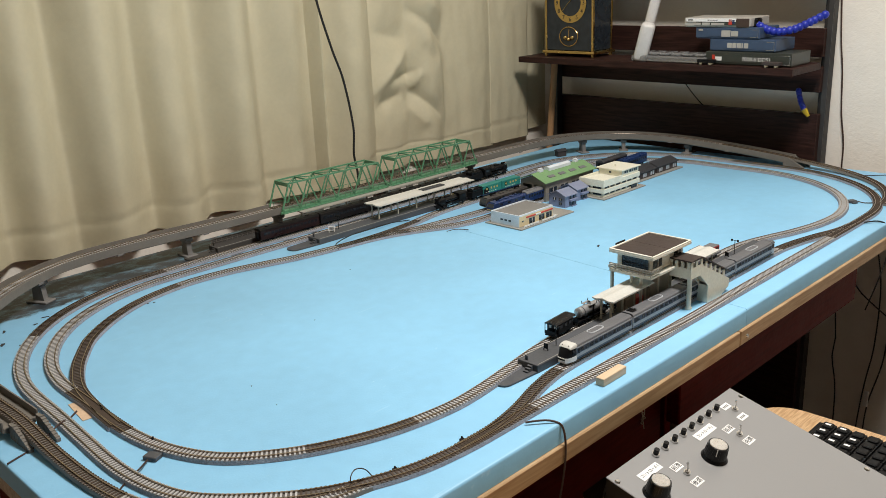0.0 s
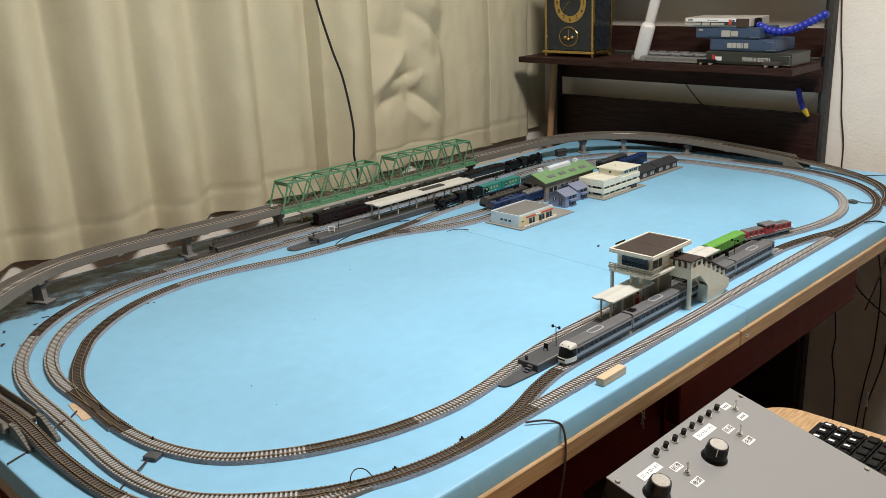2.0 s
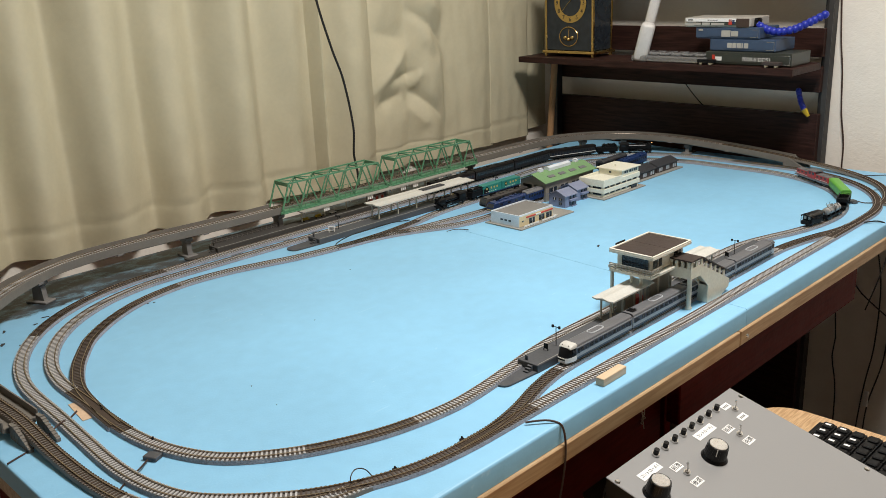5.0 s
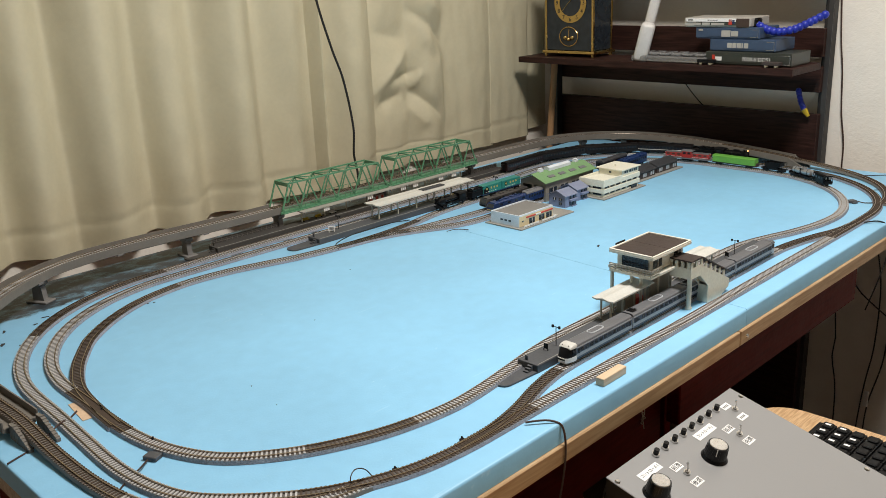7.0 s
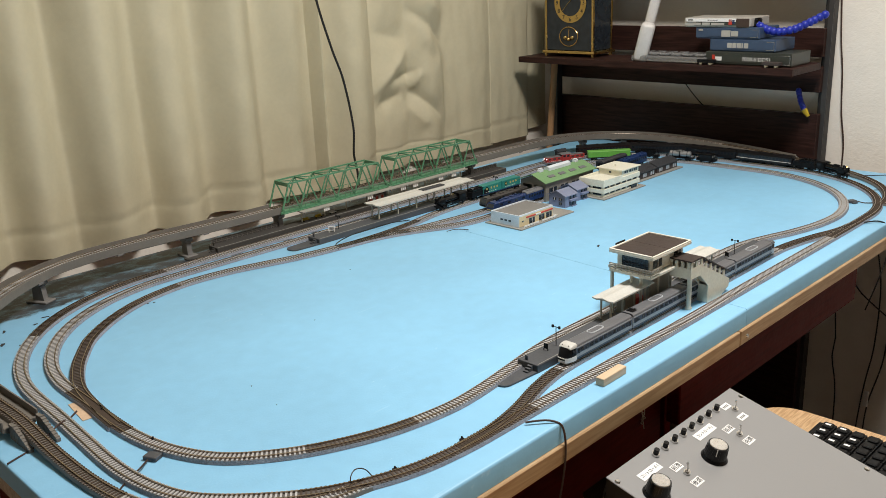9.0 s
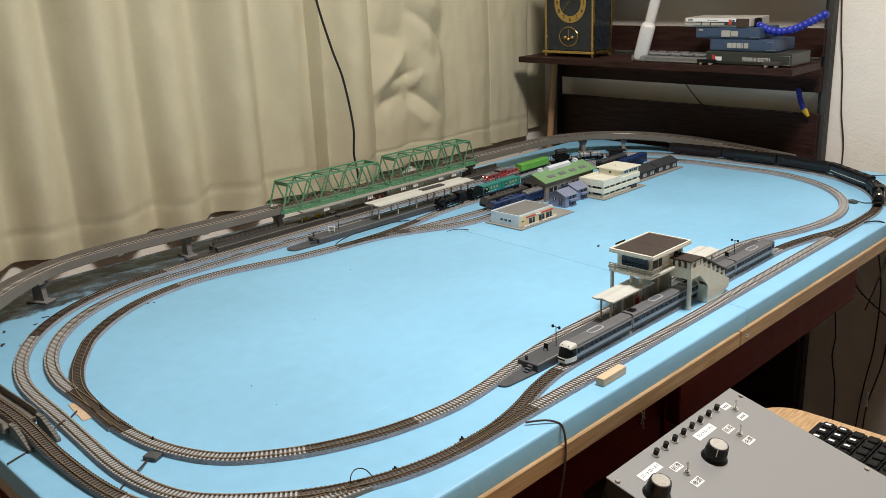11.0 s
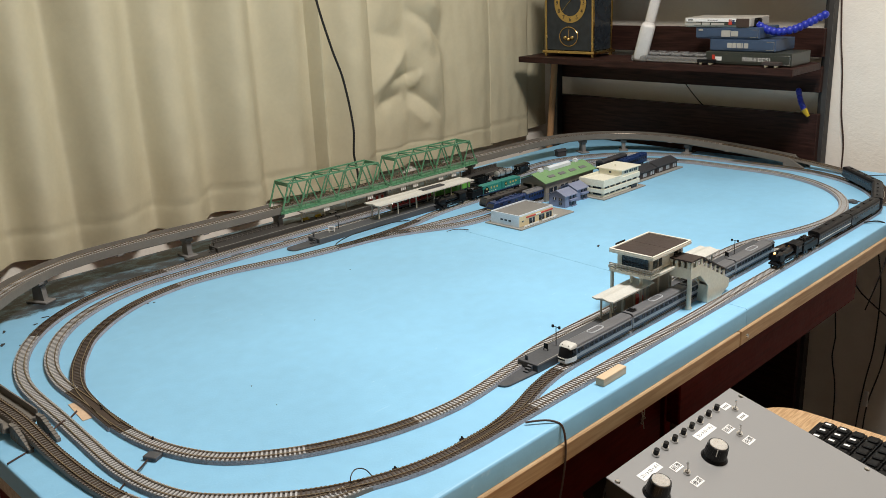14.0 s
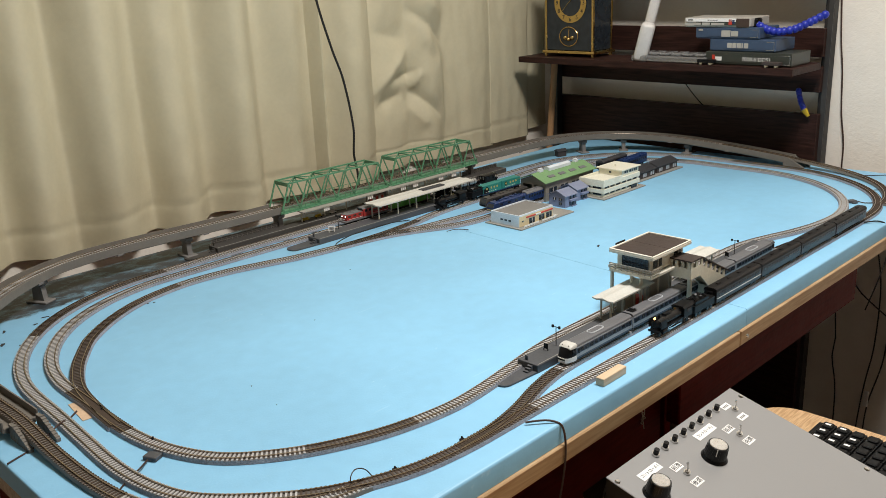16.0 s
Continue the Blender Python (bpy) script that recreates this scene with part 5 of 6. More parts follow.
def body_profile(w, z0, z1, zr):
    return [(-w, z0), (w, z0), (w, z1), (w * 0.86, z1 + (zr - z1) * 0.62), (w * 0.45, zr), (-w * 0.45, zr), (-w * 0.86, z1 + (zr - z1) * 0.62), (-w, z1)]


def coach(name, label, length, body, roof, group, m=None, strip=GLASS, line=None):
    ob = thing(name, label, "passenger coach", group, m=m)
    h = length / 2
    part("body", box(-h, -0.0096, 0.0050, h, 0.0096, 0.0205, 0.0004), body, ob)
    part("roof", prism([(-0.0098, 0.0206), (0.0098, 0.0206), (0.0090, 0.0232), (0.0055, 0.0250), (-0.0055, 0.0250), (-0.0090, 0.0232)], "x", -h - 0.0003, h + 0.0003), roof, ob)
    n = int(length / 0.0085)
    for s in (-1, 1):
        for k in range(n):
            x = -h + 0.006 + (length - 0.012 - 0.005) * k / (n - 1)
            part("window", box(x, min(s * 0.0097, s * 0.0100), 0.0125, x + 0.0052, max(s * 0.0097, s * 0.0100), 0.0175), strip, ob)
        if line:
            part("stripe", box(-h + 0.001, min(s * 0.0097, s * 0.0101), 0.0100, h - 0.001, max(s * 0.0097, s * 0.0101), 0.0110), line, ob)
    for k in range(4):
        x = -h + length * (k + 0.7) / 4.4
        part("roof_vent", box(x - 0.004, -0.0018, 0.0250, x + 0.004, 0.0018, 0.0264, 0.0004), roof, ob)
    part("underframe", box(-h + 0.004, -0.0060, 0.0030, h - 0.004, 0.0060, 0.0049), BLACKM, ob)
    bogie(ob, -h + 0.020), bogie(ob, h - 0.020)
    part("gangway", box(h + 0.0004, -0.0038, 0.0065, h + 0.0026, 0.0038, 0.0195, 0.0004), BLACKM, ob)
    part("gangway", box(-h - 0.0026, -0.0038, 0.0065, -h - 0.0004, 0.0038, 0.0195, 0.0004), BLACKM, ob)
    return ob


def steam_engine(label, m=None, lit=True, length=0.086):
    ob = thing("steam_locomotive", label, "steam locomotive", m=m)
    part("boiler", rod((-0.016, 0, 0.0158), (0.036, 0, 0.0158), 0.0066, 20), BLACKP, ob, smooth=True)
    part("smokebox_front", rod((0.0362, 0, 0.0158), (0.0385, 0, 0.0158), 0.0062, 20, r2=0.0040), BLACKM, ob, smooth=True)
    part("chimney", rod((0.030, 0, 0.0215), (0.030, 0, 0.0262), 0.0017, 12, r2=0.0021), BLACKM, ob, smooth=True)
    part("steam_dome", box(0.004, -0.003, 0.0205, 0.019, 0.003, 0.0250, 0.0014, seg=2), BLACKM, ob, smooth=True)
    part("safety_valve", rod((-0.008, 0, 0.0218), (-0.008, 0, 0.0245), 0.0012, 10), BRASS, ob)
    part("headlight_housing", rod((0.0345, 0, 0.0240), (0.0388, 0, 0.0240), 0.0021, 12), BLACKM, ob)
    part("headlight", rod((0.0389, 0, 0.0240), (0.0396, 0, 0.0240), 0.0016, 12), LAMPON if lit else CHROME, ob, "lit warm headlight" if lit else "")
    part("cab", box(-0.037, -0.0092, 0.0085, -0.0165, 0.0092, 0.0222, 0.0006), BLACKM, ob)
    part("cab_roof", prism([(-0.0100, 0.0224), (0.0100, 0.0224), (0.0070, 0.0252), (-0.0070, 0.0252)], "x", -0.040, -0.0150), BLACKM, ob)
    for s in (-1, 1):
        part("running_board", box(-0.016, min(s * 0.0050, s * 0.0090), 0.0102, 0.036, max(s * 0.0050, s * 0.0090), 0.0112), BLACKM, ob)
        part("smoke_deflector", box(0.024, min(s * 0.0084, s * 0.0090), 0.0113, 0.0385, max(s * 0.0084, s * 0.0090), 0.0215, 0.0002), BLACKM, ob)
        part("cylinder", rod((0.0235, s * 0.0074, 0.0062), (0.0330, s * 0.0074, 0.0062), 0.0027, 12), BLACKM, ob, smooth=True)
        part("cab_window", box(-0.033, min(s * 0.0093, s * 0.0096), 0.0160, -0.024, max(s * 0.0093, s * 0.0096), 0.0205), GLASS, ob)
        for x in (-0.012, 0.001, 0.014):
            part("driving_wheel", rod((x, s * 0.0049, 0.0056), (x, s * 0.0062, 0.0056), 0.0056, 18), BLACKP, ob)
            part("crank_pin", rod((x, s * 0.0063, 0.0040), (x, s * 0.0080, 0.0040), 0.0008, 8), CHROME, ob)
        part("side_rod", box(-0.013, min(s * 0.0068, s * 0.0073), 0.0033, 0.015, max(s * 0.0068, s * 0.0073), 0.0047), CHROME, ob)
        part("piston_rod", beam((0.001, s * 0.0078, 0.0045), (0.024, s * 0.0078, 0.0062), 0.0008, 0.0008), CHROME, ob)
        part("valve_gear", beam((0.006, s * 0.0082, 0.0090), (0.022, s * 0.0082, 0.0082), 0.0008, 0.0008), CHROME, ob)
    wheelset(ob, (0.027, 0.036), 0.0027)
    wheelset(ob, (-0.030,), 0.0030)
    part("buffer_beam", box(0.0386, -0.0085, 0.0055, 0.0405, 0.0085, 0.0085, 0.0003), BLACKM, ob)
    part("frame", box(-0.038, -0.0035, 0.0050, 0.040, 0.0035, 0.0100), BLACKM, ob)
    return ob


def tender(m=None):
    ob = thing("tender", "black coal tender behind the steam engine", "tender", "coal tenders", m=m)
    part("tank", box(-0.026, -0.0090, 0.0060, 0.026, 0.0090, 0.0165, 0.0005), BLACKM, ob)
    part("coal_bunker", prism([(-0.0080, 0.0166), (0.0080, 0.0166), (0.0088, 0.0215), (-0.0088, 0.0215)], "x", -0.010, 0.024), BLACKM, ob)
    bm = bmesh.new()
    for k in range(40):
        bmesh.ops.create_cube(bm, size=0.0028, matrix=pose(random.uniform(-0.008, 0.022), random.uniform(-0.007, 0.007), 0.0218 + random.uniform(-0.0005, 0.0008), *(random.uniform(0, 90) for _ in range(3))))
    tagged(part("coal", bm, BLACKP, ob), kind="stuff")
    bogie(ob, -0.015, 0.014), bogie(ob, 0.015, 0.014)
    return ob


def diesel(m=None):
    ob = thing("diesel_locomotive", "red centre-cab diesel engine with a grey roof", "diesel locomotive", m=m)
    part("frame", box(-0.057, -0.0092, 0.0050, 0.057, 0.0092, 0.0078, 0.0003), GREYR, ob)
    for a, b in ((-0.052, -0.0118), (0.0118, 0.052)):
        part("hood", box(a, -0.0082, 0.0080, b, 0.0082, 0.0185, 0.0006), RED, ob)
        part("hood_top", box(a + 0.001, -0.0080, 0.0186, b - 0.001, 0.0080, 0.0196, 0.0004), GREYR, ob)
        for s in (-1, 1):
            part("stripe", box(a + 0.0005, min(s * 0.0083, s * 0.0086), 0.0096, b - 0.0005, max(s * 0.0083, s * 0.0086), 0.0101), STRIPE, ob)
            for k in range(3):
                x = a + (b - a) * (k + 0.35) / 3.2
                part("grille", box(x, min(s * 0.0083, s * 0.0085), 0.0135, x + 0.007, max(s * 0.0083, s * 0.0085), 0.0172), FRAMEB, ob)
        part("radiator_fan", rod(((a + b) / 2, 0, 0.0197), ((a + b) / 2, 0, 0.0204), 0.0048, 16), GREYR, ob)
    part("cab", box(-0.0115, -0.0094, 0.0080, 0.0115, 0.0094, 0.0228, 0.0006), RED, ob)
    part("cab_roof", prism([(-0.0098, 0.0229), (0.0098, 0.0229), (0.0062, 0.0252), (-0.0062, 0.0252)], "x", -0.0135, 0.0135), GREYR, ob)
    for s in (-1, 1):
        for xx in (-0.0085, 0.0020):
            part("cab_window", box(xx, min(s * 0.0095, s * 0.0098), 0.0165, xx + 0.0065, max(s * 0.0095, s * 0.0098), 0.0212), GLASS, ob)
        part("windscreen", box(s * 0.0117 - 0.0002, -0.0075, 0.0198, s * 0.0117 + 0.0002, 0.0075, 0.0222), GLASS, ob)
        for yy in (-0.005, 0.005):
            part("headlight", rod((s * 0.0522, yy, 0.0160), (s * 0.0530, yy, 0.0160), 0.0012, 10), LAMPW if s > 0 else CHROME, ob)
        part("end_rail", box(s * 0.0565 - 0.0003, -0.008, 0.0120, s * 0.0565 + 0.0003, 0.008, 0.0126), STRIPE, ob)
    part("fuel_tank", box(-0.012, -0.0082, 0.0018, 0.012, 0.0082, 0.0049), BLACKM, ob)
    for x in (-0.038, 0.038):
        bogie(ob, x, 0.022)
    return ob


def green_wagon(m=None):
    ob = thing("covered_wagon", "long lime-green covered goods wagon on a brown frame", "goods wagon", m=m)
    part("body", box(-0.0505, -0.0096, 0.0068, 0.0505, 0.0096, 0.0196, 0.0006), LIME, ob)
    part("roof", prism([(-0.0098, 0.0197), (0.0098, 0.0197), (0.0082, 0.0214), (0.0050, 0.0222), (-0.0050, 0.0222), (-0.0082, 0.0214)], "x", -0.0510, 0.0510), LIME, ob)
    for s in (-1, 1):
        for k in range(12):
            x = -0.047 + 0.094 * k / 11
            part("side_rib", box(x - 0.0004, min(s * 0.0097, s * 0.0100), 0.0075, x + 0.0004, max(s * 0.0097, s * 0.0100), 0.0192), LIME, ob)
    part("frame", box(-0.0525, -0.0075, 0.0042, 0.0525, 0.0075, 0.0066), FRAMEB, ob)
    part("end_platform", box(-0.0540, -0.008, 0.0043, -0.0527, 0.008, 0.0120), FRAMEB, ob)
    bogie(ob, -0.036), bogie(ob, 0.036)
    return ob


def hopper(m=None):
    ob = thing("hopper_wagon", "black open hopper wagon with ribbed sides", "goods wagon", m=m)
    for s in (-1, 1):
        part("side", prism([(-0.009, 0.0078), (0.009, 0.0078), (0.0185, 0.0135), (0.0185, 0.0205), (-0.0185, 0.0205), (-0.0185, 0.0135)], "y", min(s * 0.0086, s * 0.0092), max(s * 0.0086, s * 0.0092)), BLACKM, ob)
        part("end_slope", prism([(s * 0.0090, 0.0080), (s * 0.0096, 0.0080), (s * 0.0185, 0.0136), (s * 0.0185, 0.0204), (s * 0.0179, 0.0204), (s * 0.0179, 0.0140)], "y", -0.0085, 0.0085), BLACKM, ob)
        for k in range(6):
            x = -0.0165 + 0.033 * k / 5
            part("rib", box(x - 0.0005, min(s * 0.0093, s * 0.0099), 0.0100 if abs(x) < 0.012 else 0.0137, x + 0.0005, max(s * 0.0093, s * 0.0099), 0.0203), BLACKM, ob)
        part("top_rail", box(-0.0245, min(s * 0.0086, s * 0.0100), 0.0206, 0.0245, max(s * 0.0086, s * 0.0100), 0.0213), BLACKM, ob)
        for x in (-0.0240, 0.0233):
            part("end_post", box(x, min(s * 0.0088, s * 0.0096), 0.0079, x + 0.0007, max(s * 0.0088, s * 0.0096), 0.0205), BLACKM, ob)
        part("end_rail", box(s * 0.0240 - 0.0004, -0.0085, 0.0206, s * 0.0240 + 0.0004, 0.0085, 0.0213), BLACKM, ob)
    part("load_floor", box(-0.0180, -0.0085, 0.0142, 0.0180, 0.0085, 0.0150), BLACKP, ob)
    part("chute", prism([(-0.005, 0.004), (0.005, 0.004), (0.009, 0.0076), (-0.009, 0.0076)], "y", -0.006, 0.006), BLACKM, ob)
    part("frame", box(-0.0275, -0.0080, 0.0052, 0.0275, 0.0080, 0.0076), BLACKM, ob)
    bogie(ob, -0.018, 0.013), bogie(ob, 0.018, 0.013)
    return ob


def tank_wagon(m=None):
    ob = thing("tank_wagon", "black-framed tank wagon with a silver tank", "goods wagon", m=m)
    part("tank", rod((-0.0235, 0, 0.0142), (0.0235, 0, 0.0142), 0.0068, 24), SILVER, ob, smooth=True)
    for s in (-1, 1):
        part("tank_end", rod((s * 0.0236, 0, 0.0142), (s * 0.0256, 0, 0.0142), 0.0067, 24, r2=0.0042), SILVER, ob, smooth=True)
        part("walkway", box(-0.0075, min(s * 0.0032, s * 0.0072), 0.0212, 0.0075, max(s * 0.0032, s * 0.0072), 0.0217), SILVER, ob)
        for x in (-0.0070, 0.0070):
            part("walkway_post", box(x - 0.0003, s * 0.0070 - 0.0003, 0.0218, x + 0.0003, s * 0.0070 + 0.0003, 0.0250), BLACKM, ob)
        part("side_ladder", box(-0.0014, min(s * 0.0074, s * 0.0079), 0.0066, 0.0014, max(s * 0.0074, s * 0.0079), 0.0211), BLACKM, ob)
    part("dome", rod((0, 0, 0.0205), (0, 0, 0.0236), 0.0028, 14), SILVER, ob, smooth=True)
    part("dome_lid", rod((0, 0, 0.0237), (0, 0, 0.0243), 0.0018, 12), BLACKM, ob, smooth=True)
    for x in (-0.017, 0.017):
        part("saddle", box(x - 0.0015, -0.0066, 0.0062, x + 0.0015, 0.0066, 0.0100), BLACKM, ob)
        part("band", rod((x - 0.0006, 0, 0.0142), (x + 0.0006, 0, 0.0142), 0.0070, 24), BLACKM, ob)
    part("frame", box(-0.0330, -0.0075, 0.0040, 0.0330, 0.0075, 0.0060), BLACKM, ob)
    for x in (-0.0325, 0.0325):
        part("end_rail", box(x - 0.0003, -0.0070, 0.0061, x + 0.0003, 0.0070, 0.0110), BLACKM, ob)
    bogie(ob, -0.021, 0.014), bogie(ob, 0.021, 0.014)
    return ob


def brake_van(m=None):
    ob = thing("brake_van", "black goods brake van with a windowed end", "brake van", m=m)
    part("body", box(-0.0165, -0.0088, 0.0055, 0.0165, 0.0088, 0.0192, 0.0004), BLACKM, ob)
    part("roof", prism([(-0.0095, 0.0193), (0.0095, 0.0193), (0.0078, 0.0208), (0.0045, 0.0216), (-0.0045, 0.0216), (-0.0078, 0.0208)], "x", -0.0225, 0.0225), BLACKP, ob)
    for s in (-1, 1):
        for yy in (-0.0062, 0.0022):
            part("end_window", box(s * 0.0168 - 0.0002, yy, 0.0125, s * 0.0168 + 0.0002, yy + 0.0036, 0.0175), STRIPE, ob)
        part("end_panel", box(s * 0.0218 - 0.0003, -0.0086, 0.0056, s * 0.0218 + 0.0003, 0.0086, 0.0105), BLACKM, ob)
        for yy in (-0.0084, 0.0078):
            part("end_post", box(s * 0.0218 - 0.0004, yy, 0.0106, s * 0.0218 + 0.0004, yy + 0.0006, 0.0192), BLACKM, ob)
        for k in range(3):
            x = -0.0135 + 0.0100 * k
            part("side_window", box(x, min(s * 0.0089, s * 0.0092), 0.0125, x + 0.0055, max(s * 0.0089, s * 0.0092), 0.0168), GLASS, ob)
    part("frame", box(-0.0225, -0.0078, 0.0038, 0.0225, 0.0078, 0.0054), BLACKM, ob)
    wheelset(ob, (-0.011, 0.011), 0.0028)
    return ob


def emu_car(label, m, cab=0):
    ob = thing("electric_train_car", label, "train car", "cars of the grey electric train", m=m)
    a, b = -0.0662, 0.0662
    fb = a + 0.016 if cab < 0 else a
    bb = b - 0.016 if cab > 0 else b
    part("body", box(fb, -0.0096, 0.0036, bb, 0.0096, 0.0190, 0.0004), EMUG, ob)
    part("roof", prism([(-0.0096, 0.0191), (0.0096, 0.0191), (0.0090, 0.0212), (0.0060, 0.0228), (-0.0060, 0.0228), (-0.0090, 0.0212)], "x", fb, bb), EMUR, ob)
    for s in (-1, 1):
        part("skirt_band", box(fb + 0.0005, min(s * 0.0097, s * 0.0099), 0.0040, bb - 0.0005, max(s * 0.0097, s * 0.0099), 0.0060), EMUB, ob)
        part("window_band", box(fb + 0.0005, min(s * 0.0097, s * 0.0099), 0.0105, bb - 0.0005, max(s * 0.0097, s * 0.0099), 0.0172), EMUB, ob)
        n = 11
        for k in range(n):
            x = fb + 0.008 + (bb - fb - 0.016 - 0.006) * k / (n - 1)
            part("window", box(x, min(s * 0.01, s * 0.0102), 0.0118, x + 0.0062, max(s * 0.01, s * 0.0102), 0.0160), GLASS, ob)
        for x in (fb + 0.003, bb - 0.007):
            part("door", box(x, min(s * 0.01, s * 0.0103), 0.0105, x + 0.0034, max(s * 0.01, s * 0.0101), 0.0165), GLASS, ob)
    pts = [Vector((0.013 * math.copysign(abs(math.cos(t)) ** 0.5, math.cos(t)), 0.0048 * math.copysign(abs(math.sin(t)) ** 0.5, math.sin(t)), 0.0231)) for t in np.linspace(0, 2 * math.pi, 33)]
    part("roof_unit_rim", tube(pts, 0.0009, 6), EMUG, ob, "pale rim of the roof unit")
    part("roof_unit", box(-0.0115, -0.0040, 0.0229, 0.0115, 0.0040, 0.0236, 0.0004), EMUR, ob)
    part("underframe", box(fb + 0.004, -0.0075, 0.0010, bb - 0.004, 0.0075, 0.0035), BLACKM, ob)
    bogie(ob, -0.046), bogie(ob, 0.046)
    if cab:
        e = fb if cab < 0 else bb
        f = cab
        crown = [(0.0, 0.0230), (0.30, 0.0229), (0.52, 0.0220), (0.64, 0.0203), (0.76, 0.0174), (0.87, 0.0140), (0.94, 0.0112), (1.0, 0.0085)]

        def shell(lo, grow, cut0, cut1):
            """A rounded slice of the nose, from height lo up to its crown, between two shares of its length."""
            bm = bmesh.new()
            rings = []
            for q in np.linspace(cut0, cut1, 9):
                top = float(np.interp(q, [c[0] for c in crown], [c[1] for c in crown])) + grow
                top = max(top, lo + 0.0004)
                w = 0.0094 * (1 - 0.42 * max(0.0, q) ** 3.2) + grow
                ring = [(-w, lo), (-w, lo + (top - lo) * 0.55), (-w * 0.90, lo + (top - lo) * 0.86), (-w * 0.62, top), (w * 0.62, top), (w * 0.90, lo + (top - lo) * 0.86), (w, lo + (top - lo) * 0.55), (w, lo)]
                rings.append([bm.verts.new((e + f * 0.0166 * q, yy, zz)) for yy, zz in ring])
            for r0, r1 in zip(rings, rings[1:]):
                for j in range(8):
                    bm.faces.new((r0[j], r0[(j + 1) % 8], r1[(j + 1) % 8], r1[j]))
            bm.faces.new(rings[0]), bm.faces.new(rings[-1])
            bmesh.ops.recalc_face_normals(bm, faces=bm.faces)
            return bm
        part("nose", shell(0.0030, 0.0, 0.0, 1.0), BLACKM if f < 0 else EMUG, ob, "dark glazed driving cab", smooth=True)
        part("cab_roof", shell(0.0184, 0.00015, -0.06, 0.66), PALEC if f < 0 else EMUR, ob, "white cab roof", smooth=True)
        skirt = bmesh.new()
        rings = []
        for q in np.linspace(-0.02, 1.03, 9):
            w = 0.0096 * (1 - 0.42 * max(0.0, q) ** 3.2)
            rings.append([skirt.verts.new((e + f * 0.0166 * q, yy, zz)) for yy, zz in ((-w, 0.0026), (-w, 0.0086), (w, 0.0086), (w, 0.0026))])
        for r0, r1 in zip(rings, rings[1:]):
            for j in range(4):
                skirt.faces.new((r0[j], r0[(j + 1) % 4], r1[(j + 1) % 4], r1[j]))
        skirt.faces.new(rings[0]), skirt.faces.new(rings[-1])
        bmesh.ops.recalc_face_normals(skirt, faces=skirt.faces)
        part("nose_skirt", skirt, STRIPE if f < 0 else EMUG, ob, "pale lower nose")
        part("nose_band", box(min(e + f * 0.0172, e + f * 0.0175), -0.0050, 0.0058, max(e + f * 0.0172, e + f * 0.0175), 0.0050, 0.0076), BLACKM, ob)
        for s in (-1, 1):
            part("cab_side_window", box(min(e + f * 0.001, e + f * 0.008), min(s * 0.0091, s * 0.0096), 0.0118, max(e + f * 0.001, e + f * 0.008), max(s * 0.0091, s * 0.0096), 0.0175), GLASS, ob)
            part("lamp", rod((e + f * 0.0084, s * 0.0045, 0.0216), (e + f * 0.0094, s * 0.0045, 0.0224), 0.0005, 8), BLACKM, ob)
    else:
        for dx in (-0.056,):
            part("pantograph_base", box(dx - 0.005, -0.005, 0.0230, dx + 0.005, 0.005, 0.0236), BLACKM, ob)
            part("pantograph_arm", beam((dx - 0.006, -0.003, 0.0237), (dx + 0.006, 0.003, 0.0250), 0.0006, 0.0006), BLACKM, ob)
            part("pantograph_arm", beam((dx - 0.006, 0.003, 0.0237), (dx + 0.006, -0.003, 0.0250), 0.0006, 0.0006), BLACKM, ob)
            part("pantograph_bow", box(dx - 0.0006, -0.006, 0.0251, dx + 0.0006, 0.006, 0.0257), BLACKM, ob)
    part("coupler", box(b + 0.0002, -0.001, 0.0030, b + 0.0022, 0.001, 0.0045), BLACKM, ob)
    return ob


for k in range(4):
    x = 0.8285 + 0.1359 * k
    emu_car(("grey electric train car with a rounded white nose", "grey electric train middle car with roof units", "grey electric train middle car with roof units", "grey electric train end car at the platform")[k],
            pose(x, 0.583, TOP), (-1, 0, 0, 1)[k])


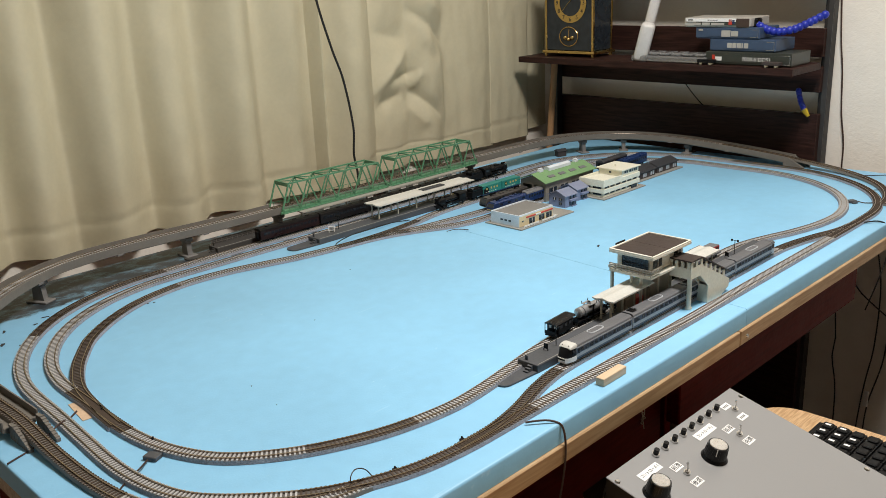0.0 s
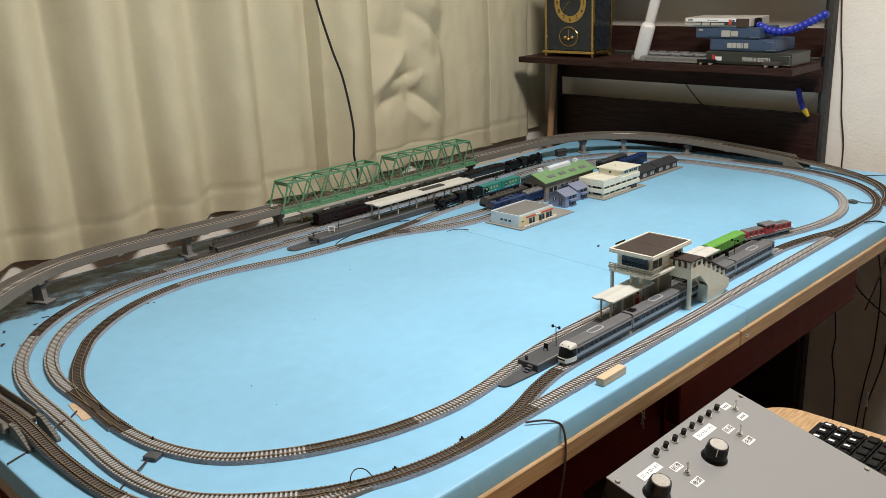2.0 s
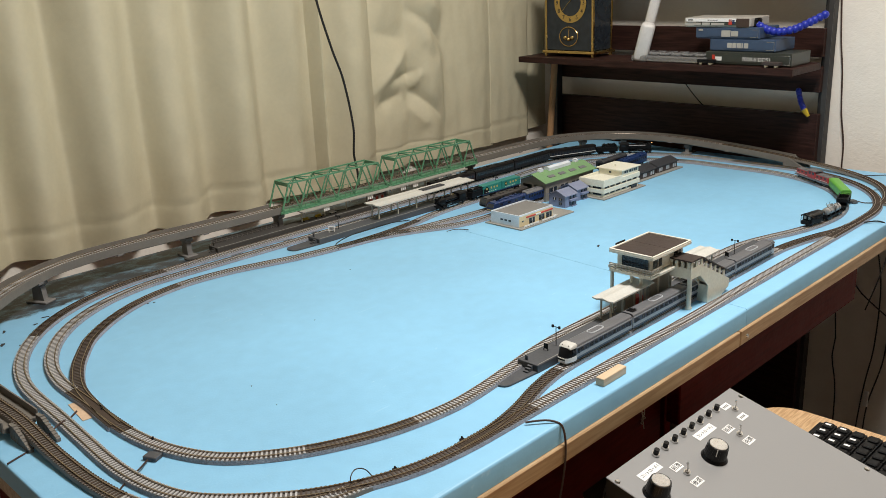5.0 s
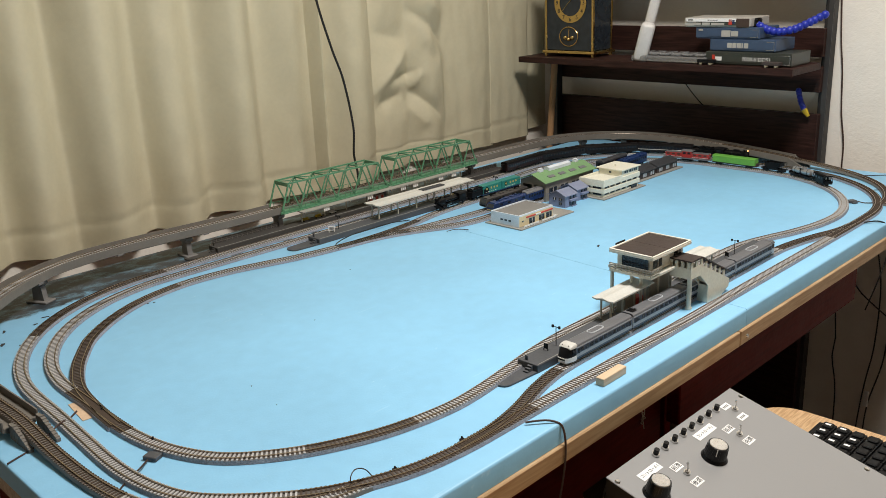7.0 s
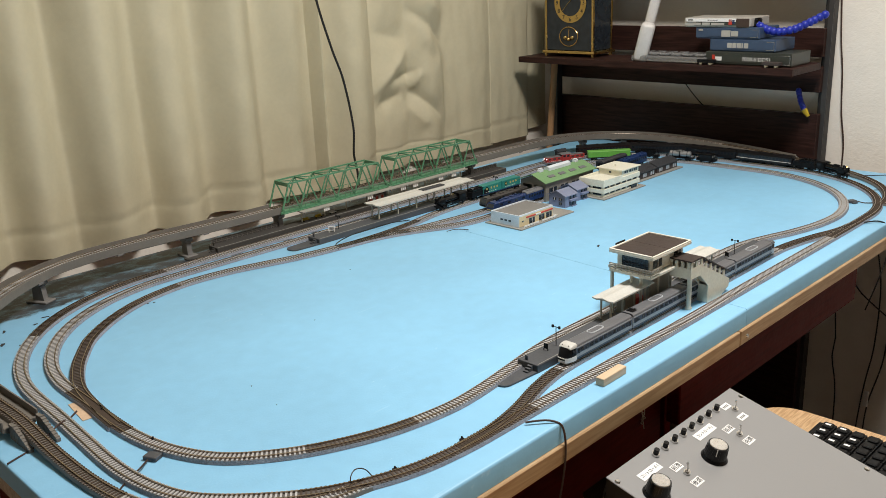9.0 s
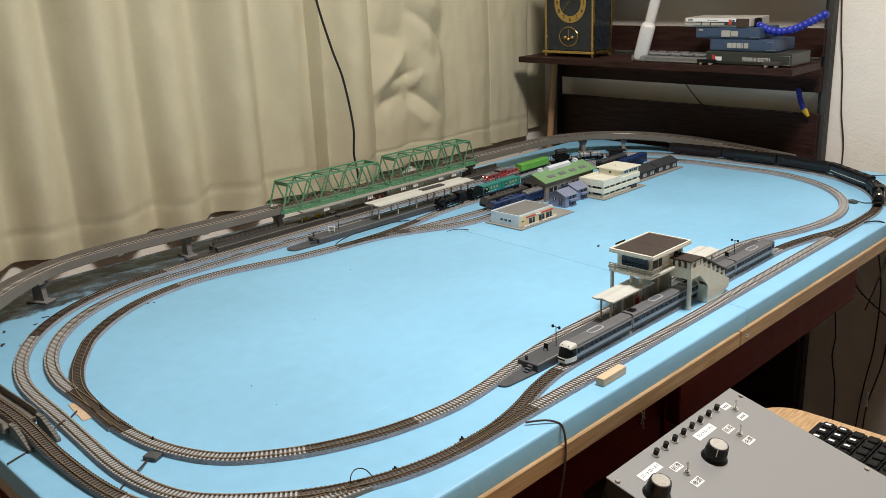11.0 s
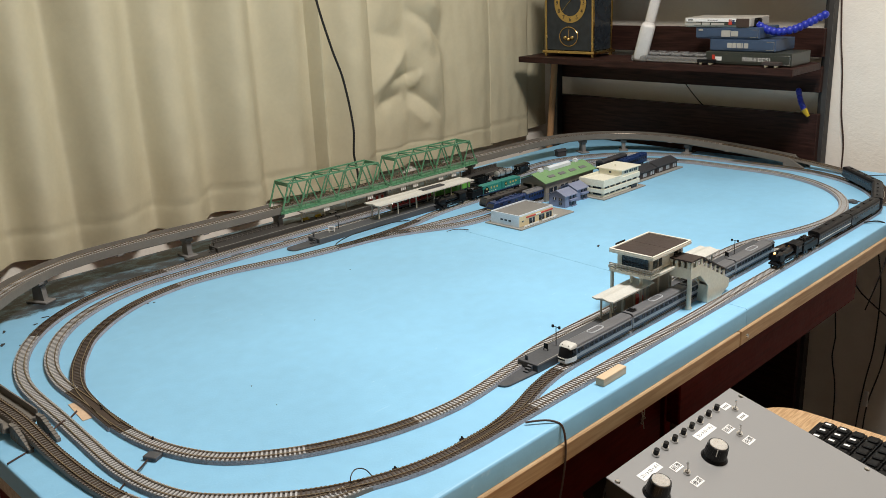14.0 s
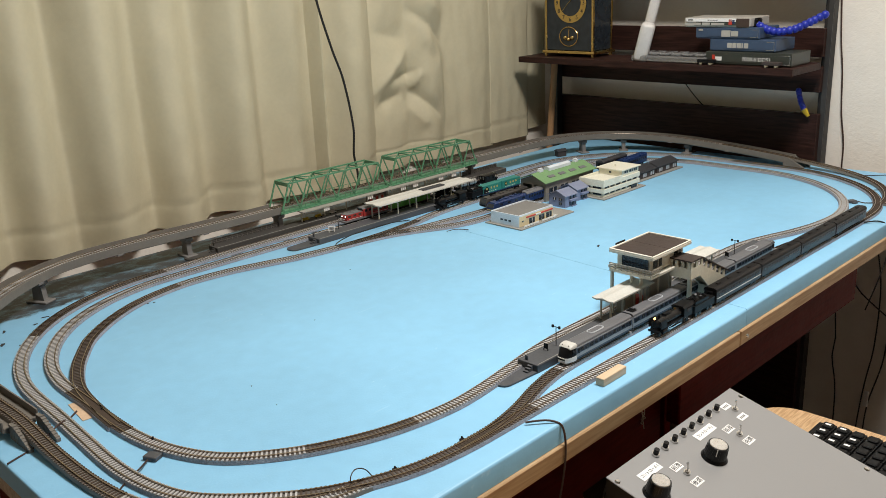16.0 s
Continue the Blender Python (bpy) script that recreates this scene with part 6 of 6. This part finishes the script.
def box_electric(label, body, m, roof, length=0.115, rounded=False):
    ob = thing("electric_locomotive", label, "electric locomotive", "engines before the shed", m=m)
    h = length / 2
    part("body", prism([(-h + 0.003, 0.0050), (h - 0.003, 0.0050), (h, 0.0070), (h, 0.0130), (h - 0.004, 0.0205), (-h + 0.004, 0.0205), (-h, 0.0130), (-h, 0.0070)], "y", -0.0092, 0.0092), body, ob)
    part("roof", prism([(-0.0092, 0.0206), (0.0092, 0.0206), (0.0060, 0.0228), (-0.0060, 0.0228)], "x", -h + 0.005, h - 0.005), roof, ob)
    for s in (-1, 1):
        part("windscreen", prism([(s * (h + 0.0002), 0.0135), (s * (h - 0.0036), 0.0200), (s * (h - 0.0042), 0.0200), (s * (h - 0.0004), 0.0135)], "y", -0.0075, 0.0075), GLASS, ob)
        for k in range(4):
            x = -h + 0.018 + (length - 0.045) * k / 3
            part("side_window", box(x, min(s * 0.0093, s * 0.0096), 0.0150, x + 0.008, max(s * 0.0093, s * 0.0096), 0.0180), GLASS, ob)
        x = s * h * 0.55
        part("pantograph", beam((x - 0.008, 0, 0.0235), (x + 0.008, 0, 0.0245), 0.0008, 0.008), BLACKM, ob)
        part("nose_plate", box(s * h - 0.0003, -0.0075, 0.0075, s * h + 0.0004, 0.0075, 0.0100), BRASS if body is BLUEL else BLACKM, ob)
    for x in np.linspace(-h + 0.03, h - 0.03, 4):
        part("roof_box", box(x - 0.005, -0.0045, 0.0229, x + 0.005, 0.0045, 0.0243, 0.0005), roof, ob)
    for x in (-h + 0.020, 0.0, h - 0.020):
        bogie(ob, x, 0.018)
    return ob


def way_pose(way, s, half, back=False):
    a, b = way.at(s - half), way.at(s + half)
    d = (b - a) * (-1 if back else 1)
    p = (a + b) / 2
    return Matrix.Translation((p.x, p.y, p.z + TOP)) @ Matrix.Rotation(math.atan2(d.y, d.x), 4, "Z")


# engines in the yard
box_electric("dark brown-grey electric engine entering the shed", GREYL, way_pose(WF, WF.near(1.290, 1.128), 0.03, True), GREYL, 0.13)
box_electric("dark blue electric engine before the engine shed", BLUEL, way_pose(WC, WC.near(1.262, 1.093), 0.03, True), BLUEL, 0.11)
coach("sleeping_coach", "dark blue coach half inside the engine shed", 0.10, BLUEL, GREYR, "coaches in the yard", way_pose(WC, WC.near(1.353, 1.093), 0.03, True))
steam_engine("black steam engine standing in the yard", way_pose(WD, WD.near(1.206, 1.198), 0.02, True), lit=False)
tender(way_pose(WD, WD.near(1.288, 1.199), 0.02, True))


def container(x):
    ob = thing("container", "teal freight container with gold crests on a flat wagon", "container", "teal containers", m=pose(x, 1.2, TOP + 0.0062))
    part("shell", box(-0.029, -0.0092, 0, 0.029, 0.0092, 0.0165, 0.0005), TEAL, ob)
    for s in (-1, 1):
        part("dark_crest", rod((-0.017, s * 0.0093, 0.0095), (-0.017, s * 0.0096, 0.0095), 0.0042, 12), BLACKM, ob)
        part("crest_centre", rod((-0.017, s * 0.0097, 0.0095), (-0.017, s * 0.0099, 0.0095), 0.0024, 12), GOLD, ob)
        for k in range(3):
            part("gold_crest", rod((-0.003 + k * 0.009, s * 0.0093, 0.0100), (-0.003 + k * 0.009, s * 0.0096, 0.0100), 0.0024, 10), GOLD, ob)
        for k in range(5):
            part("text_bar", box(-0.020 + k * 0.007, min(s * 0.0093, s * 0.0095), 0.0025, -0.016 + k * 0.007, max(s * 0.0093, s * 0.0095), 0.0034), STRIPE, ob)
        for x2 in (-0.0285, 0.0275):
            part("corner_post", box(x2, min(s * 0.0093, s * 0.0097), 0.0005, x2 + 0.001, max(s * 0.0093, s * 0.0097), 0.016), TEAL, ob)
    return ob


flat = thing("flat_wagon", "blue flat wagon carrying teal containers", "goods wagon", m=pose(1.353, 1.2, TOP))
part("frame", box(-0.062, -0.0085, 0.0040, 0.062, 0.0085, 0.0060, 0.0003), BLUEL, flat)
bogie(flat, -0.042), bogie(flat, 0.042)
container(1.323), container(1.383)
# coaches standing behind the office
coach("sleeping_coach", "dark blue coach standing behind the office", 0.10, BLUEL, BLUEL, "coaches in the yard", way_pose(WC, WC.near(1.708, 1.104), 0.03, True))
coach("goods_coach", "black coach standing behind the office", 0.10, DARKC, TILER, "coaches in the yard", way_pose(WF, WF.near(1.672, 1.136), 0.03, True))

# ---- moving trains ----
COACH = 0.1330
sl_engine = steam_engine("black steam engine with a lit headlight on the outer loop")
sl_tender = tender()
sl_coaches = [coach("passenger_coach", lab, 0.1297, c, ROOFD, "coaches of the steam train", line=ln)
              for lab, c, ln in (("black passenger coach with a pale waist stripe", DARKC, STRIPE), ("blackened passenger coach of the steam train", DARKC, None),
                                 ("blackened passenger coach of the steam train", DARKC, None), ("dark maroon passenger coach at the train's end", MAROON, None))]
STEAM = [(sl_engine, 0.041, 0.025), (sl_tender, 0.111, 0.015)] + [(c, 0.1395 + COACH * (k + 0.5), 0.043) for k, c in enumerate(sl_coaches)]
FREIGHT = [(diesel(), 0.0595, 0.039), (green_wagon(), 0.1745, 0.036), (hopper(), 0.2680, 0.019), (tank_wagon(), 0.3440, 0.022), (brake_van(), 0.4085, 0.013)]
# seconds, place of the train's head along its loop
STEAM_RUN = [(0.0, 2.187), (1.5, 2.096), (3.5, 1.926), (6.5, 1.580), (8.0, 1.398), (9.0, 1.274), (11.5, 0.984), (12.5, 0.838), (13.0, 0.760), (14.5, 0.532), (15.5, 0.366), (16.0, 0.278)]
FREIGHT_RUN = [(0.0, 0.383), (0.5, 0.417), (1.5, 0.509), (3.0, 0.724), (3.5, 0.799), (6.5, 1.288), (8.0, 1.526), (9.0, 1.672), (11.5, 1.938), (14.0, 2.164), (15.5, 2.256), (16.0, 2.282)]


def glide(rows, t):
    """Smooth value between rows of (time, value)."""
    ts, vs = [r[0] for r in rows], [r[1] for r in rows]
    n = len(ts)
    sl = [(vs[min(i + 1, n - 1)] - vs[max(i - 1, 0)]) / (ts[min(i + 1, n - 1)] - ts[max(i - 1, 0)]) for i in range(n)]
    i = max(0, min(n - 2, int(np.searchsorted(ts, t, side="right")) - 1))
    h = ts[i + 1] - ts[i]
    u = (t - ts[i]) / h
    return (vs[i] * (2 * u**3 - 3 * u**2 + 1) + h * sl[i] * (u**3 - 2 * u**2 + u) + vs[i + 1] * (-2 * u**3 + 3 * u**2) + h * sl[i + 1] * (u**3 - u**2))


def motions():
    times = [k * 0.25 for k in range(65)]
    for ob, behind, half in STEAM:
        walk(ob, [(t, way_pose(WA, glide(STEAM_RUN, t) + behind, half, True)) for t in times])
    for ob, behind, half in FREIGHT:
        walk(ob, [(t, way_pose(WB, glide(FREIGHT_RUN, t) - behind, half)) for t in times])


# ---- console on the light desk ----
TILT = math.degrees(math.atan(0.2526))
console = thing("control_console", "grey metal control console with knobs and switches", "control box", m=pose(0.671, 0.457, -0.05) @ pose(0, 0, 0, TILT, 0, 0))
CW, CD = 0.2645, 0.235
# local: x across, y towards the table edge (0 at the back), z out of the panel
part("panel", box(0, -CD, -0.0015, CW, 0, 0, 0.0006), PANELM, console)
dz = math.tan(radians(TILT))
for x0, x1, mm in ((0.0008, 0.0022, CASEB), (CW - 0.0022, CW - 0.0008, BLOCK)):
    part("side", prism([(-0.001, -0.0017), (-CD + 0.001, -0.0017), (-CD + 0.001, -0.045), (-0.001 - 0.02, -0.105)], "x", x0, x1), mm, console)
part("back", box(0.0023, -0.0025, -0.09, CW - 0.0023, -0.001, -0.0017), CASEB, console)
for k, u in enumerate((0.0748, 0.0938, 0.1127, 0.1312, 0.1493, 0.1680, 0.1870, 0.2059)):
    b = part("push_button", rod((u, -0.0128, 0.0001), (u, -0.0128, 0.0028), 0.0048, 6), CHROME, console, "chrome nut of the button")
    part("button_cap", rod((u, -0.0128, 0.0029), (u, -0.0128, 0.0080), 0.0030, 16), BLACKP, b, "black button cap", smooth=True)
for u, v, turn in ((0.1272, 0.0555, 205), (0.0233, 0.0475, 330)):
    kb = part("knob", rod((u, -v, 0.0004), (u, -v, 0.0035), 0.0148, 40, r2=0.0130), BLACKP, console, "black ribbed control knob", smooth=True)
    part("knob_body", rod((u, -v, 0.0036), (u, -v, 0.0180), 0.0126, 40, r2=0.0110), BLACKP, kb, smooth=True)
    part("knob_cap", rod((u, -v, 0.0181), (u, -v, 0.0186), 0.0098, 40, r2=0.0094), BRUSHED, kb, "brushed metal cap", smooth=True)
    for k in range(24):
        a = 2 * math.pi * k / 24
        part("rib", beam((u + 0.0122 * math.cos(a), -v + 0.0122 * math.sin(a), 0.004), (u + 0.0111 * math.cos(a), -v + 0.0111 * math.sin(a), 0.0160), 0.0009, 0.0009), BLACKP, kb)
    a = radians(turn)
    part("pointer", beam((u + 0.0124 * math.cos(a), -v + 0.0130 * math.sin(a), 0.010), (u + 0.0112 * math.cos(a), -v + 0.0112 * math.sin(a), 0.0182), 0.0008, 0.0008), STRIPE, kb)
for u, v in ((0.2272, 0.0265), (0.1879, 0.0535), (0.0776, 0.0503)):
    tg = part("toggle_switch", rod((u, -v, 0.0001), (u, -v, 0.0026), 0.0042, 6), CHROME, console, "chrome toggle switch")
    part("bushing", rod((u, -v, 0.0027), (u, -v, 0.0046), 0.0025, 14), CHROME, tg, smooth=True)
    part("lever", rod((u, -v, 0.0047), (u + 0.0008, -v + 0.0026, 0.0122), 0.0008, 10, r2=0.0013), CHROME, tg, smooth=True)
for u, v, w, h, txt, sz in ((0.0464, 0.0242, 0.036, 0.0105, "コントロール1", 0.0050), (0.1578, 0.0259, 0.038, 0.0105, "コントロール2", 0.0050), (0.2237, 0.0163, 0.015, 0.0085, "", 0.005),
                            (0.2232, 0.0391, 0.016, 0.0085, "", 0.005), (0.1866, 0.0404, 0.016, 0.0095, "前進", 0.0075), (0.188, 0.0656, 0.016, 0.0095, "後進", 0.0075),
                            (0.077, 0.0381, 0.016, 0.0095, "前進", 0.0075), (0.0755, 0.0646, 0.016, 0.0095, "後進", 0.0075)):
    lb = part("paper_label", box(u - w / 2, -v - h / 2, 0.0002, u + w / 2, -v + h / 2, 0.0004), PAPER, console, "white paper label")
    if txt:
        lettering(txt, sz, pose(u, -v, 0.0006), lb, INK)
    else:
        for k in range(4):
            part("text_bar", box(u - 0.0052 + 0.0027 * k, -v - 0.0016, 0.0005, u - 0.0036 + 0.0027 * k, -v + 0.0014, 0.0006), GREYR, lb)
for u, v in ((0.2596, 0.0175), (0.0044, 0.0119), (0.2573, 0.175)):
    part("screw", rod((u, -v, 0.0002), (u, -v, 0.0016), 0.0032, 14, r2=0.0022), CHROME, console, smooth=True)

DESKZ = -0.150
odesk = thing("oak_desk", "light oak desk with a rounded corner under the console", "desk")
out = [(0.30, 0.455), (1.02, 0.488)] + [(1.065 + 0.055 * math.cos(radians(a)), 0.433 + 0.055 * math.sin(radians(a))) for a in range(80, -6, -8)] + [(1.12, -0.5), (0.30, -0.5)]
part("desktop", prism(out, "z", DESKZ - 0.02, DESKZ), DESKW, odesk)
for x, y in ((0.36, -0.4), (1.05, -0.4), (0.36, 0.38), (1.05, 0.38)):
    part("leg", box(x - 0.02, y - 0.02, FLOOR, x + 0.02, y + 0.02, DESKZ - 0.0205, 0.002), DESKW, odesk)
KEYB = plain("key_black", (0.004, 0.004, 0.0045), 0.45, spec=0.22)
keyb = thing("keyboard", "black keyboard with white labels on its keys", "keyboard", m=pose(1.075, 0.386, DESKZ))
part("tray", box(-0.30, -0.155, 0.0003, 0.016, 0.018, 0.008, 0.002), KEYB, keyb)
for i in range(5):
    for j in range(7):
        x, y = -0.0186 * i, -0.0192 * j
        k = part("keycap", prism([(x - 0.0085, y - 0.0085), (x + 0.0085, y - 0.0085), (x + 0.0085, y + 0.0085), (x - 0.0085, y + 0.0085)], "z", 0.0082, 0.013), KEYB, keyb)
        part("keytop", box(x - 0.0066, y - 0.0066, 0.0131, x + 0.0066, y + 0.0066, 0.0160, 0.0012), KEYB, k)
        if (i, j) in ((0, 0), (0, 1), (1, 0), (1, 1), (2, 0), (2, 1), (1, 2), (2, 2)):
            part("key_label", box(x - 0.0020, y - 0.0036, 0.0161, x + 0.0020, y + 0.0036, 0.0163), PAPER, k, "white key label")

# ---- small things on the board ----
wb = tagged(part("wooden_block", box(-0.0230, -0.0056, 0.0002, 0.0230, 0.0056, 0.0098, 0.0006), BLOCK), "pale square wooden block on the blue foam", "wooden block")
wb.matrix_basis = pose(0.778, 0.5245, 0, 0, 0, 0.5)
cb = tagged(part("card_scrap", box(-0.0055, -0.026, 0.0002, 0.0055, 0.026, 0.0009), CARDB), "scrap of tan card under the turnout wire", "card")
cb.matrix_basis = pose(0.3335, 0.931, 0, 0, 0, -6.5)


def feeder(x, y, turn, wire, label):
    ob = thing("track_feeder", label, "track feeder", "wire feeders clipped to the tracks", m=pose(x, y, 0, 0, 0, turn))
    part("plug", box(-0.008, -0.006, 0.0002, 0.008, 0.006, 0.005, 0.0008), PLAT, ob)
    part("clip", box(-0.005, 0.006, 0.0002, 0.005, 0.012, 0.0035, 0.0005), PLAT, ob)
    cord("feeder_wire", wire, 0.0009, WIREBR, "thin dark wire from the track feeder", "wire", 0.004)


feeder(0.338, 0.772, -65, [(0.331, 0.769, 0.003), (0.318, 0.758, 0.0045), (0.292, 0.745, 0.0012), (0.26, 0.715, 0.0012), (0.236, 0.69, 0.0012)], "grey plastic feeder plug beside the track")
feeder(1.694, 0.607, 150, [(1.70, 0.600, 0.003), (1.70, 0.585, 0.0015), (1.715, 0.57, 0.0015), (1.74, 0.562, 0.0015), (1.76, 0.545, 0.0015)], "grey plastic feeder plug inside the curve")
cord("feeder_wire", [(0.330, 0.932, 0.0015), (0.318, 0.922, 0.0015), (0.300, 0.905, 0.0075), (0.27, 0.89, 0.0012), (0.234, 0.875, 0.0012)], 0.0010, WIREBR, "dark wire from the turnout", "wire", 0.004)
cord("turnout_wire", [(0.440, 0.575, 0.001), (0.436, 0.579, 0.008), (0.445, 0.583, 0.0135), (0.455, 0.580, 0.0105), (0.459, 0.571, 0.001)], 0.0006, WIREB, "loop of dark wire standing beside the turnout", "wire", 0.003)
cord("turnout_wire", [(0.632, 0.531, 0.003), (0.640, 0.524, 0.004), (0.652, 0.514, 0.003), (0.660, 0.505, -0.003), (0.660, 0.500, -0.03), (0.652, 0.499, -0.07), (0.645, 0.505, -0.12), (0.66, 0.53, -0.2)], 0.0012, WIREBR, "brown wire hanging over the foam edge", "wire", 0.004)
cord("turnout_wire", [(1.565, 0.535, 0.003), (1.585, 0.520, 0.003), (1.592, 0.508, -0.002), (1.592, 0.501, -0.02), (1.588, 0.500, -0.06), (1.575, 0.505, -0.1), (1.57, 0.52, -0.16)], 0.0013, WIREB, "black wire hanging over the foam edge", "wire", 0.004)
cord("turnout_wire", [(1.80, 0.605, 0.003), (1.825, 0.59, 0.0015), (1.86, 0.585, 0.0015), (1.90, 0.57, 0.0015), (1.965, 0.56, 0.0015)], 0.0008, WIREB, "black wire lying on the blue foam", "wire", 0.004)
cord("turnout_wire", [(1.90, 0.690, 0.003), (1.925, 0.66, 0.0015), (1.95, 0.63, 0.0015), (1.968, 0.60, 0.0015)], 0.0008, WIREB, "black wire lying on the blue foam", "wire", 0.004)
cord("turnout_wire", [(0.893, 1.164, 0.004), (0.905, 1.185, 0.006), (0.95, 1.200, 0.008), (1.00, 1.206, 0.007), (1.06, 1.212, 0.004), (1.10, 1.205, 0.0015)], 0.0010, WIREB, "black wire between the platform and the branch", "wire", 0.004)
cord("turnout_wire", [(1.085, 1.090, 0.003), (1.102, 1.087, 0.003), (1.116, 1.078, 0.0015), (1.119, 1.068, 0.0015)], 0.0007, WIREBR, "short brown wire end on the foam", "wire", 0.004)

# crumbs of paint and plastic lying on the foam
SPECK = plain("dark_speck", (0.03, 0.032, 0.035), 0.7)
for x, y, r, e in ((1.183, 0.828, 0.0022, 2.2), (0.496, 0.834, 0.0007, 1.3), (0.488, 0.772, 0.0006, 1.0), (0.560, 1.189, 0.0013, 1.4), (0.552, 1.192, 0.0010, 2.0), (0.396, 1.156, 0.0012, 1.6), (0.347, 1.204, 0.0026, 2.0),
                   (0.366, 1.251, 0.0022, 2.2), (0.427, 1.262, 0.0020, 2.6), (0.406, 1.244, 0.0018, 1.8), (0.362, 1.183, 0.0012, 1.4), (0.841, 1.070, 0.0007, 1.2), (0.671, 0.941, 0.0007, 1.2)):
    out = [(r * e * math.cos(a) * (1 + 0.3 * math.sin(3 * a + x * 50)), r * math.sin(a) * (1 + 0.3 * math.cos(2 * a + y * 90))) for a in (2 * math.pi * k / 14 for k in range(14))]
    ob = tagged(part("paint_speck", prism(out, "z", 0.0001, 0.0007), SPECK), "small dark speck of paint on the foam", "speck", "specks on the foam")
    ob.matrix_basis = pose(x, y, 0, 0, 0, 25 + 40 * math.sin(x * 40))

for x, y, turn in ((0.3535, 0.800, -62), (0.3475, 0.906, -92), (0.4800, 0.5660, -12), (0.5620, 0.5560, 4)):
    lv = thing("turnout_lever", "small black lever at the side of a turnout", "lever", "levers beside the turnouts", m=pose(x, y, 0, 0, 0, turn))
    part("base", box(-0.0025, -0.0015, 0.0004, 0.0025, 0.0015, 0.0058, 0.0003), BLACKM, lv)
    part("handle", box(-0.0007, -0.0008, 0.0059, 0.0009, 0.0008, 0.0080, 0.0002), BLACKM, lv)
ts = thing("track_sign", "tiny white sign board beside the container wagon", "sign", m=pose(1.384, 1.232, 0, 0, 0, 62))
part("post", box(-0.0005, -0.0005, 0, 0.0005, 0.0005, 0.0080), BLACKM, ts)
part("board", box(-0.0006, -0.0045, 0.0081, 0.0006, 0.0045, 0.0170), STRIPE, ts)
tag = tagged(part("cable_tag", box(-0.003, -0.005, -0.02, 0.003, 0.005, 0.02, 0.001), PAPER), "white tag on the cable below the table", "tag")
tag.matrix_basis = pose(2.056, 0.6575, -0.575)


# ---- single sleepers of the nearest track, last ----
for key, ob, m in LATER:
    o = new("sleeper", SLEEPERS[key])
    o.parent = ob
    o.matrix_basis = m

motions()
